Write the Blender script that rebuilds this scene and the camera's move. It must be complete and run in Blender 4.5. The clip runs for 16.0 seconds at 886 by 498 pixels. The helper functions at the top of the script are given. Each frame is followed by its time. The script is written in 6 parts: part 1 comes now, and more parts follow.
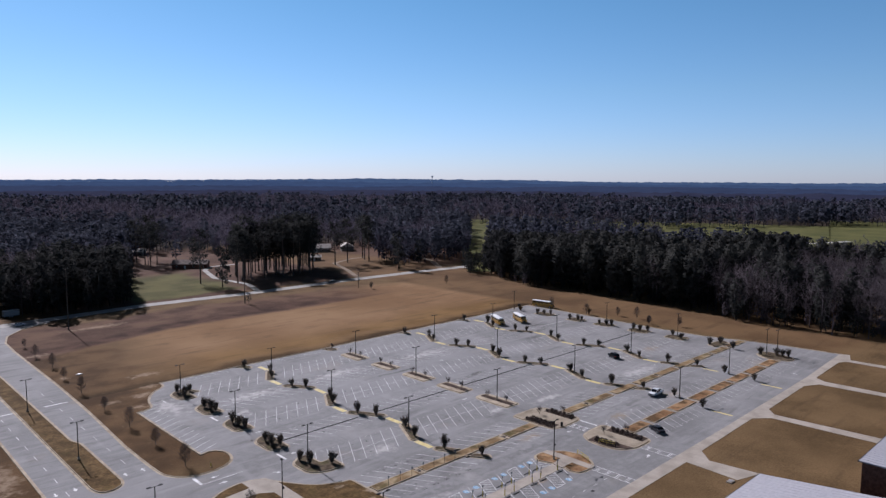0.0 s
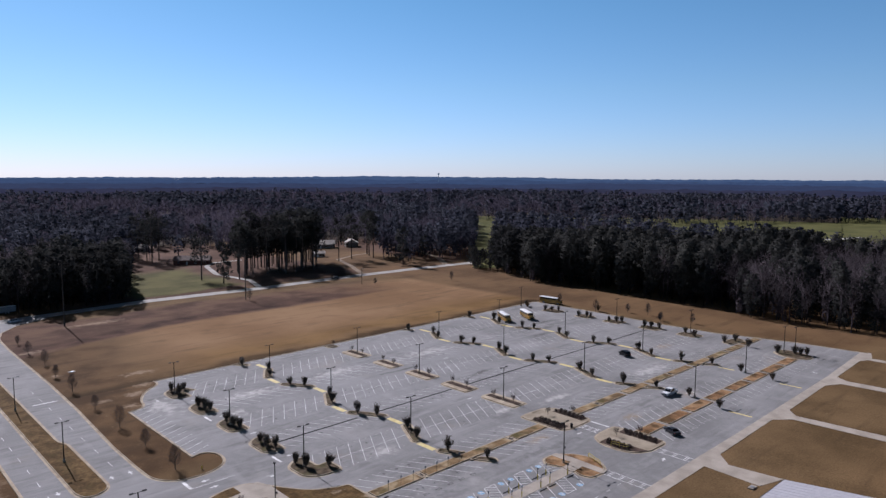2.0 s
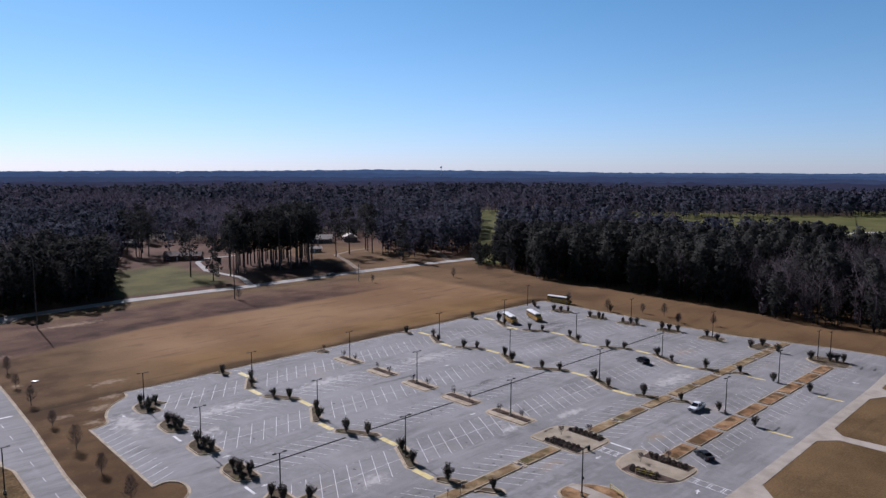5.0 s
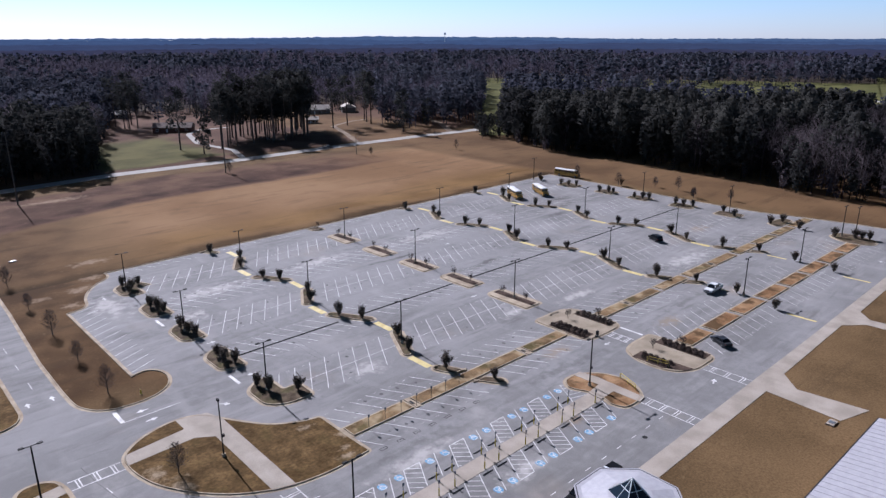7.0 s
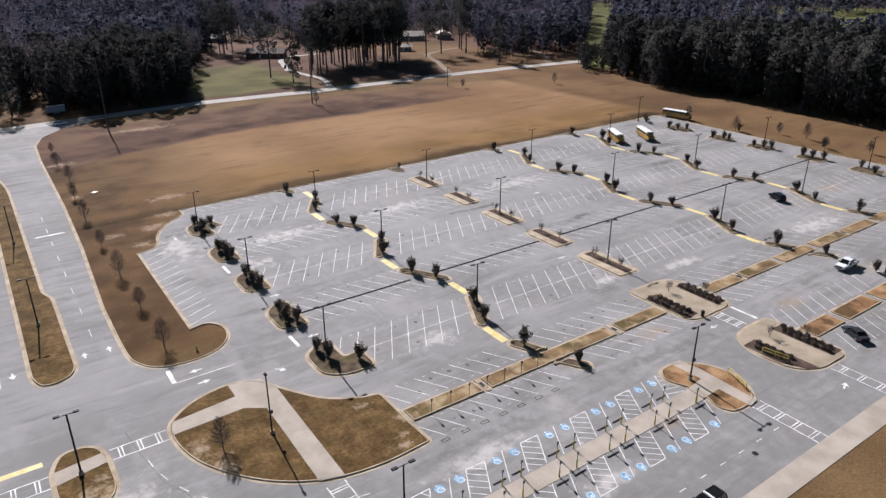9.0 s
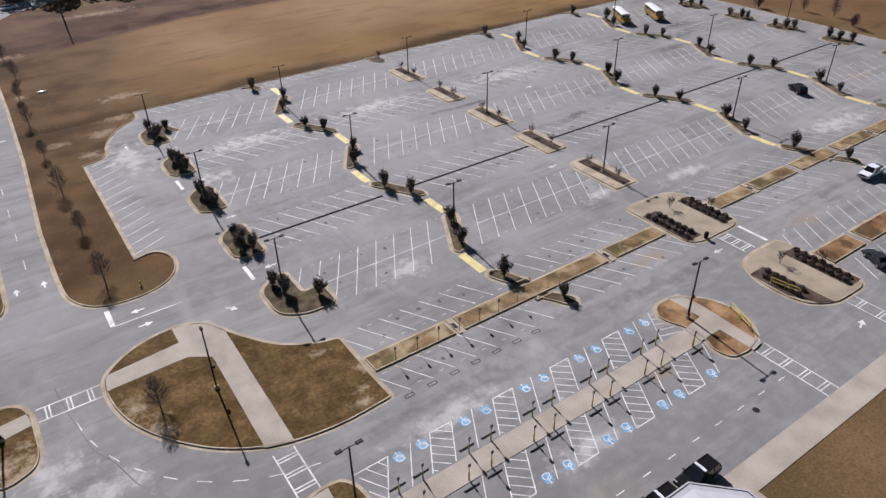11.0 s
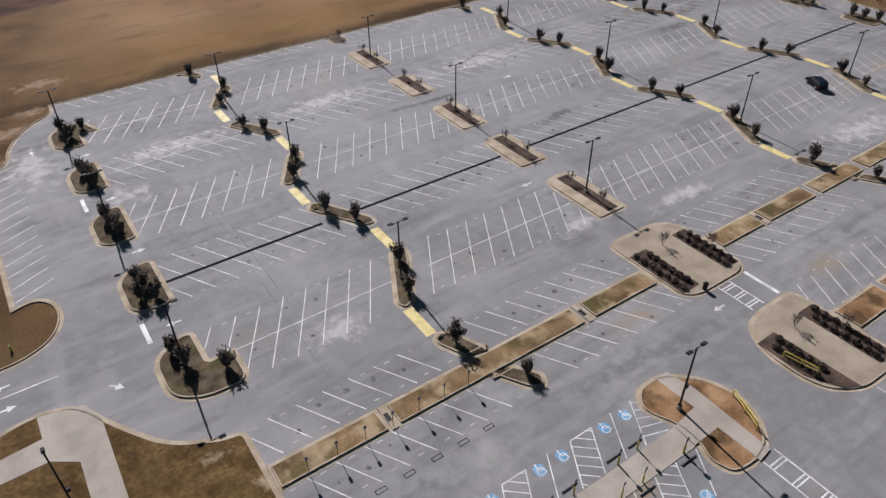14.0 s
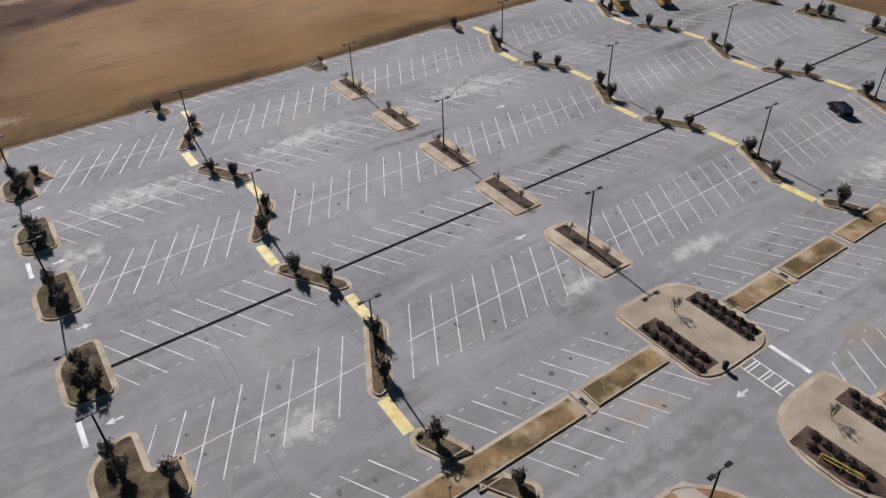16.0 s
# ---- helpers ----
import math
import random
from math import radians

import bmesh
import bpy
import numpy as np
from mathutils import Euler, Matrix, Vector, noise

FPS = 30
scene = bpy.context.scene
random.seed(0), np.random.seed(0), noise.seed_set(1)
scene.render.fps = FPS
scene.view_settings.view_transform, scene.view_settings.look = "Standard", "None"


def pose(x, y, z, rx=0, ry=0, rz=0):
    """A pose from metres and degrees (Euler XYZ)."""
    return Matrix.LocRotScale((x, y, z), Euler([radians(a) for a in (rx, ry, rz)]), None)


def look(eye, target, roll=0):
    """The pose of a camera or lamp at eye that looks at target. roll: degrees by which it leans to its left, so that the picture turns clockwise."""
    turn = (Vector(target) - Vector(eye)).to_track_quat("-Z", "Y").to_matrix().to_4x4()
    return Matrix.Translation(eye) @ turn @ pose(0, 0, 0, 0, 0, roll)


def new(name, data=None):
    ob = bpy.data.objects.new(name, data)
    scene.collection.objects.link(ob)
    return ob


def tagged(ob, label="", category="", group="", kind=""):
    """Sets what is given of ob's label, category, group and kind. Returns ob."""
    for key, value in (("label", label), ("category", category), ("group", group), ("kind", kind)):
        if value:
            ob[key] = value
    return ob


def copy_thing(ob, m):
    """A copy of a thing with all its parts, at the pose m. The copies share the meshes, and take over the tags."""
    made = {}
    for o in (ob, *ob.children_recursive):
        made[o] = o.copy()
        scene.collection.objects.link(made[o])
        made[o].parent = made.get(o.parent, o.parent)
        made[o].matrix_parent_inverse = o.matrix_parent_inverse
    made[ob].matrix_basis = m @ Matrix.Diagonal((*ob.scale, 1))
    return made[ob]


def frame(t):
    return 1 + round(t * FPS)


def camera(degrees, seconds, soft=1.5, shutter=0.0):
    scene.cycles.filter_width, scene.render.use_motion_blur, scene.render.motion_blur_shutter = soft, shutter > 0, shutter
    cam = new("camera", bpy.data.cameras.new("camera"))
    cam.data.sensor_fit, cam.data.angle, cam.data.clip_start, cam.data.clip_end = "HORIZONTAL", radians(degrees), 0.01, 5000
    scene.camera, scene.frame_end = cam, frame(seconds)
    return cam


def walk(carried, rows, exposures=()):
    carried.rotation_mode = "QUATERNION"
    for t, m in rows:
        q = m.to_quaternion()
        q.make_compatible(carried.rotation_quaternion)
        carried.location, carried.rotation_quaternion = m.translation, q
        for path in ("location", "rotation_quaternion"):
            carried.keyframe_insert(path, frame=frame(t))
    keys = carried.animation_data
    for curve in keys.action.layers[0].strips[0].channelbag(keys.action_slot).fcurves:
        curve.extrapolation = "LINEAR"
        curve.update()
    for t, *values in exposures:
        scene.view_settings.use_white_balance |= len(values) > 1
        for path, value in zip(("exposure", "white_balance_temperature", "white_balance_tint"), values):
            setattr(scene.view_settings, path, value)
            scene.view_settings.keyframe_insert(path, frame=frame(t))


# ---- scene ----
cam = camera(65.5, 16.0, soft=1.4)
PATH = [
    (0, (-92.65, -104.85, 62.65), (-58.34, -68.85, 57.52), 0.30),
    (0.5, (-91.61, -104.25, 61.79), (-57.42, -68.13, 56.63), 0.26),
    (1, (-90.19, -102.82, 61.00), (-56.07, -66.65, 55.77), 0.29),
    (1.5, (-88.60, -101.15, 60.79), (-54.53, -64.95, 55.52), 0.27),
    (2, (-86.63, -99.46, 60.50), (-52.67, -63.15, 55.21), 0.25),
    (2.5, (-84.73, -97.24, 60.26), (-50.79, -60.91, 54.94), 0.27),
    (3, (-82.27, -94.97, 60.01), (-48.44, -58.55, 54.61), 0.26),
    (3.5, (-80.02, -92.48, 60.04), (-46.21, -56.07, 54.51), 0.26),
    (5.3, (-70.87, -83.45, 59.16), (-37.10, -47.05, 53.28), 0.20),
    (5.8, (-68.32, -80.94, 58.91), (-34.69, -44.64, 51.80), 0.16),
    (6, (-66.61, -80.35, 58.09), (-33.25, -43.98, 50.04), 0.02),
    (6.5, (-64.10, -77.96, 57.43), (-31.25, -42.10, 45.83), -0.00),
    (7, (-61.52, -75.36, 57.00), (-29.25, -40.15, 42.24), -0.00),
    (7.5, (-59.08, -72.26, 57.34), (-30.54, -34.86, 40.41), 0.12),
    (8, (-55.86, -69.77, 57.42), (-29.62, -31.47, 38.86), 0.09),
    (8.2, (-54.79, -68.79, 57.04), (-28.61, -30.57, 38.23), 0.13),
    (9.3, (-48.27, -63.15, 57.08), (-22.42, -25.33, 37.07), -0.15),
    (10.3, (-42.34, -58.03, 57.12), (-17.49, -21.58, 33.58), -0.53),
    (10.5, (-41.01, -57.21, 57.18), (-16.60, -21.18, 32.57), -0.74),
    (11, (-37.55, -55.28, 57.23), (-14.26, -20.52, 29.86), -0.96),
    (11.5, (-34.24, -53.20, 57.34), (-11.66, -19.54, 28.06), -0.73),
    (12, (-30.94, -50.86, 57.34), (-8.73, -17.69, 27.22), -0.77),
    (12.5, (-27.78, -48.37, 57.23), (-5.57, -15.26, 27.06), -0.74),
    (13, (-24.78, -45.81, 57.11), (-2.54, -12.71, 26.94), -0.67),
    (13.5, (-21.82, -43.19, 57.13), (0.43, -10.11, 26.96), -0.60),
    (14, (-19.03, -40.48, 57.11), (3.21, -7.38, 26.95), -0.62),
    (14.5, (-16.21, -37.87, 57.03), (5.94, -4.68, 26.89), -1.05),
    (15, (-13.45, -35.14, 57.03), (8.62, -1.91, 26.88), -1.42),
    (15.5, (-10.56, -32.71, 57.05), (11.39, 0.61, 26.92), -1.87),
    (16, (-8.53, -30.82, 57.22), (13.25, 2.62, 27.10), -2.12),
]
walk(cam, [(t, look(eye, target, roll)) for t, eye, target, roll in PATH],
     exposures=[(0.0, 0.56, 5750, 20), (3.6, 0.56, 5750, 20), (6.0, 0.65, 5600, 21), (6.6, 0.78, 5560, 21), (7.0, 0.89, 5550, 21), (7.5, 1.02, 5700, 20), (8.0, 1.17, 6050, 18), (8.4, 1.19, 6080, 17), (10.3, 0.96, 5990, 16), (11.0, 0.89, 5980, 17), (12.0, 0.74, 5980, 17), (16.0, 0.71, 6020, 15)])

# ---- light ----
SUN_AZ, SUN_EL = radians(4.9), radians(35.5)
sun_way = Vector((math.sin(SUN_AZ) * math.cos(SUN_EL), math.cos(SUN_AZ) * math.cos(SUN_EL), math.sin(SUN_EL)))
sun = new("sun", bpy.data.lights.new("sun", "SUN"))
sun.data.energy, sun.data.angle, sun.data.color = 5.0, radians(0.55), (1.0, 0.95, 0.89)
sun.matrix_world = look(sun_way * 300, (0, 0, 0))
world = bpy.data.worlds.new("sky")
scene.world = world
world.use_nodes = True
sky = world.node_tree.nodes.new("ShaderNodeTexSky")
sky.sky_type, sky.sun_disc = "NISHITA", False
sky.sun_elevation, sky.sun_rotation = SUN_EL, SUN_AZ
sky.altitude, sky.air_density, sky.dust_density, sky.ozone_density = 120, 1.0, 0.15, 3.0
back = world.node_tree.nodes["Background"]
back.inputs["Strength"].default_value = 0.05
tint = world.node_tree.nodes.new("ShaderNodeMix")
tint.data_type, tint.blend_type = "RGBA", "MULTIPLY"
tint.inputs["Factor"].default_value = 1.0
# sky tint: white-blue at the skyline; dimmed overhead, out of view, to deepen shadows
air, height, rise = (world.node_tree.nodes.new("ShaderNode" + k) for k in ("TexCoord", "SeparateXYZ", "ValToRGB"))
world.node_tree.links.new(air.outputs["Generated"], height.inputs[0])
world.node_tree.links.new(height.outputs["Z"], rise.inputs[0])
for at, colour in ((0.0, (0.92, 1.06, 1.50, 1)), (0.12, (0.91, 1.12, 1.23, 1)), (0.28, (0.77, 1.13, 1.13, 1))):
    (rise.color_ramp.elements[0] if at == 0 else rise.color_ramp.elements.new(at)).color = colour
# unseen zenith darkened and warmed, only to cut fill in the shadows
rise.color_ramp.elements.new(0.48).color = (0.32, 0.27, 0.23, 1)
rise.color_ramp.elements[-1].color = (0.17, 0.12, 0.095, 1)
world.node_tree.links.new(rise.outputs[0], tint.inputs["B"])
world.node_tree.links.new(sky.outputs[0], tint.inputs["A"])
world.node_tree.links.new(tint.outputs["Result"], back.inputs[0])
scene.view_settings.exposure = 0.0

# ---- the lie of the land: the car park falls gently ----
SLOPE_X, SLOPE_Y = 0.0133, -0.0040


def gz(x, y):
    return SLOPE_X * x + SLOPE_Y * y


def smooth(lo, hi, v):
    v = min(max((v - lo) / (hi - lo), 0.0), 1.0)
    return v * v * (3 - 2 * v)


def land(x, y):
    """Height of the open ground."""
    r = math.hypot(x - 60, y - 90)
    plane = gz(min(max(x, -200), 300), min(max(y, -200), 420))
    w = smooth(850, 1500, r)
    if w == 0:
        return plane
    hills = 5 * noise.noise((x / 420, y / 420, 3.1)) + 2.0 + 0.0055 * (r - 300) * smooth(600, 4500, r)
    hills += 8 * noise.noise((x / 900, y / 900, 7.7)) * smooth(1600, 3200, r)
    # a long low ridge on the skyline
    hills += 11 * math.exp(-((math.degrees(math.atan2(x + 90, y + 105)) - 40) / 15) ** 2) * smooth(3000, 4000, r)
    return plane * (1 - w) + hills * w


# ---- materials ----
BASE_SCALE = 0.667  # lowers base colours against a raised exposure, to deepen the shadows


def scaled(colour, base_scale=BASE_SCALE):
    return [c * base_scale for c in colour]


def material(name, dark, light, big=0.25, fine=6.0, rough=0.85, bump=0.15, bump_scale=None, metal=0.0, grain=0.25, spread=(0.35, 0.65), spec=0.35, local=False, island=0.0, base_scale=BASE_SCALE):
    """Two scales of noise between two colours, grain over it and a fine relief."""
    m = bpy.data.materials.new(name)
    m.use_nodes = True
    n, l = m.node_tree.nodes, m.node_tree.links
    b = n["Principled BSDF"]
    b.inputs["Roughness"].default_value, b.inputs["Metallic"].default_value = rough, metal
    b.inputs["Specular IOR Level"].default_value = spec
    if local:
        src = n.new("ShaderNodeTexCoord").outputs["Object"]
    else:
        src = n.new("ShaderNodeNewGeometry").outputs["Position"]
    t1 = n.new("ShaderNodeTexNoise")
    t1.inputs["Scale"].default_value, t1.inputs["Detail"].default_value = big, 5
    t2 = n.new("ShaderNodeTexNoise")
    t2.inputs["Scale"].default_value, t2.inputs["Detail"].default_value = fine, 4
    ramp = n.new("ShaderNodeMapRange")
    ramp.inputs["From Min"].default_value, ramp.inputs["From Max"].default_value = spread
    mix = n.new("ShaderNodeMix")
    mix.data_type = "RGBA"
    mix.inputs["A"].default_value, mix.inputs["B"].default_value = (*scaled(dark, base_scale), 1), (*scaled(light, base_scale), 1)
    gr = n.new("ShaderNodeMapRange")
    gr.inputs["From Min"].default_value, gr.inputs["From Max"].default_value = 0.25, 0.75
    gr.inputs["To Min"].default_value, gr.inputs["To Max"].default_value = 1 - grain, 1 + grain
    mul = n.new("ShaderNodeMix")
    mul.data_type, mul.blend_type = "RGBA", "MULTIPLY"
    mul.inputs["Factor"].default_value = 1
    for t in (t1, t2):
        l.new(src, t.inputs["Vector"])
    l.new(t1.outputs[0], ramp.inputs[0])
    l.new(ramp.outputs[0], mix.inputs["Factor"])
    l.new(mix.outputs["Result"], mul.inputs["A"])
    l.new(t2.outputs[0], gr.inputs[0])
    out = gr.outputs[0]
    if island:
        g = n.new("ShaderNodeNewGeometry")
        r2 = n.new("ShaderNodeMapRange")
        r2.inputs["To Min"].default_value, r2.inputs["To Max"].default_value = 1 - island, 1 + island
        l.new(g.outputs["Random Per Island"], r2.inputs[0])
        m2 = n.new("ShaderNodeMath")
        m2.operation = "MULTIPLY"
        l.new(out, m2.inputs[0]), l.new(r2.outputs[0], m2.inputs[1])
        out = m2.outputs[0]
    l.new(out, mul.inputs["B"])
    l.new(mul.outputs["Result"], b.inputs["Base Color"])
    if bump:
        t3 = n.new("ShaderNodeTexNoise")
        t3.inputs["Scale"].default_value, t3.inputs["Detail"].default_value = bump_scale or fine * 2, 3
        l.new(src, t3.inputs["Vector"])
        bp = n.new("ShaderNodeBump")
        bp.inputs["Strength"].default_value, bp.inputs["Distance"].default_value = bump, 0.05
        l.new(t3.outputs[0], bp.inputs["Height"])
        l.new(bp.outputs[0], b.inputs["Normal"])
    return m


def plain(name, colour, rough=0.5, metal=0.0, spec=0.5):
    m = material(name, [c * 0.92 for c in colour], [min(c * 1.06, 1) for c in colour], 1.5, 20, rough, 0.0, metal=metal, grain=0.06, spec=spec)
    return m


def layer(m, colour, scale, lo, hi, strength, stretch=(1, 1, 1), kind="noise", seed=0.0, turn=0.0):
    """Lay one more stain or wear pattern over a material's colour."""
    n, l = m.node_tree.nodes, m.node_tree.links
    b = n["Principled BSDF"]
    old = b.inputs["Base Color"].links[0].from_socket
    geo, mp = n.new("ShaderNodeNewGeometry"), n.new("ShaderNodeMapping")
    mp.inputs["Scale"].default_value = stretch
    mp.inputs["Location"].default_value = (seed, seed * 0.7, seed * 0.3)
    mp.inputs["Rotation"].default_value = (0, 0, radians(turn))
    l.new(geo.outputs["Position"], mp.inputs["Vector"])
    if kind == "noise":
        t = n.new("ShaderNodeTexNoise")
        t.inputs["Scale"].default_value, t.inputs["Detail"].default_value = scale, 6
        o = t.outputs[0]
    else:
        t = n.new("ShaderNodeTexVoronoi")
        t.feature = "DISTANCE_TO_EDGE"
        t.inputs["Scale"].default_value = scale
        nz = n.new("ShaderNodeTexNoise")
        nz.inputs["Scale"].default_value, nz.inputs["Detail"].default_value = scale * 3, 4
        ad = n.new("ShaderNodeVectorMath")
        ad.operation = "MULTIPLY_ADD"
        l.new(nz.outputs["Color"], ad.inputs[0])
        ad.inputs[1].default_value = (0.9 / scale * 0.3,) * 3
        l.new(mp.outputs[0], ad.inputs[2])
        l.new(mp.outputs[0], nz.inputs["Vector"])
        o = t.outputs["Distance"]
    l.new((ad.outputs[0] if kind != "noise" else mp.outputs[0]), t.inputs["Vector"])
    r = n.new("ShaderNodeMapRange")
    r.inputs["From Min"].default_value, r.inputs["From Max"].default_value = lo, hi
    r.inputs["To Max"].default_value = strength
    l.new(o, r.inputs[0])
    mix = n.new("ShaderNodeMix")
    mix.data_type = "RGBA"
    l.new(r.outputs[0], mix.inputs["Factor"])
    l.new(old, mix.inputs["A"])
    mix.inputs["B"].default_value = (*scaled(colour), 1)
    l.new(mix.outputs["Result"], b.inputs["Base Color"])
    return m


ASPHALT = material("asphalt_weathered", (0.212, 0.206, 0.203), (0.292, 0.284, 0.282), 0.05, 14, 0.92, 0.12, 40, grain=0.20, spec=0.12)
layer(ASPHALT, (0.40, 0.385, 0.37), 0.085, 0.58, 0.76, 0.6, (1, 1, 1), seed=11)
layer(ASPHALT, (0.15, 0.142, 0.138), 0.35, 0.56, 0.74, 0.62, (0.22, 1, 1), seed=3)
layer(ASPHALT, (0.13, 0.125, 0.12), 0.4, 0.70, 0.78, 0.6, seed=31)
layer(ASPHALT, (0.13, 0.128, 0.125), 0.045, 0.005, 0.001, 0.12, kind="crack", seed=5)
layer(ASPHALT, (0.39, 0.38, 0.375), 0.5, 0.53, 0.72, 0.45, (0.18, 1, 1), seed=21, turn=4)
layer(ASPHALT, (0.155, 0.148, 0.142), 0.9, 0.57, 0.73, 0.5, (0.12, 1, 1), seed=43, turn=-3)
layer(ASPHALT, (0.40, 0.39, 0.385), 0.22, 0.55, 0.70, 0.30, (1, 0.35, 1), seed=91, turn=58)
layer(ASPHALT, (0.33, 0.27, 0.21), 0.06, 0.62, 0.74, 0.35, seed=57)
def spot(m, x, y, rx, ry, colour, strength, turn=0.0):
    """A patch of colour with a ragged edge at one place of a surface."""
    n, l = m.node_tree.nodes, m.node_tree.links
    b = n["Principled BSDF"]
    old = b.inputs["Base Color"].links[0].from_socket
    geo, mp, ln, nz = n.new("ShaderNodeNewGeometry"), n.new("ShaderNodeMapping"), n.new("ShaderNodeVectorMath"), n.new("ShaderNodeTexNoise")
    mp.vector_type = "TEXTURE"
    mp.inputs["Location"].default_value, mp.inputs["Scale"].default_value = (x, y, 0), (rx, ry, 1000)
    mp.inputs["Rotation"].default_value = (0, 0, radians(turn))
    l.new(geo.outputs["Position"], mp.inputs["Vector"])
    ln.operation = "LENGTH"
    l.new(mp.outputs[0], ln.inputs[0])
    nz.inputs["Scale"].default_value, nz.inputs["Detail"].default_value, nz.inputs["Roughness"].default_value = 0.55, 6, 0.65
    l.new(geo.outputs["Position"], nz.inputs["Vector"])
    ad = n.new("ShaderNodeMath")
    ad.operation = "MULTIPLY_ADD"
    l.new(nz.outputs[0], ad.inputs[0])
    ad.inputs[1].default_value = -3.2
    l.new(ln.outputs["Value"], ad.inputs[2])
    r = n.new("ShaderNodeMapRange")
    r.interpolation_type = "SMOOTHSTEP"
    r.inputs["From Min"].default_value, r.inputs["From Max"].default_value = -0.55, -1.7
    r.inputs["To Max"].default_value = strength
    l.new(ad.outputs[0], r.inputs[0])
    mix = n.new("ShaderNodeMix")
    mix.data_type = "RGBA"
    l.new(r.outputs[0], mix.inputs["Factor"]), l.new(old, mix.inputs["A"])
    mix.inputs["B"].default_value = (*scaled(colour), 1)
    l.new(mix.outputs["Result"], b.inputs["Base Color"])


# broad darker tone round the school front and road, paler over bays beyond the strip
spot(ASPHALT, 18, -20, 80, 20, (0.175, 0.170, 0.165), 0.5)
spot(ASPHALT, -44, 2, 22, 34, (0.185, 0.180, 0.176), 0.5)
spot(ASPHALT, 40, 58, 95, 52, (0.335, 0.330, 0.334), 0.42)
CHALK, TYRE, RUST = (0.50, 0.48, 0.46), (0.12, 0.115, 0.11), (0.34, 0.25, 0.16)
for x, y, rx, ry in ((1.5, 73.5, 10, 3.5), (31.3, 74.2, 11, 3.5), (66.8, 72.5, 11, 4.5), (101, 8, 12, 3.5), (4.2, 16.2, 4, 3), (41.5, 15.4, 4, 2.5), (-7.2, -10.6, 9, 2), (2, -23, 7, 2), (-45, 7, 4, 4), (-41, 1, 5, 3), (-20, 80, 4, 9), (-9, 62, 4, 3), (60, 12, 8, 2)):
    spot(ASPHALT, x, y, rx, ry, CHALK, 0.9)
for x, y, rx, ry, a in ((62, 42.8, 7, 1.6, 10), (114, 61, 7, 2.5, 0), (126, 67, 8, 3, 20), (22, 30, 10, 1.0, 4), (48, 62, 12, 1.0, -3), (-5, -8, 12, 1.3, 0), (30, -8, 12, 1.5, -6), (75, -7, 12, 1.2, 0), (132, 74, 9, 2.5, 0)):
    spot(ASPHALT, x, y, rx, ry, TYRE, 0.8 if y > 40 else 0.4, a)
for x, y, rx, ry in ((34, -3, 5, 2), (88, -11, 5, 2.5), (62, -10, 5, 2.0), (17, -20, 3, 1.6), (130, 20, 6, 3)):
    spot(ASPHALT, x, y, rx, ry, RUST, 0.55)
ROAD = material("road_asphalt_pale", (0.34, 0.325, 0.30), (0.45, 0.43, 0.40), 0.1, 12, 0.92, 0.1, 30, grain=0.12, spec=0.1)
PAINT = material("road_paint_white", (0.47, 0.46, 0.445), (0.79, 0.78, 0.77), 0.7, 5, 0.7, 0.05, grain=0.15)
PAINT_FAINT = material("road_paint_faint", (0.38, 0.37, 0.36), (0.70, 0.69, 0.67), 0.7, 5, 0.8, 0.0, grain=0.2)
PAINT_Y = material("road_paint_yellow", (0.58, 0.46, 0.16), (0.77, 0.64, 0.27), 0.8, 6, 0.7, 0.05, grain=0.15)
PAINT_B = material("road_paint_blue", (0.11, 0.29, 0.48), (0.24, 0.42, 0.58), 1.2, 5, 0.7, 0.05, grain=0.2)
CONCRETE = material("concrete_walk", (0.345, 0.30, 0.248), (0.455, 0.40, 0.338), 0.3, 8, 0.92, 0.1, 30, grain=0.12, spec=0.15)
PAVING = material("concrete_tan_paving", (0.29, 0.238, 0.172), (0.40, 0.335, 0.25), 0.35, 8, 0.92, 0.1, 30, grain=0.14, spec=0.15)
GUTTER = material("concrete_kerb", (0.34, 0.27, 0.19), (0.50, 0.42, 0.31), 0.5, 6, 0.92, 0.12, 25, grain=0.18, spec=0.15)
MULCH = material("bark_mulch", (0.06, 0.042, 0.034), (0.12, 0.085, 0.066), 0.8, 9, 0.95, 0.7, 14, grain=0.4, spec=0.05)
BED = material("island_dead_grass", (0.060, 0.044, 0.030), (0.155, 0.116, 0.078), 0.6, 7, 0.95, 0.6, 12, grain=0.35, spec=0.05)
layer(BED, (0.095, 0.088, 0.036), 0.5, 0.50, 0.64, 0.6, seed=83)
layer(BED, (0.25, 0.18, 0.10), 0.7, 0.60, 0.74, 0.5, seed=87)
STRAW = material("strip_dry_grass", (0.125, 0.082, 0.042), (0.30, 0.20, 0.105), 0.3, 6, 0.95, 0.5, 12, grain=0.35, spec=0.05)
layer(STRAW, (0.10, 0.085, 0.034), 0.22, 0.53, 0.64, 0.8, seed=8)
layer(STRAW, (0.44, 0.34, 0.21), 0.35, 0.49, 0.64, 0.8, seed=19)
CLAY = material("clay_soil", (0.22, 0.12, 0.058), (0.40, 0.25, 0.135), 0.3, 6, 0.95, 0.4, 12, grain=0.25, spec=0.05)
layer(CLAY, (0.085, 0.052, 0.024), 0.3, 0.46, 0.58, 0.85, seed=15)
VERGE = material("dormant_lawn", (0.078, 0.047, 0.018), (0.162, 0.101, 0.042), 0.35, 2.2, 0.95, 0.7, 7, grain=0.42, spec=0.05)
layer(VERGE, (0.095, 0.072, 0.024), 0.3, 0.54, 0.70, 0.45, seed=14)
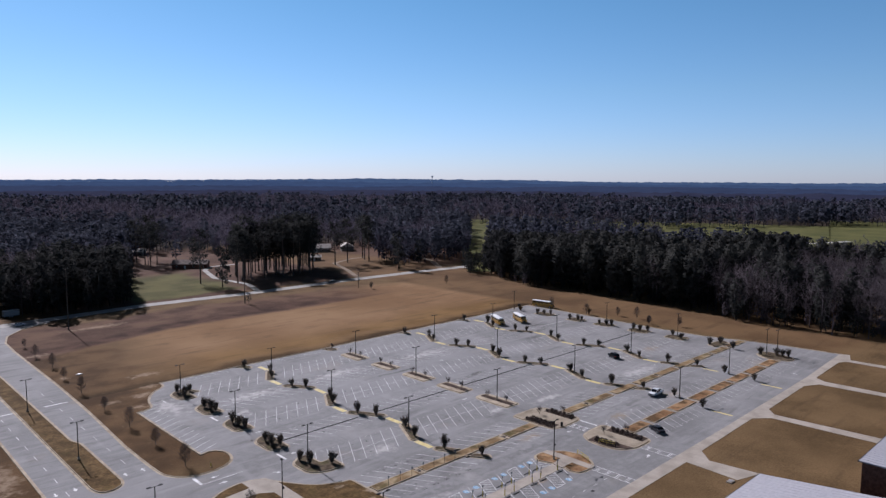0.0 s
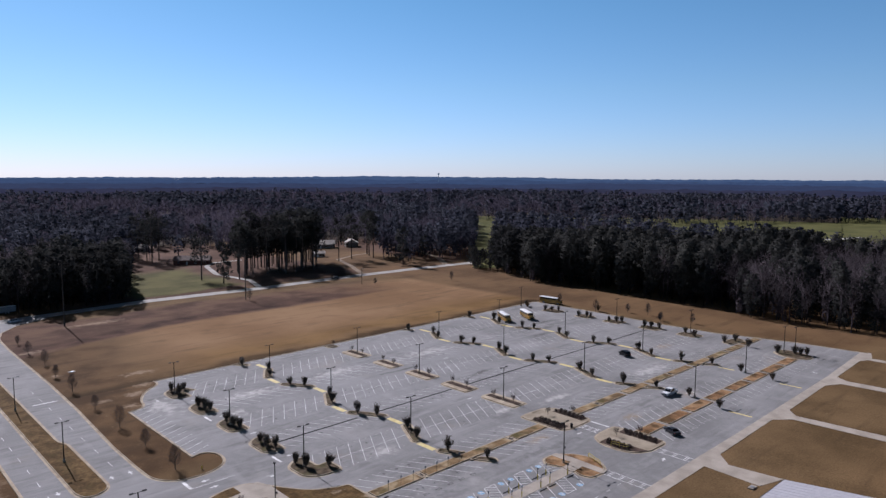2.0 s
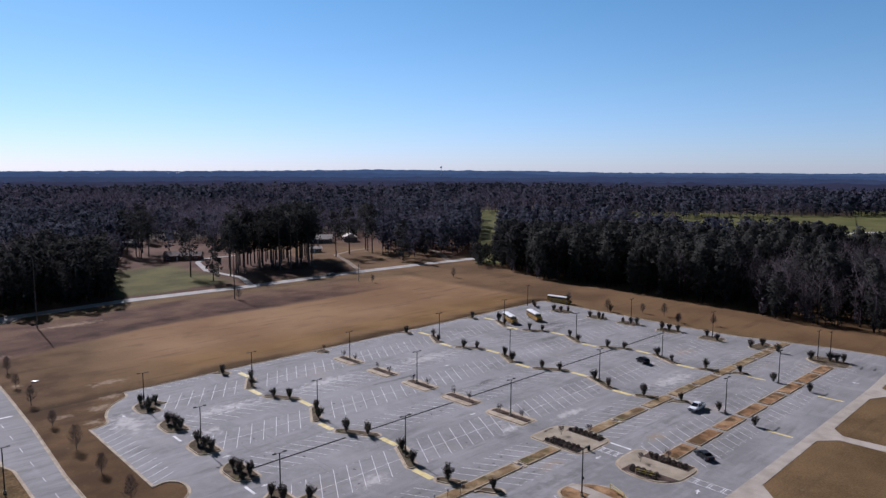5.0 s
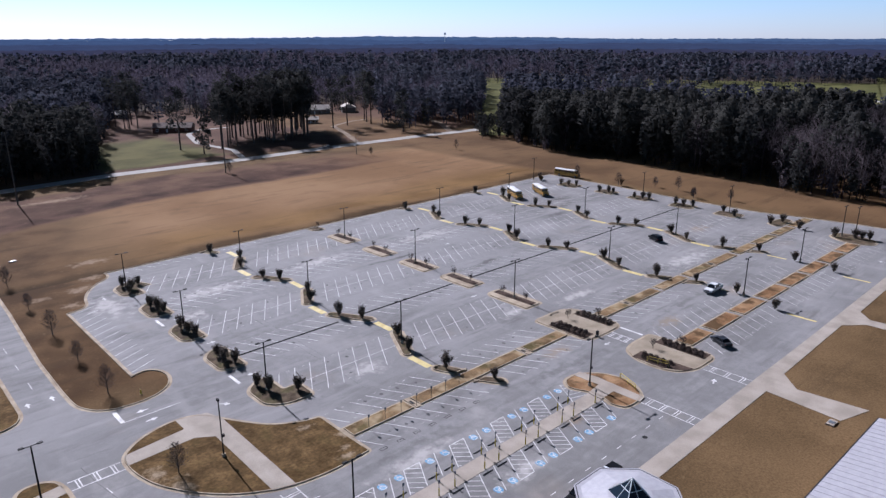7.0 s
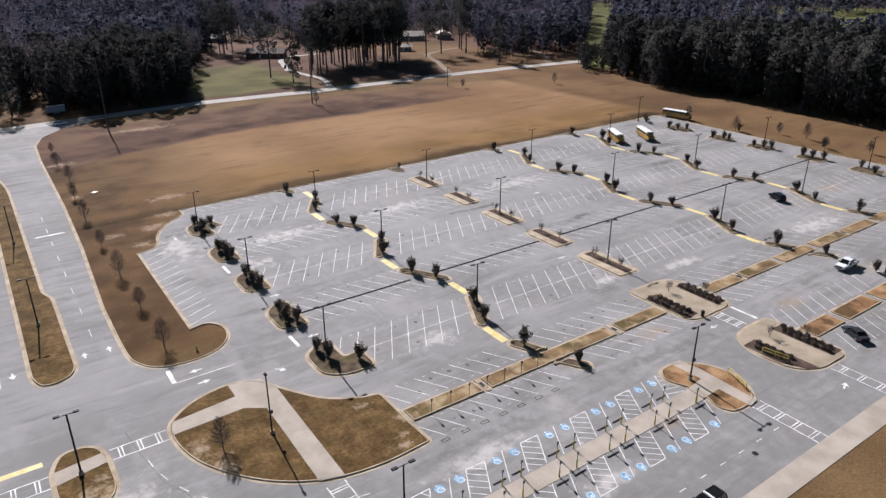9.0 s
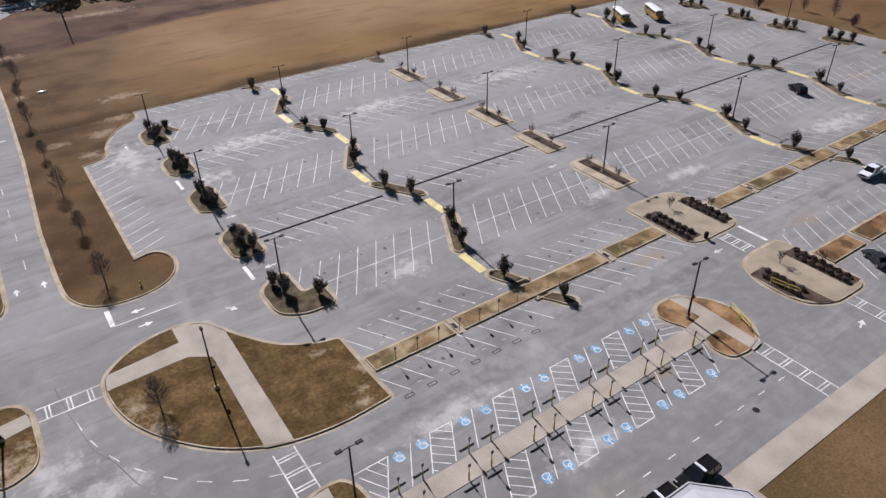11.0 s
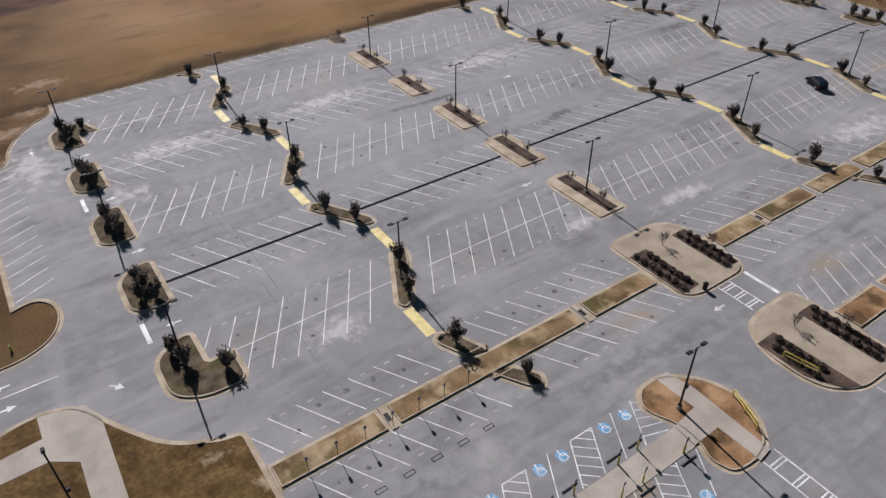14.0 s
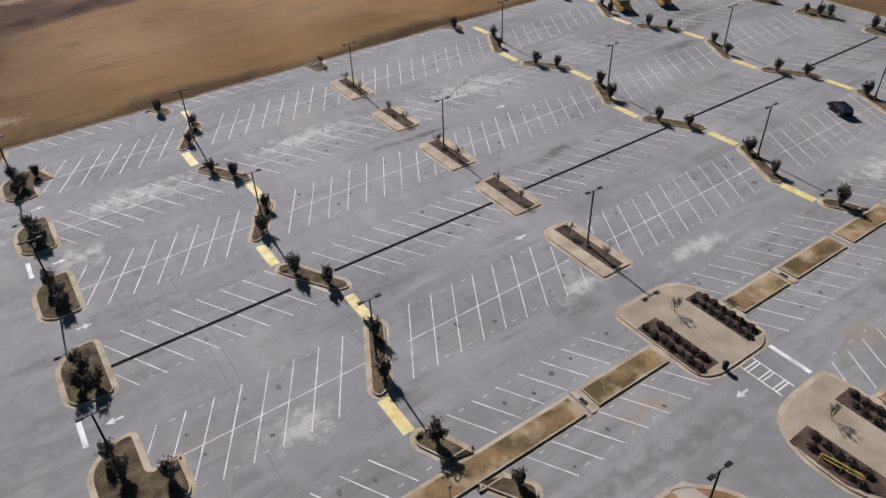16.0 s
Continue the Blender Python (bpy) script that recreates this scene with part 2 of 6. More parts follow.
for x, y, rx, ry in ((-47.4, 12.4, 1.6, 0.9), (-49.2, 9.6, 2.2, 0.9), (-47, 9.4, 1.2, 1.6), (-34.5, 6, 2.2, 3.0), (-14.2, 7.0, 1.5, 0.8), (-14.2, -3.4, 2.0, 0.8), (-48.5, 10.5, 3, 1.6), (-48, 8, 2, 1.4), (-36, 11, 1.6, 2.4), (-11.7, 1.6, 0.8, 1.1), (-13.4, -1.6, 1.2, 0.9)):
    spot(VERGE, x, y, rx, ry, (0.42, 0.33, 0.23), 0.8)
TAR = plain("joint_tar", (0.010, 0.010, 0.010), 0.95, 0.0, 0.05)
POLE = plain("bronze_pole", (0.016, 0.014, 0.014), 0.7, 0.0, 0.2)
STEEL = plain("galvanised_steel", (0.45, 0.46, 0.47), 0.4, 0.8)
LAMPGLASS = plain("lamp_lens", (0.55, 0.56, 0.58), 0.3)
# sign and trailer white, and sign blue, darkened: their shade is in the colour
SHADED_WHITE = plain("shaded_white", (0.20, 0.20, 0.21), 0.6)
SHADED_BLUE = plain("shaded_blue", (0.03, 0.07, 0.16), 0.6)
YELLOW = plain("safety_yellow", (0.55, 0.42, 0.04), 0.5)
SIGNWHITE = plain("sign_white", (0.75, 0.76, 0.78), 0.4)
RUBBER = plain("rubber_black", (0.02, 0.02, 0.021), 0.7)
LEAF = material("evergreen_leaf", (0.060, 0.043, 0.031), (0.150, 0.110, 0.080), 1.2, 8, 0.85, 0.0, grain=0.35, island=0.45)
HEDGE = material("winter_shrub_leaf", (0.042, 0.026, 0.020), (0.092, 0.058, 0.045), 1.2, 8, 0.85, 0.0, grain=0.35, island=0.45)
BARK = material("bark_grey_brown", (0.07, 0.055, 0.045), (0.14, 0.115, 0.095), 2.0, 12, 0.95, 0.3, grain=0.3)
TWIG = material("bare_twig", (0.055, 0.040, 0.040), (0.115, 0.086, 0.084), 1.0, 8, 0.95, 0.0, grain=0.3)
PINE = material("pine_needles", (0.029, 0.029, 0.029), (0.045, 0.045, 0.041), 0.03, 0.3, 0.95, 0.0, grain=0.10, island=0.05, spec=0.0, base_scale=1.0)
PINEBARK = material("pine_bark", (0.06, 0.042, 0.034), (0.13, 0.10, 0.085), 0.8, 6, 0.95, 0.0, grain=0.3)
# far copies of bare and pine woods, distance haze put into the colour
HAZED_BARE = material("hazed_bare_woodland", (0.054, 0.047, 0.063), (0.080, 0.069, 0.090), 0.012, 0.1, 0.95, 0.0, grain=0.10, island=0.04, spec=0.0, base_scale=1.0)
BARE = material("bare_woodland", (0.058, 0.048, 0.055), (0.094, 0.079, 0.086), 0.05, 0.6, 0.95, 0.0, grain=0.15, island=0.12, spec=0.0, base_scale=1.0)
HAZED_PINE = material("hazed_pine_canopy", (0.039, 0.041, 0.055), (0.061, 0.064, 0.079), 0.012, 0.1, 0.95, 0.0, grain=0.10, island=0.04, spec=0.0, base_scale=1.0)
PASTURE = material("green_pasture", (0.085, 0.088, 0.030), (0.14, 0.135, 0.05), 0.03, 0.8, 0.95, 0.2, 2, grain=0.2, spec=0.04)
DIRT = material("drive_dirt", (0.20, 0.15, 0.11), (0.30, 0.24, 0.18), 0.3, 6, 0.95, 0.1, grain=0.2, spec=0.05)
BRICK = material("brown_brick", (0.12, 0.055, 0.04), (0.22, 0.105, 0.075), 1.5, 8, 0.9, 0.2, 20, grain=0.25)
METALROOF = plain("metal_roof_grey", (0.46, 0.45, 0.48), 0.6, 0.1)
FASCIA = plain("dark_fascia", (0.03, 0.03, 0.035), 0.5, 0.2)
SHINGLE = material("roof_shingle", (0.13, 0.090, 0.078), (0.22, 0.160, 0.140), 0.6, 8, 0.9, 0.3, 14, grain=0.3)
TANROOF = material("pale_tan_roof", (0.50, 0.44, 0.39), (0.66, 0.60, 0.54), 0.5, 6, 0.9, 0.0, grain=0.15, spec=0.1)
TANWALL = plain("tan_siding", (0.24, 0.20, 0.165), 0.8)
WHITEPAINT = plain("white_paint", (0.78, 0.78, 0.77), 0.5)
for m in (PINE, HAZED_PINE, BARE, HAZED_BARE):
    # thin needles and twigs let light through
    n, l = m.node_tree.nodes, m.node_tree.links
    thin, both = n.new("ShaderNodeBsdfTranslucent"), n.new("ShaderNodeMixShader")
    both.inputs[0].default_value = 0.42
    l.new(n["Principled BSDF"].inputs["Base Color"].links[0].from_socket, thin.inputs["Color"])
    l.new(n["Principled BSDF"].outputs[0], both.inputs[1]), l.new(thin.outputs[0], both.inputs[2])
    l.new(both.outputs[0], n["Material Output"].inputs[0])
GLASS = plain("tinted_glass", (0.012, 0.014, 0.018), 0.08, 0.0, 0.8)


def ground_material():
    """Dormant grass south of the lot, a tan field north of it, reddish bank along the road, pine straw and lawn beyond."""
    m = material("winter_ground", (0.11, 0.070, 0.033), (0.19, 0.122, 0.060), 0.05, 3.5, 0.95, 0.5, 6, grain=0.3, spec=0.04)
    n, l = m.node_tree.nodes, m.node_tree.links
    b = n["Principled BSDF"]
    geo, sep, wob = n.new("ShaderNodeNewGeometry"), n.new("ShaderNodeSeparateXYZ"), n.new("ShaderNodeTexNoise")
    wob.inputs["Scale"].default_value, wob.inputs["Detail"].default_value = 0.035, 5
    l.new(geo.outputs["Position"], sep.inputs[0]), l.new(geo.outputs["Position"], wob.inputs["Vector"])

    def math_node(op, *args):
        k = n.new("ShaderNodeMath")
        k.operation = op
        for i, v in enumerate(args):
            if isinstance(v, (int, float)):
                k.inputs[i].default_value = v
            else:
                l.new(v, k.inputs[i])
        return k.outputs[0]

    def step(v, lo, hi):
        k = n.new("ShaderNodeMapRange")
        k.interpolation_type = "SMOOTHSTEP"
        k.inputs["From Min"].default_value, k.inputs["From Max"].default_value = lo, hi
        l.new(v, k.inputs[0])
        return k.outputs[0]

    def wobbled(v, amount):
        return math_node("MULTIPLY_ADD", math_node("SUBTRACT", wob.outputs[0], 0.5), amount, v)

    X, Y = wobbled(sep.outputs[0], 30.0), wobbled(sep.outputs[1], 26.0)

    def lay(colours, mask, scale, grain_scale=4.0):
        t, t2, r = n.new("ShaderNodeTexNoise"), n.new("ShaderNodeTexNoise"), n.new("ShaderNodeMix")
        t.inputs["Scale"].default_value, t.inputs["Detail"].default_value = scale, 5
        t2.inputs["Scale"].default_value, t2.inputs["Detail"].default_value = grain_scale, 3
        l.new(geo.outputs["Position"], t.inputs["Vector"]), l.new(geo.outputs["Position"], t2.inputs["Vector"])
        r.data_type = "RGBA"
        r.inputs["A"].default_value, r.inputs["B"].default_value = (*scaled(colours[0]), 1), (*scaled(colours[1]), 1)
        l.new(step(math_node("ADD", t.outputs[0], math_node("MULTIPLY", math_node("SUBTRACT", t2.outputs[0], 0.5), 0.25)), 0.35, 0.65), r.inputs["Factor"])
        mix = n.new("ShaderNodeMix")
        mix.data_type = "RGBA"
        old = b.inputs["Base Color"].links[0].from_socket
        l.new(mask, mix.inputs["Factor"]), l.new(old, mix.inputs["A"]), l.new(r.outputs["Result"], mix.inputs["B"])
        l.new(mix.outputs["Result"], b.inputs["Base Color"])

    # beyond the road: pine straw, then forest floor
    lay([(0.085, 0.046, 0.031), (0.145, 0.085, 0.058)], step(Y, 236, 244), 0.03)
    # verge west of the lot
    lay([(0.072, 0.040, 0.018), (0.140, 0.082, 0.038)], math_node("MULTIPLY", step(X, -2, -20), step(Y, 30, 40)), 0.08)
    lay([(0.045, 0.026, 0.011), (0.085, 0.050, 0.02)], math_node("MULTIPLY", step(sep.outputs[1], 104, 104.5), step(Y, 113, 106)), 0.08)
    # tan field
    west = step(X, -26, 20)
    field = math_node("MULTIPLY", math_node("MULTIPLY", step(Y, 104, 118), step(Y, 214, 198)), west)
    lay([(0.215, 0.124, 0.060), (0.300, 0.185, 0.098)], field, 0.02)
    # golden tone painted beside the car park, as backlit grass looks from nearby
    lay([(0.160, 0.091, 0.033), (0.245, 0.145, 0.056)], math_node("MULTIPLY", field, step(Y, 142, 114)), 0.045)
    east = math_node("MULTIPLY", step(sep.outputs[0], 163, 172), step(sep.outputs[0], 245, 225))
    lay([(0.115, 0.068, 0.034), (0.185, 0.112, 0.056)], math_node("MULTIPLY", east, step(Y, -40, -20)), 0.03)
    # reddish bank below the road
    low = math_node("MULTIPLY_ADD", math_node("MAXIMUM", math_node("SUBTRACT", 20.0, sep.outputs[0]), 0.0), 0.28, wobbled(sep.outputs[1], 9.0))
    bank = math_node("MULTIPLY", math_node("MULTIPLY", step(low, 175, 180), step(Y, 222, 212)), step(X, 160, 95))
    lay([(0.075, 0.040, 0.027), (0.150, 0.088, 0.056)], bank, 0.06)
    # bare red soil at the foot of the bank
    foot = math_node("MULTIPLY", math_node("MULTIPLY", step(low, 178, 183), step(low, 193, 186)), step(X, 120, 85))
    lay([(0.040, 0.020, 0.014), (0.105, 0.056, 0.038)], foot, 0.09)
    # mown lawn in front of the house
    lawn = math_node("MULTIPLY", math_node("MULTIPLY", step(X, 28, 40), step(X, 98, 84)), math_node("MULTIPLY", step(Y, 246, 254), step(Y, 350, 325)))
    lay([(0.080, 0.075, 0.026), (0.135, 0.122, 0.045)], lawn, 0.04)
    # forest floor far off
    far = n.new("ShaderNodeVectorMath")
    far.operation = "DISTANCE"
    l.new(geo.outputs["Position"], far.inputs[0])
    far.inputs[1].default_value = (60, 90, 0)
    lay([(0.05, 0.04, 0.032), (0.09, 0.07, 0.055)], step(far.outputs["Value"], 380, 430), 0.02)
    return m


GROUND = ground_material()
layer(GROUND, (0.065, 0.043, 0.023), 0.12, 0.58, 0.76, 0.30, seed=61)
layer(GROUND, (0.055, 0.036, 0.02), 0.30, 0.56, 0.74, 0.42, (0.14, 1, 1), seed=67)
layer(GROUND, (0.27, 0.185, 0.10), 0.8, 0.62, 0.8, 0.35, seed=71)
layer(VERGE, (0.050, 0.029, 0.011), 0.9, 0.54, 0.72, 0.45, seed=73)
layer(VERGE, (0.23, 0.155, 0.09), 0.9, 0.62, 0.78, 0.28, seed=79)
for x, y, rx, ry in ((-21, 96, 4.5, 3), (-16, 103.5, 3.5, 2.5), (-25.5, 86.5, 2.5, 3), (-32, 168, 6, 3), (-12.9, 117, 6, 3), (0, 203, 14, 4), (-64, 60, 4, 14), (-66, 40, 5, 10), (-30, 96, 3, 2), (-33, 131, 3, 2)):
    spot(GROUND, x, y, rx, ry, (0.36, 0.27, 0.19), 0.7)


# ---- mesh building ----
def turned_out(v, f, foot, axis=(0.0, 0.0)):
    """Faces wound to look away from the stem, and the outward way at each corner."""
    out = v - np.array([axis[0], axis[1], foot])
    out[:, 2] *= 0.12
    out /= np.linalg.norm(out, axis=1)[:, None] + 1e-6
    n = np.cross(v[f[:, 1]] - v[f[:, 0]], v[f[:, 2]] - v[f[:, 0]])
    back = (n * out[f].mean(axis=1)).sum(axis=1) < 0
    f = f.copy()
    f[back] = f[back][:, ::-1]
    return f, out


class Shape:
    def __init__(self):
        self.v, self.f = [], []

    def add(self, verts, faces):
        k = len(self.v)
        self.v += [tuple(p) for p in verts]
        self.f += [tuple(i + k for i in q) for q in faces]
        return self

    def prism(self, outline, z0, z1, bottom=False):
        n = len(outline)
        vs = [(x, y, z0) for x, y in outline] + [(x, y, z1) for x, y in outline]
        fs = [tuple(range(n, 2 * n))] + [(i, (i + 1) % n, n + (i + 1) % n, n + i) for i in range(n)]
        if bottom:
            fs.append(tuple(reversed(range(n))))
        return self.add(vs, fs)

    def flat(self, outline, z):
        return self.add([(x, y, z) for x, y in outline], [tuple(range(len(outline)))])

    def ring(self, outer, inner, z0, z1, wall=True):
        """A flat ring with walls down to z0 on both sides."""
        n = len(outer)
        vs = [(x, y, z1) for x, y in outer] + [(x, y, z1) for x, y in inner]
        fs = [(i, (i + 1) % n, n + (i + 1) % n, n + i) for i in range(n)]
        if wall:
            vs += [(x, y, z0) for x, y in outer] + [(x, y, z0) for x, y in inner]
            fs += [(2 * n + i, 2 * n + (i + 1) % n, (i + 1) % n, i) for i in range(n)]
            fs += [(n + i, n + (i + 1) % n, 3 * n + (i + 1) % n, 3 * n + i) for i in range(n)]
        return self.add(vs, fs)

    def box(self, c, s, rz=0.0, taper=1.0, m=None):
        x, y, z = (v / 2 for v in s)
        vs = [(sx * x * k, sy * y * k, sz * z) for sz, k in ((-1, 1), (1, taper)) for sx, sy in ((-1, -1), (1, -1), (1, 1), (-1, 1))]
        m = m or Matrix.Translation(c) @ Matrix.Rotation(rz, 4, "Z")
        return self.add([m @ Vector(p) for p in vs], [(3, 2, 1, 0), (4, 5, 6, 7), (0, 1, 5, 4), (1, 2, 6, 5), (2, 3, 7, 6), (3, 0, 4, 7)])

    def tube(self, path, radii, n=6, cap=True):
        """A round bar through points."""
        path = [Vector(p) for p in path]
        rings = []
        for i, p in enumerate(path):
            d = (path[min(i + 1, len(path) - 1)] - path[max(i - 1, 0)]).normalized()
            u = d.cross(Vector((0, 0, 1)) if abs(d.z) < 0.9 else Vector((1, 0, 0))).normalized()
            w = d.cross(u)
            rings.append([p + (u * math.cos(a) + w * math.sin(a)) * radii[i] for a in (2 * math.pi * k / n for k in range(n))])
        vs = [p for r in rings for p in r]
        fs = [(i * n + k, i * n + (k + 1) % n, (i + 1) * n + (k + 1) % n, (i + 1) * n + k) for i in range(len(path) - 1) for k in range(n)]
        if cap:
            fs += [tuple(reversed(range(n))), tuple(range(len(vs) - n, len(vs)))]
        return self.add(vs, fs)

    def loft(self, sections, closed=True):
        """Skin over sections of equal count."""
        n = len(sections[0])
        vs = [p for s in sections for p in s]
        fs = [(i * n + k, i * n + (k + 1) % n, (i + 1) * n + (k + 1) % n, (i + 1) * n + k) for i in range(len(sections) - 1) for k in range(n)]
        if closed:
            fs += [tuple(reversed(range(n))), tuple(range(len(vs) - n, len(vs)))]
        return self.add(vs, fs)

    def tufts(self, rng, centre, radius, count, size, hollow=0.35):
        """Leaf clumps scattered through an ellipsoid, denser towards its skin."""
        for _ in range(count):
            d = Vector((rng.gauss(0, 1), rng.gauss(0, 1), rng.gauss(0, 1))).normalized()
            q = rng.uniform(hollow, 1.0) ** 0.6
            p = Vector(centre) + Vector((d.x * radius[0], d.y * radius[1], d.z * radius[2])) * q
            u = Vector((rng.gauss(0, 1), rng.gauss(0, 1), rng.gauss(0, 0.7))).normalized()
            w = u.orthogonal().normalized()
            w.rotate(Matrix.Rotation(rng.uniform(0, 6.28), 3, u))
            s = size * rng.uniform(0.6, 1.4)
            self.add([p - u * s - w * s * 0.4, p + u * s * 0.2 - w * s * 0.7, p + u * s + w * s * 0.2, p - u * s * 0.1 + w * s * 0.6], [(0, 1, 2, 3)])
        return self

    def sheared(self, z=0.0):
        """Lay the plan on the sloping ground."""
        self.v = [(x, y, h + gz(x, y) + z) for x, y, h in self.v]
        return self

    def moved(self, dx, dy, dz=0.0):
        self.v = [(x + dx, y + dy, h + dz) for x, y, h in self.v]
        return self

    def crowned(self, name, material, foot=0.35, top=1.0):
        """Leaf quads turned outwards from the stem, so that the crown shades as one mass."""
        v, f = np.array(self.v, float), np.array(self.f, int)
        f, out = turned_out(v, f, foot * top)
        me = bpy.data.meshes.new(name)
        me.from_pydata(v.tolist(), [], f.tolist())
        me.materials.append(material)
        me.shade_smooth()
        me.update()
        me.normals_split_custom_set_from_vertices(out.tolist())
        return me

    def mesh(self, name, material, shade=False):
        me = bpy.data.meshes.new(name)
        me.from_pydata([tuple(p) for p in self.v], [], self.f)
        me.materials.append(material)
        if shade:
            me.shade_smooth()
        me.update()
        return me


def part(name, shape, material, parent=None, label="", shade=False):
    """One mesh object under a thing or under a part."""
    me = shape if isinstance(shape, bpy.types.Mesh) else shape.mesh(name, material, shade)
    ob = new(name, me)
    ob.parent = parent
    if label:
        ob["label"] = label
    return ob


def thing(name, x, y, label, category, group="", kind="", rz=0.0, z=0.0):
    ob = new(name)
    ob.empty_display_size = 0.3
    ob.matrix_world = Matrix.Translation((x, y, gz(x, y) + z)) @ Matrix.Rotation(rz, 4, "Z")
    return tagged(ob, label, category, group, kind)


def laid(name, shape, material, parent, cx, cy, label=""):
    """A piece of the plan, laid on the slope, under a thing whose base is at cx, cy."""
    shape.v = [(x - cx, y - cy, h + gz(x - cx, y - cy)) for x, y, h in shape.v]
    return part(name, shape, material, parent, label)


def structure(name, shape, material, label, category, z=0.0):
    return tagged(part(name, shape.sheared(z), material), label, category, kind="structure")


def arc(cx, cy, r, a0, a1, n=6):
    return [(cx + r * math.cos(radians(a0 + (a1 - a0) * i / n)), cy + r * math.sin(radians(a0 + (a1 - a0) * i / n))) for i in range(n + 1)]


def rounded(points, r, n=5):
    """A polygon with rounded corners; r is one radius or one for each corner."""
    out, k = [], len(points)
    for i, p in enumerate(points):
        p, a, b = Vector(p), Vector(points[i - 1]), Vector(points[(i + 1) % k])
        q = r[i] if isinstance(r, (list, tuple)) else r
        u, w = (a - p), (b - p)
        q = min(q, u.length * 0.48, w.length * 0.48)
        s, e = p + u.normalized() * q, p + w.normalized() * q
        if q < 0.02:
            out.append(tuple(p))
            continue
        for j in range(n + 1):
            t = j / n
            out.append(tuple(s * (1 - t) ** 2 + p * 2 * t * (1 - t) + e * t * t))
    return out


def inset(outline, d):
    """The outline moved inwards by d (counter-clockwise outlines)."""
    n = len(outline)
    area = sum(outline[i][0] * outline[(i + 1) % n][1] - outline[(i + 1) % n][0] * outline[i][1] for i in range(n))
    sgn = 1 if area > 0 else -1
    out = []
    for i in range(n):
        p, a, b = Vector(outline[i]), Vector(outline[i - 1]), Vector(outline[(i + 1) % n])
        u, w = (p - a), (b - p)
        u = u.normalized() if u.length > 1e-6 else w.normalized()
        w = w.normalized() if w.length > 1e-6 else u
        n1, n2 = Vector((-u.y, u.x)), Vector((-w.y, w.x))
        m = n1 + n2
        m = m / max(m.length_squared, 0.5) * 2 if m.length > 1e-6 else n1
        out.append(tuple(p + m * (d * sgn)))
    return out


def island(name, outline, label, fill, group="", fill_name="bed", pan=0.5, height=0.19, crown=0.0):
    """A kerbed traffic island: concrete gutter pan, raised kerb, bed."""
    cx, cy = sum(p[0] for p in outline) / len(outline), sum(p[1] for p in outline) / len(outline)
    ob = thing(name, cx, cy, label, "traffic island", group)
    a = outline
    b, c = inset(outline, pan), inset(outline, pan + 0.17)
    laid("gutter", Shape().ring(a, b, -0.05, 0.012), GUTTER, ob, cx, cy, "pale stained concrete gutter")
    laid("kerb", Shape().ring(b, c, -0.05, height), GUTTER, ob, cx, cy)
    laid(fill_name, Shape().prism(c, -0.05, height - 0.03 + crown), fill, ob, cx, cy)
    return ob


def ribbon(path, d0, d1, z0, z1, shape=None):
    """A raised band along an open path, between the offsets d0 and d1 to its left."""
    pts = [Vector(p) for p in path]
    offs = []
    for i, p in enumerate(pts):
        u = (p - pts[i - 1]).normalized() if i else (pts[1] - p).normalized()
        w = (pts[i + 1] - p).normalized() if i < len(pts) - 1 else u
        m = Vector((-u.y, u.x)) + Vector((-w.y, w.x))
        offs.append(m / max(m.length_squared, 0.5) * 2)
    a = [tuple(p + o * d0) for p, o in zip(pts, offs)]
    b = [tuple(p + o * d1) for p, o in zip(pts, offs)]
    shape = shape or Shape()
    n = len(pts)
    vs = [(x, y, z) for z in (z1, z0) for line in (a, b) for x, y in line]
    fs = []
    for i in range(n - 1):
        fs += [(i, n + i, n + i + 1, i + 1), (2 * n + i, i, i + 1, 2 * n + i + 1), (n + i, 3 * n + i, 3 * n + i + 1, n + i + 1)]
    return shape.add(vs, fs)


# ---- ground, one sheet to the horizon ----
def ground_sheet():
    near = list(np.arange(-160, 420, 20.0))
    lo = [-160 - 12 * (1.22 ** k - 1) / 0.22 for k in range(24, 0, -1)]
    hi = [400 + 12 * (1.22 ** k - 1) / 0.22 for k in range(1, 24)]
    xs = [v for v in lo + near + hi if -4800 < v < 4900]
    vs = [(x, y, land(x, y) - 0.03) for y in xs for x in xs]
    n = len(xs)
    fs = [(j * n + i, j * n + i + 1, (j + 1) * n + i + 1, (j + 1) * n + i) for j in range(n - 1) for i in range(n - 1)]
    return Shape().add(vs, fs)


tagged(part("ground", ground_sheet(), GROUND, shade=True), "winter-brown grassland rolling away to wooded hills", "ground", kind="structure")

def eased(points, times=2):
    """An open line with its corners cut, ends kept."""
    for _ in range(times):
        out = [points[0]]
        for (a, b), (c, d) in zip(points, points[1:]):
            out += [(a * 0.75 + c * 0.25, b * 0.75 + d * 0.25), (a * 0.25 + c * 0.75, b * 0.25 + d * 0.75)]
        points = out + [points[-1]]
    return points


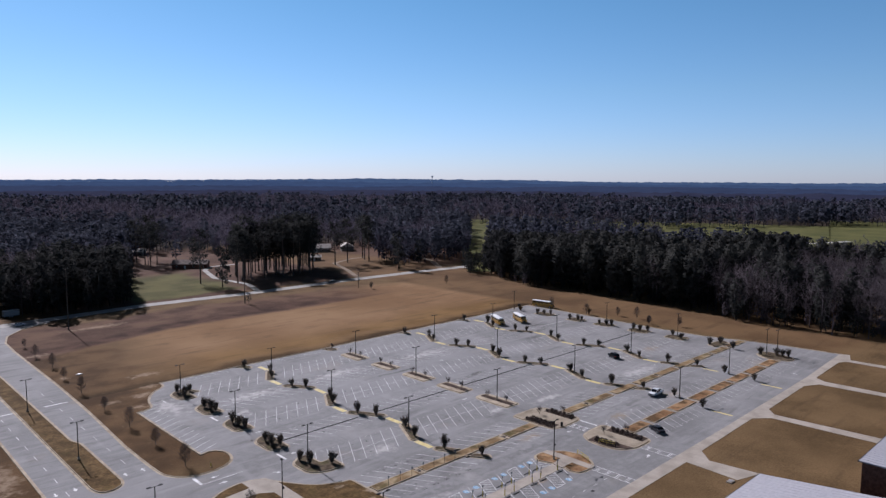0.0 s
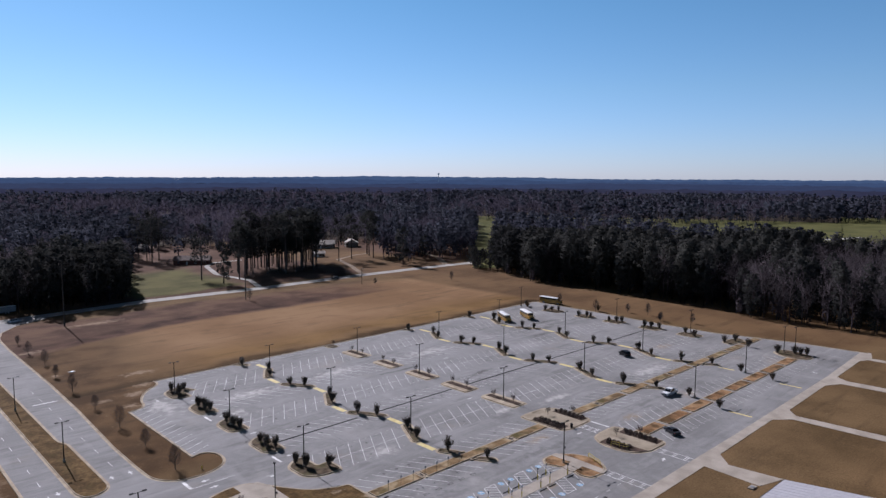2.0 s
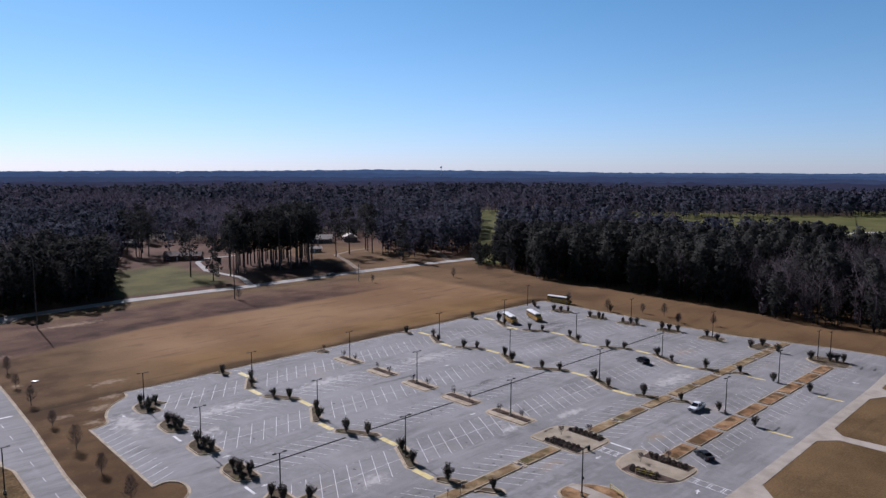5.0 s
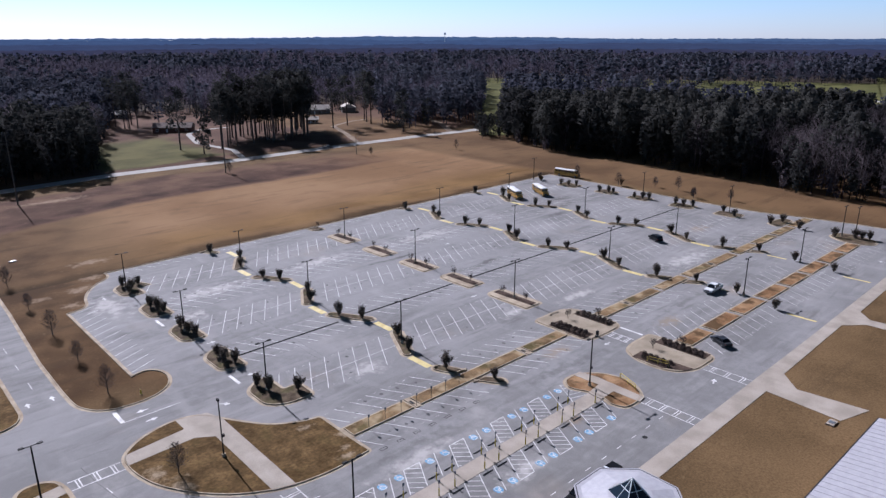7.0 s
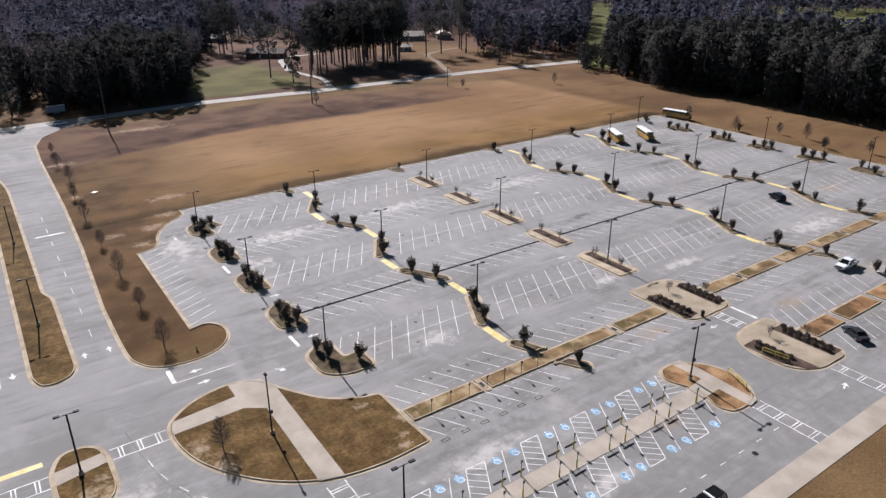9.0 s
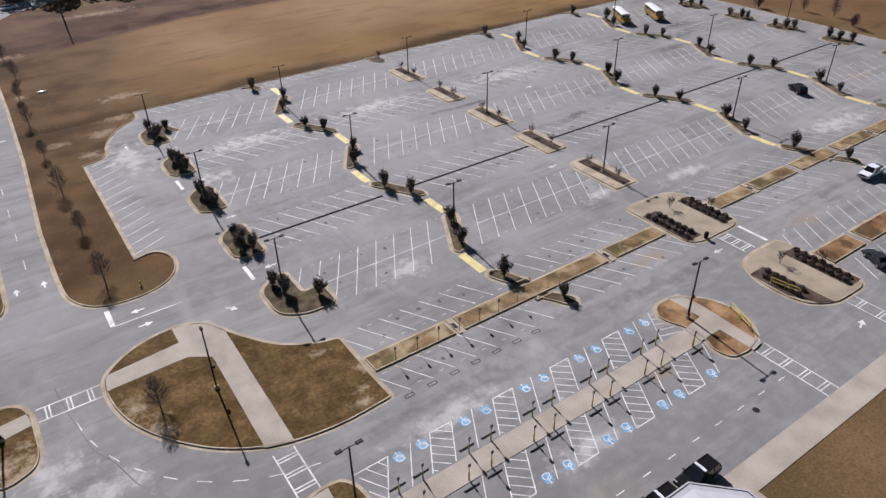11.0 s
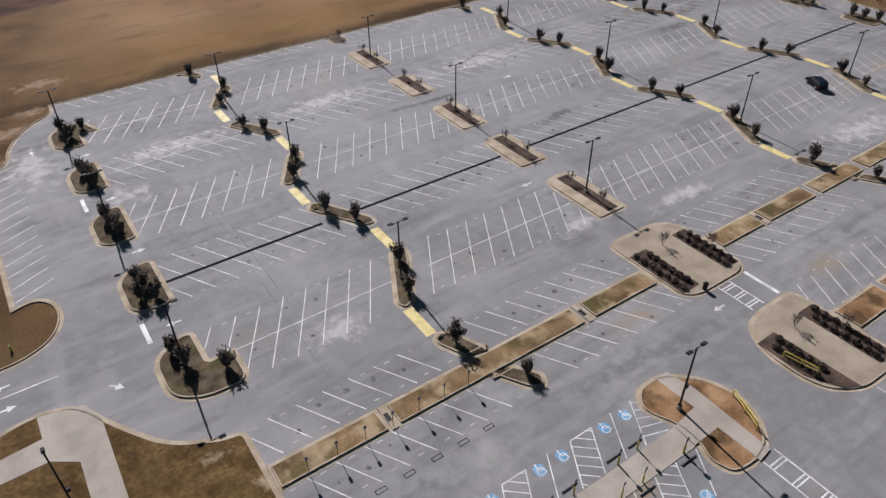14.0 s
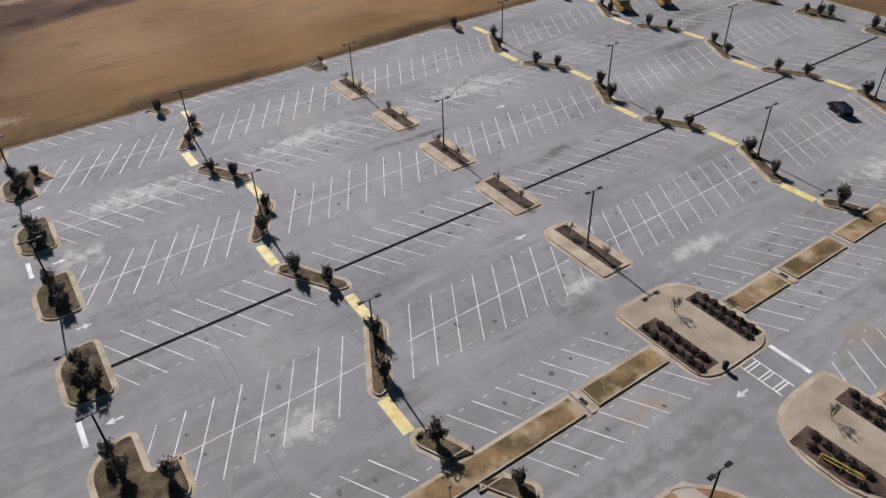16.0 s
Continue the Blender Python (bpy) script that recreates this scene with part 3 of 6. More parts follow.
WEST = [(-12.5, 228.0), (-24.8, 220.8), (-32.2, 210.2), (-35.2, 198.0), (-35.9, 178), (-36.2, 125), (-37.0, 92), (-38.4, 60)]
NOSE = [(-38.5, 60), (-38.6, 41), (-37.9, 36.8), (-35.4, 33.5), (-31.2, 32.5), (-27.3, 33.0), (-24.4, 34.9), (-23.0, 38.4), (-23.4, 41.7), (-25.3, 43.6), (-28, 42.8)]
CORNER = [(-28, 82), (-23.4, 83.2), (-22.4, 90), (-18.5, 96.8), (-13.4, 100.6), (-13.2, 104.6)]
LOT = [(-59.8, -60), (-16, -60), (-16, -33.3), (9, -33.8), (169.5, -32.7), (168, -11), (165, 4), (162, 16), (161.5, 37), (163, 70), (163.5, 104.4), *eased(CORNER)[::-1], *eased(NOSE)[::-1], *WEST[::-1][1:], (-12.5, 232),
       (-75, 232), (-66, 215), (-61, 195), (-59.6, 160), (-59.6, 60)]
structure("parking_lot", Shape().prism(LOT, -0.12, 0.0), ASPHALT, "weathered grey asphalt car park with angled bays", "parking lot")

# road along the far side of the field
BACKROAD = [(-420, 300), (-220, 258), (-120, 236), (-60, 232), (0, 236), (34, 238.5), (88, 233), (150, 232.5), (200, 229), (260, 221), (330, 205), (420, 170), (600, 90)]
structure("road", ribbon(BACKROAD, -4.0, 4.0, -0.12, 0.006), ROAD, "pale sunlit two-lane country road", "road")
tagged(part("driveway", ribbon([(92, 236), (100, 262), (97, 300), (108, 338), (118, 352), (140, 352)], -1.6, 1.6, -0.12, 0.012).sheared(), ROAD), "pale concrete drive to the house", "driveway", kind="structure")
tagged(part("driveway", ribbon([(160, 236), (176, 270), (190, 305), (215, 318), (228, 318)], -1.6, 1.6, -0.12, 0.012).sheared(), DIRT), "worn dirt drive to the house", "driveway", kind="structure")
tagged(part("driveway", ribbon([(226, 232), (246, 262), (262, 300)], -2, 2, -0.12, 0.012).sheared(), DIRT), "worn dirt track between the trees", "driveway", kind="structure")

# kerbs along the lot's open edges
EDGES = [
    [*WEST[:-1], *eased(NOSE), *eased(CORNER), (60, 104.4), (163.5, 104.4)],
    [(163.5, 104.4), (163, 70), (161.5, 37), (162, 16), (165, 4), (168, -11), (169.5, -32.4)],
    [(-59.6, 195), (-59.6, 60), (-59.8, -60)],
]
for line in EDGES:
    g = -1 if line is EDGES[2] else 1
    structure("kerb", ribbon(line, -0.02 * g, 0.16 * g, -0.1, 0.13) if g > 0 else ribbon(line, -0.16, 0.02, -0.1, 0.13), GUTTER, "pale concrete kerb along the asphalt edge", "kerb")
    structure("gutter", ribbon(line, -0.5, -0.02, -0.05, 0.01) if g > 0 else ribbon(line, 0.02, 0.5, -0.05, 0.01), GUTTER, "pale concrete gutter pan", "gutter")

# ---- painted bays ----
PITCH = 3.17
rows_done, near_count = [], [0]
far_paint, number_paint = Shape(), Shape()


def paint_bar(shape, p, q, w, z=0.006):
    p, q = Vector(p), Vector(q)
    s = (q - p).normalized()
    s = Vector((-s.y, s.x)) * (w / 2)
    shape.add([(*(p + s), z), (*(p - s), z), (*(q - s), z), (*(q + s), z)], [(0, 1, 2, 3)])
    return shape


bar_meshes = {}


def paint_line(p, q, w=0.12, name="bay_line", mat=None):
    """One painted line: an object of its own near the walk, joined into the rest far off."""
    mat = mat or PAINT
    if p[0] > 62 or near_count[0] > 295:
        paint_bar(far_paint, p, q, w)
        return
    near_count[0] += 1
    key = (round(q[0] - p[0], 2), round(q[1] - p[1], 2), w, mat.name)
    if key not in bar_meshes:
        s = paint_bar(Shape(), (0, 0), (q[0] - p[0], q[1] - p[1]), w)
        s.v = [(x, y, h + gz(x, y)) for x, y, h in s.v]
        bar_meshes[key] = s.mesh(name, mat)
    ob = part(name, bar_meshes[key], None, markings)
    ob.location = (p[0], p[1], gz(*p))


markings = thing("bay_markings", 15, 50, "worn white painted bay lines on the asphalt", "markings", kind="structure")
markings.matrix_world = Matrix()


def bays(x0, x1, y0, y1, lean, phase, centre=None, left=None, right=None, numbers=True, pitch=PITCH):
    """Angled bay lines from y0 to y1; lean is the shift in x from y0 to y1. left and right cut the lines where a kerb stands."""
    k = math.ceil((x0 - phase) / pitch)
    while phase + k * pitch <= x1:
        x = phase + k * pitch
        a, b = (x, y0), (x + lean, y1)
        if left is not None:
            # the lines that start beside a box-shaped island are cut by its edge
            t = (left - x) / lean if lean else 0
            if lean > 0 and x < left:
                a = (left, y0 + (y1 - y0) * min(max(t, 0), 1))
            if lean < 0 and x + lean < left:
                b = (left, y0 + (y1 - y0) * min(max(t, 0), 1))
        if right is not None:
            t = (right - x) / lean if lean else 0
            if lean > 0 and x + lean > right:
                b = (right, y0 + (y1 - y0) * min(max(t, 0), 1))
            if lean < 0 and x > right:
                a = (right, y0 + (y1 - y0) * min(max(t, 0), 1))
        if abs(b[1] - a[1]) > 1.2:
            paint_line(a, b)
            if numbers and a[0] < 140:
                for yy, sgn in ((a[1], -1), (b[1], 1)):
                    if abs(yy - y0) < 0.1 or abs(yy - y1) < 0.1:
                        nx = (a if sgn < 0 else b)[0] + pitch / 2
                        for j in range(3):
                            number_paint.flat([(nx - 0.30 + j * 0.22, yy + sgn * -0.45), (nx - 0.19 + j * 0.22, yy + sgn * -0.45), (nx - 0.19 + j * 0.22, yy + sgn * -0.45 + 0.16), (nx - 0.30 + j * 0.22, yy + sgn * -0.45 + 0.16)], 0.007)
        k += 1
    if centre is not None:
        paint_line((max(x0 + 0.2 + lean * 0.5, left if left is not None else -1e9), centre), (min(x1 + lean * 0.5 + 2.0, right if right is not None else 1e9), centre), 0.11)


OFF_D, OFF_E = 69.6, 103.3
# blocks: west edge at y0 for rows that lean east, box islands at columns A (x -10.5) and C (x 45 to 51), F (x 149)
UP = [(14.95, 25.6, 20.15), (49.0, 59.4, 54.2), (82.3, 93.3, 87.8)]
DOWN = [(32.45, 42.9, None), (65.6, 75.9, 70.75)]
for (y0, y1, c), ab, bc, cd, de in zip(UP, (-5.05, -4.85, -4.85), ((16.8, 3.25), (17.1, 3.2), (17.3, 3.14)), (58.95, 59.6, 59.6), (88.6, 86.9, 87.6)):
    ln = (y1 - y0) * 0.565
    bays(-16, 9.0, y0, y1, ln, ab, c, left=-10.3, pitch=3.15)
    bays(16.0, 47, y0, y1, ln, bc[0], c, right=44.6, pitch=bc[1])
    bays(46, 79.5, y0, y1, ln, cd, c, left=51.2, pitch=2.99)
    bays(86.4, 112.2, y0, y1, ln, de, c, pitch=2.945)
    bays(119.4, 152, y0, y1, ln, 120.0, c, right=148.5, pitch=3.0)
for (y0, y1, c), bc, cd, de in zip(DOWN, (23.5, 23.0), (62.4, 62.2), (95.0, 95.2)):
    ln = -(y1 - y0) * 0.55
    bays(-10, 17.0, y0, y1, ln, -5.35, c, left=-10.3, pitch=3.14)
    bays(22.6, 50, y0, y1, ln, bc, c, right=44.6, pitch=3.2 if y0 < 40 else 3.17)
    bays(50, 86.4, y0, y1, ln, cd, c, left=51.2, pitch=3.02)
    bays(92.0, 119.0, y0, y1, ln, de, c, pitch=3.02)
    bays(125.4, 156, y0, y1, ln, 127.0, c, right=148.5, pitch=3.0)
ln = -2.75
# along the planting strip, north side, and along the far kerb
for a, b, ph, p in ((-8.8, 10.5, -8.7, 3.15), (19.0, 41.5, 19.6, 3.17), (54.5, 81.5, 54.9, 3.02), (89.0, 115.5, 89.6, 3.0), (122.5, 149, 122.9, 3.0)):
    bays(a, b, 3.7, 8.6, ln, ph, pitch=p)
for a, b, ph, p in ((-9.0, 9.8, -8.3, 3.2), (18.5, 43, 18.9, 3.17), (52, 78.5, 52.0, 3.03), (87.5, 113, 87.9, 3.0), (121, 150, 121.3, 3.0)):
    bays(a, b, 100.4, 104.3, -2.3, ph, pitch=p)
# south side of the strip
for a, b, ph, p in ((-8.7, 13.6, -8.6, 3.15), (22.8, 41.8, 22.85, 3.15), (55.5, 82.5, 55.5, 3.02), (89.2, 115, 89.6, 3.0), (122, 149, 122.5, 3.0)):
    bays(a, b, -4.85, -0.3, -2.6, ph, pitch=p)
# second strip
for a, b, ph in ((54.9, 81.6, 54.9), (88, 114.5, 88.4), (121, 147, 121.5)):
    bays(a, b, -10.4, -15.2, -2.7, ph, pitch=2.95)
    bays(a - 1, b, -25.0, -20.2, 2.6, ph + 0.1, pitch=2.95)
# west edge of the lot
k = 0
while 44.2 + 3.0 * k < 81:
    paint_line((-27.4, 44.4 + 3.0 * k), (-22.4, 46.9 + 3.0 * k))
    k += 1
part("far_bay_lines", far_paint.sheared(), PAINT_FAINT)
tagged(bpy.data.objects["far_bay_lines"], "worn white painted bay lines", "markings", kind="stuff")
part("bay_numbers", number_paint.sheared(), PAINT_FAINT)
tagged(bpy.data.objects["bay_numbers"], "faint white stencilled bay marks", "markings", kind="stuff")


def mark(name, outlines, label, mat, category="road marking", z=0.008, group=""):
    s = Shape()
    for o in outlines:
        s.flat(o, z)
    ob = part(name, s.sheared(), mat)
    return tagged(ob, label, category, group, "structure")


def quad(x0, y0, x1, y1):
    return [(x0, y0), (x1, y0), (x1, y1), (x0, y1)]


# yellow speed humps between the diagonal islands
for off in (0.0, OFF_D, OFF_E):
    for x, y in ((12.5, 11.7), (17.6, 29.0), (12.6, 46.0), (17.7, 63.0), (12.6, 79.8), (17.7, 96.6)):
        mark("lane_bar", [quad(x + off - 0.7, y - 2.7, x + off + 0.7, y + 2.7)], "worn yellow painted bar across the lane mouth", PAINT_Y, group="yellow lane bars")
for x in (82.7, 115.5):
    mark("lane_bar", [quad(x - 0.35, -31.0, x + 0.35, -25.0)], "worn yellow painted bar across the lane mouth", PAINT_Y, group="yellow lane bars")
for x in (86.5, 119.2):
    mark("lane_bar", [quad(x - 0.35, -10.2, x + 0.35, -5.2)], "worn yellow painted bar across the lane mouth", PAINT_Y, group="yellow lane bars")
mark("lane_bar", [quad(-58.8, 19.0, -52.6, 19.95)], "faded yellow painted bar across the road", PAINT_Y, group="yellow lane bars")
for x, y in ((-15.25, 29.0), (-15.25, 63.0)):
    mark("stop_bar", [quad(x - 0.28, y - 2.0, x + 0.28, y + 2.0)], "white painted stop bar", PAINT, group="white stop bars")
mark("stop_bar", [quad(-34.75, 28.0, -34.1, 32.0)], "white painted stop bar", PAINT, group="white stop bars")
mark("stop_bar", [quad(51.45, -10.0, 52.0, -4.9)], "white painted stop bar", PAINT, group="white stop bars")
mark("stop_bar", [quad(-44.8, 104.9, -38.8, 105.5)], "white painted stop bar", PAINT, group="white stop bars")
mark("stop_bar", [quad(-59, 104.9, -52.3, 105.5)], "white painted stop bar", PAINT, group="white stop bars")
mark("centre_line", [quad(-34.2, 27.85, -25.3, 28.0)], "thin white painted line", PAINT)
mark("valley_joint", [quad(-10.4, 37.0, 12.2, 37.55), quad(18.4, 37.0, 45.0, 37.55), quad(51, 37.0, 83.0, 37.55), quad(88.5, 37.0, 116.5, 37.55), quad(122, 37.0, 150.5, 37.55)],
     "narrow black drainage joint across the asphalt", TAR, "drain")
for k in range(10):
    mark("lane_dash", [quad(27.7 - 3.8 * k - 1.15, -28.72 - 0.03 * k, 27.7 - 3.8 * k, -28.6 - 0.03 * k)], "short white lane dash", PAINT, group="white lane dashes")
for k in range(19):
    mark("lane_dash", [quad(-55.72, 41.5 + 8.2 * k, -55.58, 44.2 + 8.2 * k)], "short white lane dash", PAINT, group="white lane dashes")
for k in range(8):
    mark("lane_dash", [quad(-42.1, 50.0 + 9.5 * k, -41.98, 53.0 + 9.5 * k)], "short white lane dash", PAINT, group="white lane dashes")
for k in range(9):
    a = radians(188.5 + 8.7 * k)
    p = (-17.6 + 24.2 * math.cos(a), 15.5 + 24.2 * math.sin(a))
    t = Vector((-math.sin(a), math.cos(a)))
    s = Shape()
    paint_bar(s, Vector(p) - t * 0.8, Vector(p) + t * 0.8, 0.12, 0.008)
    tagged(part("lane_dash", s.sheared(), PAINT), "short white lane dash", "road marking", "white lane dashes", "structure")


def arrow(x, y, a, size=1.0):
    """A straight arrow of paint, pointing along the angle a."""
    c, s = math.cos(radians(a)), math.sin(radians(a))
    pts = [(-0.95, -0.14), (0.0, -0.14), (0.0, -0.52), (0.95, 0), (0.0, 0.52), (0.0, 0.14), (-0.95, 0.14)]
    o = [(x + (c * u - s * v) * size, y + (s * u + c * v) * size) for u, v in pts]
    mark("lane_arrow", [o], "white painted lane arrow", PAINT, group="lane arrows")


for x, y, a in ((-30.9, 29.6, 180), (-30.7, 25.9, 0), (-20.2, 22.4, -45), (-12.0, 28.9, 180), (-44.0, 44.2, 90), (-40.4, 44.1, 90), (-57.5, 44.0, -90), (-53.9, 44.1, -90),
                (-11.5, 46.4, 0), (-11.4, 62.6, 0), (-11.6, 79.5, 0), (43.5, -7.5, 180), (44.0, -28.7, 20), (42.7, 28.0, 180), (-19.1, 85.8, 90), (66, 62, 0), (134, -28, 90)):
    arrow(x, y, a)


def crosswalk(x0, y0, x1, y1, label="white painted crossing with paired bars"):
    """Two edge lines and pairs of bars between them."""
    along_y = abs(y1 - y0) > abs(x1 - x0)
    o = []
    if along_y:
        o += [quad(x0, y0, x0 + 0.16, y1), quad(x1 - 0.16, y0, x1, y1)]
        n = max(3, round((y1 - y0) / 2.3))
        for k in range(n):
            c = y0 + (k + 0.5) * (y1 - y0) / n
            o += [quad(x0 + 0.16, c - 0.3, x1 - 0.16, c - 0.14), quad(x0 + 0.16, c + 0.14, x1 - 0.16, c + 0.3)]
    else:
        o += [quad(x0, y0, x1, y0 + 0.16), quad(x0, y1 - 0.16, x1, y1)]
        n = max(3, round((x1 - x0) / 2.3))
        for k in range(n):
            c = x0 + (k + 0.5) * (x1 - x0) / n
            o += [quad(c - 0.3, y0 + 0.16, c - 0.14, y1 - 0.16), quad(c + 0.14, y0 + 0.16, c + 0.3, y1 - 0.16)]
    mark("crosswalk", o, label, PAINT, "crosswalk", group="crosswalks")


crosswalk(46.4, -10.1, 48.7, -4.9)
crosswalk(46.7, -33.2, 48.9, -25.2)
crosswalk(28.8, -33.3, 31.1, -23.8)
crosswalk(-25.6, -11.2, -23.1, -4.6)
crosswalk(-45.2, 15.2, -38.3, 17.6)
crosswalk(-59.8, 14.0, -52.3, 16.6)

# ---- walks ----
structure("pavement", Shape().prism([(4, -36.5), (47, -36.3), (46, -48), (52.4, -50), (51.2, -39.5), (55.2, -35.8), (84.4, -35.2), (88.2, -38.6), (88.5, -64), (92.4, -64), (91.3, -38.2), (94.6, -35.4), (122.5, -34.7),
                                    (127.4, -37.3), (128.4, -62), (131.6, -62), (131.4, -37.5), (134, -34.3), (157.5, -33.5), (160.5, -35), (160, -62), (163.5, -62), (163.3, -35.4), (170.5, -33.2), (170, -30.2), (133, -32.0), (73, -33.0), (4, -33.5)], -0.1, 0.022),
          CONCRETE, "pale concrete walk along the car park", "walk")

# ---- islands ----
A_LABEL = "kerbed island of dead grass with evergreen shrubs"
for i, (y0, y1) in enumerate(((32.5, 43.5), (49.3, 60.0), (66.0, 76.6))):
    island("traffic_island", rounded([(-16.1, y0 + 1.4), (-14.5, y0), (-10.4, y0), (-10.4, y1), (-13.2, y1), (-16.1, y1 - 2.6)], [2.2, 2.0, 1.4, 1.6, 2.2, 2.4]), A_LABEL, BED, "end islands")
island("traffic_island", rounded([(-16.2, 17.0), (-13.0, 14.6), (-7.3, 14.4), (-7.3, 20.6), (-10.4, 20.4), (-10.4, 26.3), (-12.6, 26.4), (-16.2, 23.8)], [3, 3, 2.2, 0.3, 0.3, 1.4, 1.6, 2]), A_LABEL, BED, "end islands")
island("traffic_island", rounded([(-16.0, 84.6), (-13.5, 82.6), (-10.4, 83), (-10.4, 87.6), (-7.2, 87.8), (-9.2, 93.2), (-12.4, 94), (-16.0, 91)], [2, 2, 1.2, 0.3, 0.8, 1.6, 2, 2]), A_LABEL, BED, "end islands")
D_LABEL = "slanting kerbed island of dead grass with shrubs"
for off in (0.0, OFF_D, OFF_E):
    x = off
    for y0, y1 in ((14.2, 26.3), (49.2, 59.9), (82.7, 93.4)):
        island("traffic_island", rounded([(x + 11.4, y0 + 1.6), (x + 12.2, y0), (x + 14.2, y0 + 0.6), (x + 19.2, y1 - 1.8), (x + 18.4, y1), (x + 16.4, y1 - 0.5)], 1.1), D_LABEL, BED, "slanting islands")
    for y0, y1 in ((32.4, 43.3), (66.0, 76.4)):
        island("traffic_island", rounded([(x + 16.6, y0 + 0.3), (x + 18.7, y0), (x + 19.3, y0 + 1.8), (x + 14.6, y1 - 0.6), (x + 12.6, y1), (x + 11.5, y1 - 1.8)], 1.1), D_LABEL, BED, "slanting islands")
    island("traffic_island", rounded([(x + 11.5, 7.6), (x + 13.4, 3.35), (x + 16.8, 3.35), (x + 14.8, 8.2), (x + 13.0, 9.3)], [1.2, 0.05, 0.05, 1.4, 1.0]), D_LABEL, BED, "slanting islands")
    island("traffic_island", rounded([(x + 14.0, -0.15), (x + 16.6, -4.6), (x + 18.4, -5.1), (x + 19.5, -3.2), (x + 17.2, -0.15)], [0.05, 1.2, 1.0, 1.2, 0.05]), D_LABEL, BED, "slanting islands")
    island("traffic_island", rounded([(x + 11.4, 104.1), (x + 13.8, 99.4), (x + 15.4, 99.6), (x + 16.4, 101.2), (x + 15.0, 104.1)], [0.05, 1, 0.8, 1, 0.05]), D_LABEL, BED, "slanting islands")
C_LABEL = "concrete island with a long mulch bed and bare myrtles"


def bed_island(x0, x1, y0, y1):
    """An island that is paved but for a long bed down its middle."""
    o = rounded([(x0, y0 + 0.4), (x0 + 0.6, y0), (x1 - 0.4, y0), (x1, y0 + 1.2), (x1, y1 - 0.6), (x1 - 1.6, y1), (x0 + 1.4, y1), (x0, y1 - 1.6)], 1.1)
    cx, cy = (x0 + x1) / 2, (y0 + y1) / 2
    ob = thing("traffic_island", cx, cy, C_LABEL, "traffic island", "mulch-bed islands")
    bed = quad(cx - 0.5, y0 + 1.0, cx + 1.5, y1 - 1.0)
    a, b = inset(o, 0.5), inset(o, 0.67)
    laid("gutter", Shape().ring(o, a, -0.05, 0.012), GUTTER, ob, cx, cy)
    laid("kerb", Shape().ring(a, b, -0.05, 0.15), GUTTER, ob, cx, cy)
    laid("paving", Shape().prism(b, -0.05, 0.135), GUTTER, ob, cx, cy, "pale concrete top")
    laid("mulch_bed", Shape().prism(bed, 0.1, 0.16), MULCH, ob, cx, cy, "dark bark mulch bed")


for y0, y1 in ((14.2, 27.4), (31.9, 43.6), (48.0, 59.6), (65.0, 75.8), (81.8, 93.2)):
    bed_island(45.0, 51.0, y0, y1)
island("traffic_island", rounded([(45.5, 104.1), (45.5, 100.4), (47.5, 99.0), (50.4, 100), (49.6, 104.1)], [0.05, 1.5, 1.2, 1.2, 0.05]), "kerbed half island against the field kerb", BED)
for y0, y1 in ((17.0, 26.0), (33.0, 42.0), (49.5, 58.5), (64.0, 72.5), (80.5, 90.0)):
    island("traffic_island", rounded([(149.2, y0), (155.6, y0), (155.6, y1), (149.2, y1)], 2.0), "kerbed island of dead grass with round shrubs", BED, "far end islands")
island("traffic_island", rounded([(147.6, -22.5), (152.8, -22.0), (155.6, -14.5), (154.6, -10.2), (149, -9.4), (145.6, -13.6), (145.6, -19.4)], 2.0), "kerbed island with round shrubs at the strip's end", BED)
island("traffic_island", rounded([(148, 4.6), (152, 3.2), (158.5, 3.2), (160.5, 6.4), (157, 8.4), (150, 8.6)], 1.4), "kerbed island with round shrubs at the strip's end", BED)


# planting strips: concrete edging round beds of dry grass
def strip(x0, x1, y0, y1, fill, label, group):
    cx, cy = (x0 + x1) / 2, (y0 + y1) / 2
    ob = thing("planting_strip", cx, cy, label, "planting strip", group)
    o = quad(x0, y0, x1, y1)
    p = inset(o, 0.36)
    q = inset(o, 0.5)
    laid("gutter", Shape().ring(o, p, -0.05, 0.012), GUTTER, ob, cx, cy, "pale concrete gutter")
    laid("edging", Shape().ring(p, q, -0.05, 0.19), GUTTER, ob, cx, cy, "pale concrete edging")
    laid("bed", Shape().prism(q, -0.05, 0.185), fill, ob, cx, cy)


S1 = "long kerbed planting strip of dry winter grass"
for x0, x1 in ((-10.8, 1.6), (2.4, 28.8), (29.9, 41.2), (53.6, 63.2), (64.0, 75.6), (76.4, 88.2), (89.0, 101.0), (101.8, 113.6), (114.4, 126.0), (126.8, 138.4), (139.2, 150.8), (151.6, 164.2)):
    strip(x0, x1, -0.3, 3.2, STRAW, S1, "strip cells")
for x0, x1 in ((53.6, 62.6), (63.4, 74.6), (75.4, 86.6), (87.4, 98.6), (99.4, 110.6), (111.4, 122.6), (123.4, 134.6), (135.4, 145.4)):
    strip(x0, x1, -19.6, -15.6, CLAY, "long kerbed planting strip of bare sandy clay", "clay strip cells")
for x in (2.0, 29.35, 63.6, 101.4):
    ob = thing("drain_inlet", x, 1.45, "concrete drain inlet between strip cells", "drain")
    part("slab", Shape().box((0, 0, 0.06), (0.7, 3.4, 0.1)), GUTTER, ob)
    part("grate", Shape().box((0, 0, 0.13), (0.5, 1.1, 0.05)), POLE, ob, "dark iron grate")


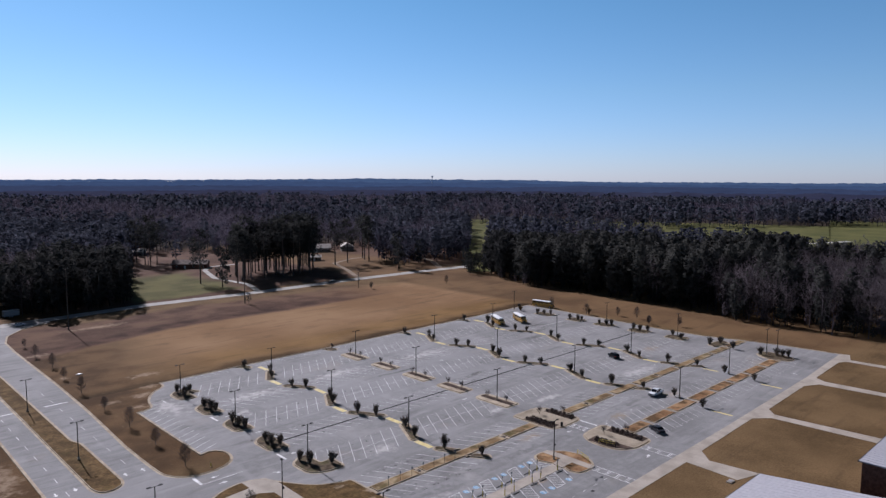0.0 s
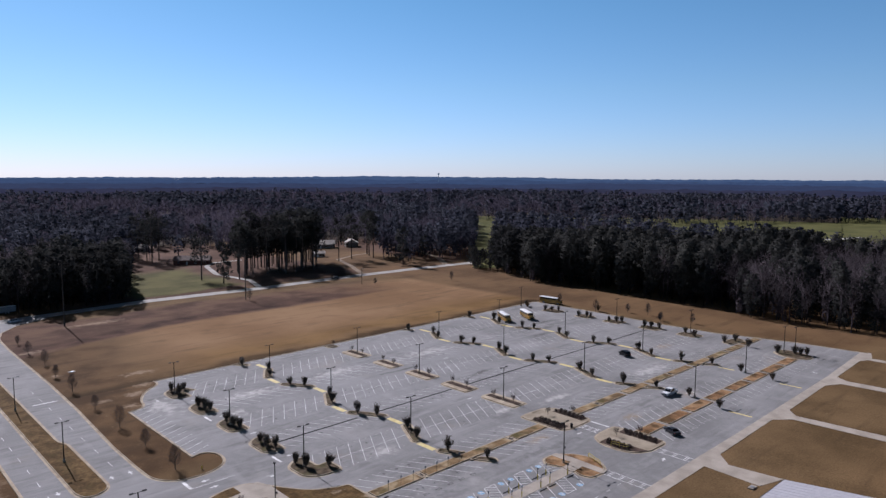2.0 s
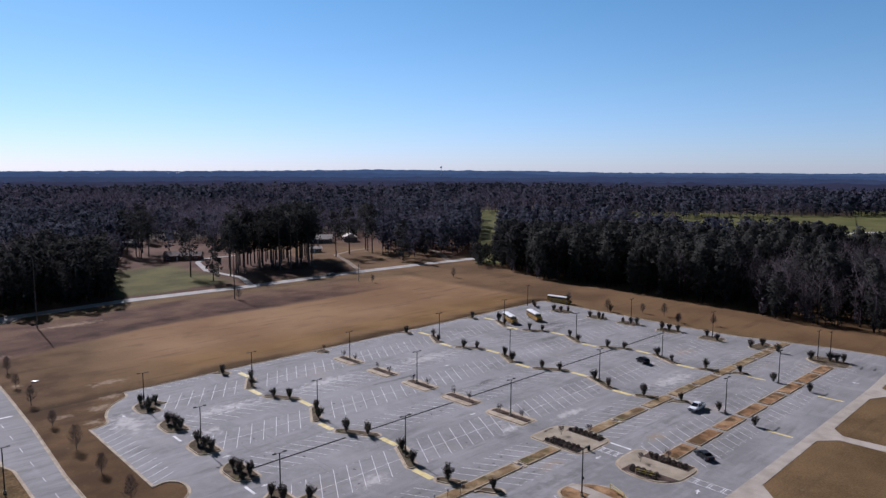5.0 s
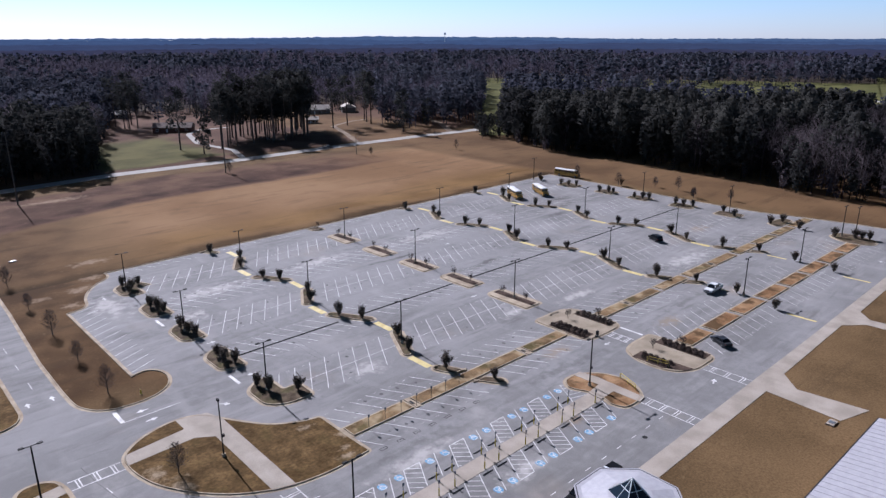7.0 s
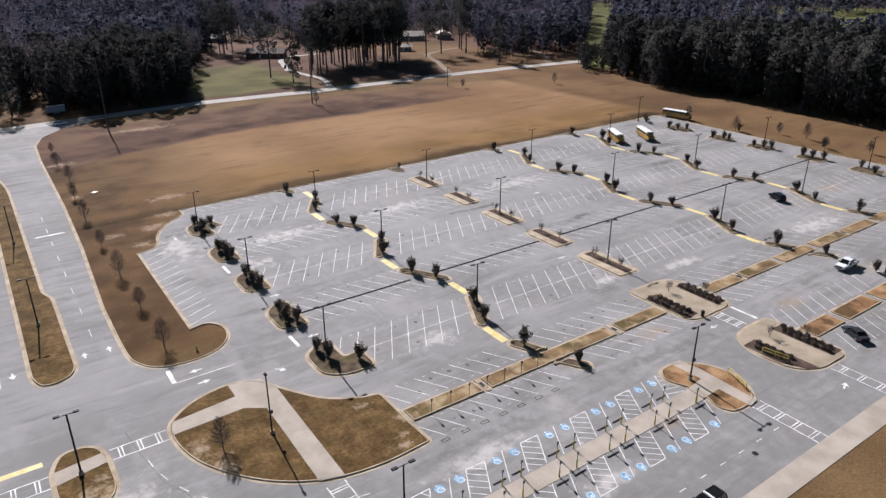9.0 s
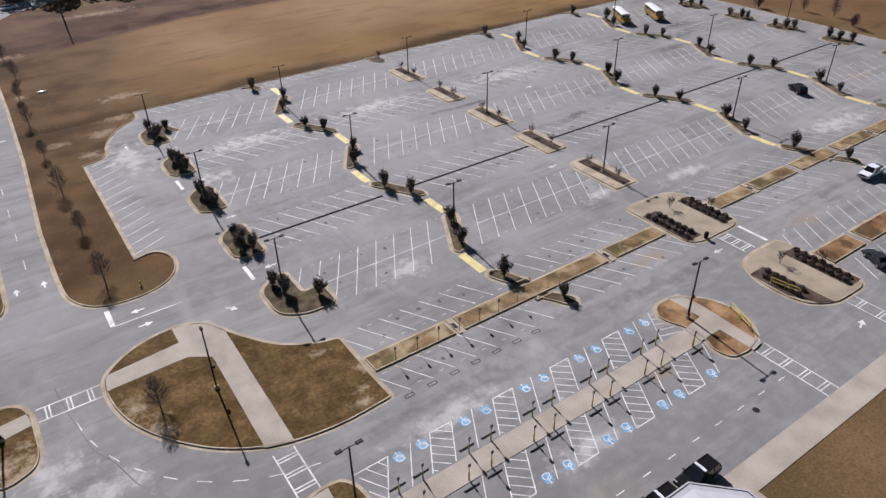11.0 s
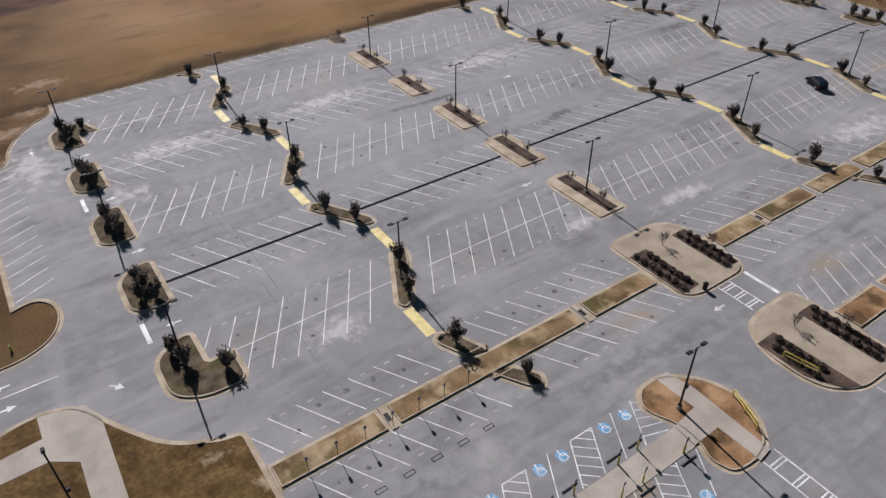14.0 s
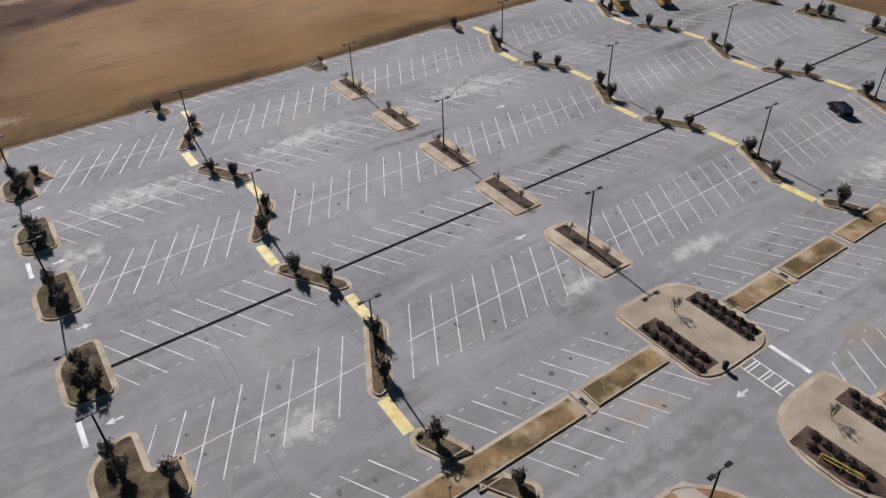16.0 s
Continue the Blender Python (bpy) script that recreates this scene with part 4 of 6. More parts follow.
# planted plazas at the crossing
def plaza(outline, beds, label):
    cx, cy = sum(p[0] for p in outline) / len(outline), sum(p[1] for p in outline) / len(outline)
    ob = thing("plaza_island", cx, cy, label, "traffic island", "plazas")
    a, b = inset(outline, 0.45), inset(outline, 0.62)
    laid("gutter", Shape().ring(outline, a, -0.05, 0.012), GUTTER, ob, cx, cy)
    laid("kerb", Shape().ring(a, b, -0.05, 0.15), GUTTER, ob, cx, cy)
    laid("paving", Shape().prism(b, -0.05, 0.145), PAVING, ob, cx, cy, "pale concrete paving")
    for bd in beds:
        laid("mulch_bed", Shape().prism(bd, 0.1, 0.17), MULCH, ob, cx, cy, "dark bark mulch bed")


plaza(rounded([(41.2, 9.0), (41.2, -3.6), (43.4, -5.0), (51.6, -5.0), (53.5, -3.4), (53.5, 4.0), (53.3, 7.6), (50.6, 9.6), (43.0, 9.7)], [1.6, 1.6, 2.2, 1.4, 1.4, 0.5, 2.4, 3, 1.6]),
      [quad(41.85, -3.3, 45.0, 5.7), quad(50.3, -3.2, 52.85, 5.8)], "paved island with two clipped shrub beds")
plaza(rounded([(41.0, -20.0), (41.0, -15.0), (43.4, -11.2), (47, -10.4), (53.4, -10.4), (53.6, -13.5), (53.6, -23.6), (51.8, -25.1), (45.2, -25.0), (42.0, -22.8)], [3, 4, 3, 3, 1.6, 0.5, 1.4, 1.4, 3, 3]),
      [[(41.75, -19.9), (41.9, -14.0), (45.0, -13.9), (45.4, -24.3), (43.6, -23.4)], quad(50.2, -23.6, 52.95, -13.6)], "paved island with two clipped shrub beds")

# accessible bays: walk, end island
ob = thing("raised_walk", 6, -17.8, "pale concrete walk between the accessible bays", "walk", kind="structure")
laid("slab", Shape().prism([(-20.15, -19.3), (25.0, -19.2), (25.4, -16.4), (-20.15, -16.55)], -0.05, 0.045), CONCRETE, ob, 6, -17.8)
ENDI = rounded([(23.9, -12.6), (25.6, -10.5), (29.5, -10.5), (33.0, -13.6), (34.3, -17.6), (33.4, -20.8), (31.0, -23.4), (28.6, -24.1), (25.2, -23.7), (24.4, -21.0), (25.2, -19.2), (25.3, -16.4), (24.2, -14.4)], 1.5)
ob = thing("plaza_island", 29, -17, "kerbed island of red clay crossed by a concrete walk", "traffic island", "plazas")
laid("gutter", Shape().ring(ENDI, inset(ENDI, 0.45), -0.05, 0.012), GUTTER, ob, 29, -17)
laid("kerb", Shape().ring(inset(ENDI, 0.45), inset(ENDI, 0.62), -0.05, 0.15), GUTTER, ob, 29, -17)
laid("bed", Shape().prism(inset(ENDI, 0.62), -0.05, 0.12), CLAY, ob, 29, -17, "bare red clay bed")
laid("walk", Shape().prism([(25.0, -19.1), (28.6, -19.0), (28.7, -23.9), (30.6, -23.6), (30.8, -14.2), (30.2, -10.9), (28.4, -10.8), (28.7, -15.9), (25.2, -16.4)], 0.05, 0.15), CONCRETE, ob, 29, -17, "pale concrete walk")

# grass roundabout with walks
GRASS = rounded([(-38.4, 14.4), (-38.2, 18.6), (-34.4, 22.0), (-28.8, 23.6), (-24.2, 22.4), (-21.6, 17.4), (-17.7, 11.5), (-13.0, 9.0), (-10.7, 8.6), (-10.7, 3.2), (-10.7, -0.3), (-10.5, -5.0), (-17.8, -5.5), (-24.4, -4.4), (-30.2, -1.0), (-34.6, 4.0), (-37.4, 9.2)],
                [2, 3, 4, 4, 3, 4, 4, 2, 1.2, 0.1, 0.1, 1.0, 3, 4, 4, 4, 4])
cx, cy = -24.0, 8.0
ob = thing("grass_island", cx, cy, "large kerbed island of brown dormant lawn with walks", "traffic island")
laid("gutter", Shape().ring(GRASS, inset(GRASS, 0.45), -0.05, 0.012), GUTTER, ob, cx, cy)
laid("kerb", Shape().ring(inset(GRASS, 0.45), inset(GRASS, 0.62), -0.05, 0.15), GUTTER, ob, cx, cy)
laid("lawn", Shape().prism(inset(GRASS, 0.62), -0.05, 0.12), VERGE, ob, cx, cy, "brown dormant lawn")
laid("walk", Shape().prism([(-37.9, 15.7), (-28.1, 16.0), (-25.6, 14.2), (-25.8, -3.2), (-22.8, -4.2), (-22.7, 8.0), (-22.6, 18.5), (-23.6, 21.6), (-28.25, 22.9), (-28.25, 19.4), (-37.5, 18.5)], 0.05, 0.15), CONCRETE, ob, cx, cy, "pale concrete walk")

# island in the mouth of the road, median of the entrance road
o = rounded([(-52.3, 11.0), (-51.4, 7.6), (-49, 6.7), (-46.0, 8.0), (-45.2, 10.4), (-45.3, 16.5), (-46.0, 19.2), (-48.0, 20.6), (-50.8, 20.4), (-52.3, 17.2)], 1.5)
ob = thing("traffic_island", -48.8, 13.5, "kerbed island of patchy lawn crossed by a walk", "traffic island")
laid("gutter", Shape().ring(o, inset(o, 0.45), -0.05, 0.012), GUTTER, ob, -48.8, 13.5)
laid("kerb", Shape().ring(inset(o, 0.45), inset(o, 0.62), -0.05, 0.15), GUTTER, ob, -48.8, 13.5)
laid("lawn", Shape().prism(inset(o, 0.62), -0.05, 0.12), VERGE, ob, -48.8, 13.5)
laid("walk", Shape().prism([(-51.7, 14.0), (-45.9, 15.1), (-45.9, 17.4), (-51.7, 16.7)], 0.05, 0.15), CONCRETE, ob, -48.8, 13.5)
island("median", rounded([(-52.1, 41.0), (-51.0, 38.0), (-48.8, 37.4), (-46.2, 38.6), (-45.2, 41.0), (-45.2, 69.5), (-46.4, 73), (-46.5, 150), (-49, 170), (-51.5, 186), (-52.2, 186), (-52.2, 150)], [2, 1.6, 1.6, 1.6, 2, 1.2, 1.2, 8, 8, 0.3, 0.3, 6]), "long kerbed median of brown dormant grass", VERGE)
WENDI = rounded([(-19.5, -15.6), (-19.8, -12.8), (-21.0, -11.2), (-24.2, -11.0), (-27.4, -13.0), (-29.4, -17.0), (-28.6, -20.8), (-26.0, -23.6), (-22.0, -24.1), (-19.9, -23.0), (-19.5, -20.4), (-20.2, -19.2), (-20.2, -16.6)], [0.5, 1.2, 1.3, 1.5, 1.5, 1.5, 1.5, 1.5, 1.5, 1.2, 0.8, 0.3, 0.3])
ob = thing("plaza_island", -24, -17, "kerbed island of dead grass crossed by a concrete walk", "traffic island", "plazas")
laid("gutter", Shape().ring(WENDI, inset(WENDI, 0.3), -0.05, 0.012), GUTTER, ob, -24, -17)
laid("kerb", Shape().ring(inset(WENDI, 0.3), inset(WENDI, 0.47), -0.05, 0.15), GUTTER, ob, -24, -17)
laid("bed", Shape().prism(inset(WENDI, 0.47), -0.05, 0.12), VERGE, ob, -24, -17, "brown dead grass bed")
laid("walk", Shape().prism([(-20.4, -19.2), (-20.4, -16.6), (-22.9, -16.5), (-22.6, -11.6), (-25.2, -11.9), (-25.4, -23.2), (-23.0, -23.6), (-22.9, -19.2)], 0.05, 0.15), CONCRETE, ob, -24, -17, "pale concrete walk")

# accessible bays: lines, hatching, blue panels with symbols
def hatch(x0, x1, lean, y0, y1, n=5, back=False):
    """A hatched aisle between two slanting lines; x0, x1 at y1, shifted by lean at y0."""
    s = Shape()
    for x in (x0, x1):
        paint_bar(s, (x, y1), (x + lean, y0), 0.13, 0.008)
    paint_bar(s, (x0, y1), (x1, y1), 0.13, 0.009)
    rise = 0.36
    for k in range(-2, n + 1):
        t = (k + 0.6) / n
        ends = []
        for u in (0.0, 1.0):
            v = min(max(t + rise * (1 - u if back else u), 0.0), 1.0)
            w = (v - t) / rise
            w = min(max(1 - w if back else w, 0.0), 1.0)
            ends.append((x0 + (x1 - x0) * w + lean * v, y1 + (y0 - y1) * v))
        if math.dist(*ends) > 0.5:
            paint_bar(s, *ends, 0.11, 0.0085)
    tagged(part("hatched_aisle", s.sheared(), PAINT), "white hatched access aisle", "road marking", "hatched aisles", "structure")


def wheel_symbol(x, y, flip):
    ob = thing("accessible_symbol", x, y, "white wheelchair symbol on a blue painted panel", "road marking", "accessible symbols")
    part("panel", Shape().prism(rounded([(-0.62, -0.66), (0.62, -0.66), (0.62, 0.66), (-0.62, 0.66)], 0.5), 0.0, 0.009), PAINT_B, ob, "sky-blue paint, feathered")
    s = Shape()
    ringo = arc(0.02, -0.18 * flip, 0.42, 0, 330, 14)
    for p, q in zip(ringo, ringo[1:]):
        paint_bar(s, p, q, 0.10, 0.012)
    for p, q in (((-0.05, 0.55 * flip), (-0.05, 0.0)), ((-0.05, 0.22 * flip), (0.3, 0.22 * flip)), ((-0.05, 0.0), (0.35, -0.1 * flip)), ((0.35, -0.1 * flip), (0.5, -0.5 * flip))):
        paint_bar(s, p, q, 0.10, 0.0125)
    s.flat(arc(-0.05, 0.66 * flip, 0.13, 0, 315, 7), 0.012)
    part("symbol", s, PAINT, ob)


N_LINES = [24.0 - 2.87 * k for k in range(13)]
for k, x in enumerate(N_LINES):
    if k % 3 == 1:
        paint_line((x, -11.4), (x - 2.65, -16.3), 0.12)
for k in range(-1, 12, 3):
    if k + 1 < len(N_LINES):
        x1 = N_LINES[k] if k >= 0 else 26.0
        if k < 0:
            paint_line((24.0, -11.4), (21.2, -16.3), 0.12)
            s = Shape()
            for j in range(5):
                yy = -11.6 - j * 0.95
                paint_bar(s, (24.0 - (j + 0.2) * 0.54, yy), (min(25.2, 26.6 - 0.54 * j), yy - 0.9), 0.11, 0.008)
            tagged(part("hatched_aisle", s.sheared(), PAINT), "white hatched access aisle", "road marking", "hatched aisles", "structure")
        else:
            hatch(x1, N_LINES[k + 1], -2.65, -16.3, -11.6, back=True)
for x in (22.2, 19.35, 13.6, 10.75, 5.05, 2.25, -3.5, -6.35, -11.93, -14.8):
    wheel_symbol(x, -12.45, 1)
# the last bays, and the wider aisle beside the end island
paint_line((-12.9, -11.6), (-15.6, -16.4), 0.12)
s = Shape()
paint_bar(s, (-15.7, -11.65), (-18.35, -16.35), 0.13, 0.008)
paint_bar(s, (-15.65, -11.7), (-19.75, -11.75), 0.13, 0.009)
for t in (0.24, 0.50, 0.76, 0.98):
    x, y = -15.7 - 2.65 * t, -11.65 - 4.7 * t
    run = min((-11.75 - y) / 0.855, (x + 19.45) / 0.52)
    paint_bar(s, (x, y), (x - 0.52 * run, y + 0.855 * run), 0.11, 0.0085)
tagged(part("hatched_aisle", s.sheared(), PAINT), "white hatched access aisle", "road marking", "hatched aisles", "structure")
S_LINES = [22.2 - 2.83 * k for k in range(13)]
paint_line((24.8, -19.4), (22.2, -23.9), 0.12)
for k in range(3, 13, 3):
    paint_line((S_LINES[k] + 2.6, -19.3), (S_LINES[k], -24.1), 0.12)
for k in (1, 4, 7, 10):
    hatch(S_LINES[k], S_LINES[k + 1], 2.6, -19.3, -24.1)
for x in (21.5, 15.8, 13.0, 7.3, 4.5, -1.2, -4.0):
    wheel_symbol(x, -23.4, -1)
# small boxed stencils at the ends of the reserved bays
for k in range(7):
    x = -9.2 + PITCH * k
    o = quad(x - 0.6, -5.85, x + 0.6, -5.3)
    s = Shape().ring(o, inset(o, 0.085), 0.0, 0.008, wall=False)
    tagged(part("bay_stencil", s.sheared(), TAR), "thin black boxed stencil at a bay's end", "road marking", "bay stencils", "structure")

# drips under parked engines, and the joints between paving lanes
drips, seams = Shape(), Shape()
rng = random.Random(17)
for y0, y1 in ((16.5, 19), (22, 25), (34, 36.4), (39, 42), (50.5, 53), (56, 58.6), (67, 69.6), (72.5, 75), (84, 87), (89, 92), (5, 8), (-4, -1)):
    x = -9.0
    while x < 80:
        x += PITCH
        if rng.random() < 0.62 and not (44 < x < 52 or 10 < x < 20):
            cx, cy, r = x + rng.uniform(-0.5, 0.5), rng.uniform(y0, y1), rng.uniform(0.12, 0.42)
            drips.flat([(cx + r * rng.uniform(0.5, 1.1) * math.cos(k * 0.7), cy + r * 1.3 * rng.uniform(0.5, 1.1) * math.sin(k * 0.7)) for k in range(9)], 0.003)
paint_bar(seams, (-0.5, 10), (0.3, 60), 0.07, 0.0025)
paint_bar(seams, (13.9, 46.5), (13.4, 30), 0.06, 0.0025)
for p, q in (((-42.8, 20.0), (-42.2, 14.7)), ((-42.2, 14.7), (-40.9, 7.2)), ((-40.9, 7.2), (-39.4, 4.3)), ((-39.4, 4.3), (-38.2, 0.2)), ((-38.2, 0.2), (-34.5, -6.0))):
    paint_bar(seams, p, q, 0.13, 0.0025)
x = -8.0
while x < 140:
    x += rng.uniform(5.5, 9.5)
    y = 9.0
    while y < 100:
        e = y + rng.uniform(14, 30)
        if rng.random() < 0.6:
            paint_bar(seams, (x, y), (x + rng.uniform(-0.3, 0.3), min(e, 103)), rng.uniform(0.04, 0.09), 0.0025)
        y = e
tagged(part("oil_drips", drips.sheared(), material("oil_stain", (0.05, 0.047, 0.046), (0.12, 0.113, 0.11), 1.5, 6, 0.7, 0.0)), "dark oil drips in the bays", "stains", kind="stuff")
tagged(part("paving_seams", seams.sheared(), material("seam_tar", (0.13, 0.126, 0.122), (0.20, 0.193, 0.187), 0.3, 3, 0.8, 0.0)), "thin dark joints between paving lanes", "joints", kind="stuff")

# tyre circles left by a spinning car
skid = Shape()
for cx, cy, r, a0, a1 in ((65.6, 69.4, 4.6, -60, 190), (66.6, 70.6, 3.9, 20, 250)):
    ringo = arc(cx, cy, r, a0, a1, 30)
    for p, q in zip(ringo, ringo[1:]):
        paint_bar(skid, p, q, 0.2, 0.0028)
tagged(part("skid_marks", skid.sheared(), material("tyre_rubber_trace", (0.12, 0.117, 0.115), (0.22, 0.214, 0.21), 0.5, 3, 0.9, 0.0)), "faint dark circles of tyre rubber", "stains", kind="stuff")
ob = thing("manhole_cover", 20.6, -29.9, "dark round iron manhole cover in the lane", "manhole cover")
part("frame", Shape().tube([(0, 0, -0.02), (0, 0, 0.008)], [0.42, 0.42], 20), RUBBER, ob)
part("lid", Shape().tube([(0, 0, 0.0), (0, 0, 0.014)], [0.35, 0.35], 20), POLE, ob)

# ---- lamp posts ----
def lamp_post(x, y, height=9.05, rz=0.0, on=0.14):
    ob = thing("street_lamp", x, y, "tall dark bronze lamp post with flat lamp heads", "street lamp", "car park lamps", rz=rz, z=on)
    part("footing", Shape().tube([(0, 0, -0.2), (0, 0, 0.5)], [0.28, 0.28], 12), GUTTER, ob, "round concrete footing")
    part("base_plate", Shape().box((0, 0, 0.53), (0.42, 0.42, 0.06)), POLE, ob)
    part("pole", Shape().tube([(0, 0, 0.5), (0, 0, height - 0.25)], [0.125, 0.095], 8), POLE, ob)
    part("arm", Shape().tube([(-0.95, 0, height - 0.3), (0.95, 0, height - 0.3)], [0.05, 0.05], 6), POLE, ob)
    for s in (-1, 1):
        head = part("lamp_head", Shape().box((s * 1.05, 0, height - 0.22), (0.72, 0.40, 0.16), taper=0.85), POLE, ob)
        part("lens", Shape().box((s * 1.05, 0, height - 0.305), (0.5, 0.3, 0.012)), LAMPGLASS, head, "flat pale lens")
    return ob


LAMP = lamp_post(-13.0, 21.6)
for x, y in ((-13.2, 55.0), (-13.2, 88.8), (15.0, 20.0), (15.0, 53.2), (15.6, 87.4), (48.5, 20.9), (48.7, 55.6), (48.7, 87.6), (86.2, 21.6), (86.2, 54.7), (86.4, 87.6), (119.6, 21.5), (119.5, 53.9), (120.2, 87.8),
             (155.0, 54.6), (154.8, 22.4), (150.4, 101.8), (27.3, -15.1), (86.2, -14.2), (119.2, -13.6), (151.2, -12.6), (152.6, -15.6), (-48.9, 59.3), (-49.0, 104.0), (-49.2, 148.0), (-48.9, 14.5), (-21.4, -15.5), (-34, -28)):
    copy_thing(LAMP, Matrix.Translation((x, y, gz(x, y) + (0.14 if y != 101.8 else 0.0))))
ob = thing("street_lamp", -27.0, 8.6, "tall dark pole with a single small head on the lawn", "street lamp", z=0.12)
part("footing", Shape().tube([(0, 0, -0.2), (0, 0, 0.4)], [0.28, 0.28], 12), GUTTER, ob)
part("pole", Shape().tube([(0, 0, 0.3), (0, 0, 8.9)], [0.11, 0.08], 8), POLE, ob)
part("lamp_head", Shape().box((0, 0.1, 9.0), (0.34, 0.5, 0.3), taper=0.8), POLE, ob)
# luminaires fixed half-way up the pole at the two crossings
for x, y in ((27.3, -15.1), (-27.0, 8.6)):
    ob = thing("camera_box", x + 0.22, y, "small dark box fixed half-way up a lamp post", "equipment box", z=3.4)
    part("box", Shape().box((0, 0, 0), (0.34, 0.3, 0.4)), POLE, ob)
    part("bracket", Shape().box((-0.13, 0, 0), (0.12, 0.1, 0.1)), POLE, ob)


# ---- shrubs ----
def shrub(x, y, seed, height=3.0, spread=1.0, label="dark multi-stemmed evergreen shrub in winter leaf", leaf=None, name="evergreen_shrub", group="island shrubs", z=0.12):
    rng = random.Random(seed)
    ob = thing(name, x, y, label, "shrub", group, z=z)
    stems, crown = Shape(), Shape()
    # a vase of stems, each with leafy sprays along its upper half
    for k in range(11):
        a = k * 2.4 + rng.uniform(-0.3, 0.3)
        lean = spread * rng.uniform(0.12, 0.95) * (0.35 + 0.65 * (k % 3) / 2)
        p, w = Vector((0.07 * math.cos(a), 0.07 * math.sin(a), 0)), Vector((math.cos(a), math.sin(a), 0)) * lean
        q = p + w * 0.45 + Vector((0, 0, height * rng.uniform(0.36, 0.48)))
        e = p + w + Vector((0, 0, height * rng.uniform(0.72, 1.0) * (1 - 0.18 * lean)))
        stems.tube([p, q, e], [0.035, 0.025, 0.008], 4)
        crown.tufts(rng, p.lerp(q, 0.55), (0.28 * spread, 0.28 * spread, 0.30), 18, 0.10)
        crown.tufts(rng, q.lerp(e, 0.15), (0.30 * spread, 0.30 * spread, 0.30), 36, 0.10)
        crown.tufts(rng, q.lerp(e, 0.5), (0.27 * spread, 0.27 * spread, 0.32), 46, 0.10)
        crown.tufts(rng, q.lerp(e, 0.85), (0.19 * spread, 0.19 * spread, 0.34), 38, 0.09)
        # upright shoots beyond the leaf mass
        for _ in range(3):
            f = e + Vector((rng.uniform(-0.3, 0.3) * spread, rng.uniform(-0.3, 0.3) * spread, rng.uniform(0.1, 0.45)))
            stems.tube([q.lerp(e, 0.8), f], [0.012, 0.005], 3)
            crown.tufts(rng, f, (0.08, 0.08, 0.18), 7, 0.07)
    part("stem", stems, BARK, ob)
    part("crown", crown, leaf or LEAF, ob)
    return ob


kinds = [shrub(-12.9, 21.0, 1, 3.0, 1.5), shrub(-9.2, 18.0, 2, 2.6, 1.25), shrub(-13.4, 39.6, 3, 2.4, 1.2)]
SPOTS = [(-14.0, 35.6, 0), (-12.3, 34.6, 1), (-13.0, 37.8, 2), (-13.3, 56.6, 0), (-13.0, 53.6, 1), (-12.6, 51.2, 2), (-13.4, 73.0, 1), (-13.0, 69.8, 0), (-12.4, 68.0, 2), (-13.4, 91.0, 0), (-12.4, 87.6, 1), (-10.0, 90.0, 2), (-13.6, 85.6, 1), (-13.6, 24.0, 2)]
for off in (0.0, OFF_D, OFF_E):
    SPOTS += [(off + x, y, k) for x, y, k in ((16.7, 23.2, 1), (14.2, 17.0, 2), (14.0, 39.8, 0), (16.6, 35.2, 1), (17.0, 57.2, 2), (14.2, 51.6, 1), (14.2, 73.0, 1), (16.6, 69.2, 2), (17.0, 90.8, 0), (14.4, 85.4, 2), (13.6, 101.6, 2), (14.0, 6.2, 0), (17.6, -2.3, 2))]
rng = random.Random(77)
for x, y, k in SPOTS:
    m = Matrix.Translation((x, y, gz(x, y) + 0.12)) @ Matrix.Rotation(rng.uniform(0, 6.28), 4, "Z") @ Matrix.Diagonal((*[rng.uniform(0.85, 1.12)] * 3, 1))
    copy_thing(kinds[k], m)
ROUND = shrub(150.0, 87.6, 9, 2.5, 1.4, "round dark evergreen shrub on the end island")
for x, y in ((151.4, 85.0), (152.8, 82.4), (150.6, 70.2), (151.6, 66.8), (152.4, 65.4), (151.0, 55.6), (152.0, 52.8), (152.8, 50.8), (152.6, 40.4), (153.0, 37.6), (153.6, 34.6), (154.4, 24.2), (151.0, 19.0), (150.0, 7.2), (154.6, 5.4),
             (150.2, -1.3), (149.0, -11.4), (151.4, -16.0), (152.6, -19.4), (152.0, -17.6), (86.6, -12.4), (83.2, -22.4), (119.2, -12.2), (117.2, -22.3), (152.8, 100.6)):
    m = Matrix.Translation((x, y, gz(x, y) + 0.1)) @ Matrix.Rotation(rng.uniform(0, 6.28), 4, "Z") @ Matrix.Diagonal((*[rng.uniform(0.8, 1.1)] * 3, 1))
    copy_thing(ROUND, m)


TAWNY = material("tawny_leaf", (0.15, 0.075, 0.03), (0.30, 0.16, 0.07), 1.2, 8, 0.85, 0.0, grain=0.3, island=0.35)
for k, (x, y) in enumerate(((167.2, 42.3), (165.4, 70.7))):
    shrub(x, y, 31 + k, 3.0, 1.2, "tawny shrub with dead leaves beyond the kerb", TAWNY, "tawny_shrub", "tawny shrubs", 0.0)
shrub(151.0, 98.6, 33, 2.4, 1.2, "tawny shrub with dead leaves on the end island", TAWNY, "tawny_shrub", "tawny shrubs", 0.0)


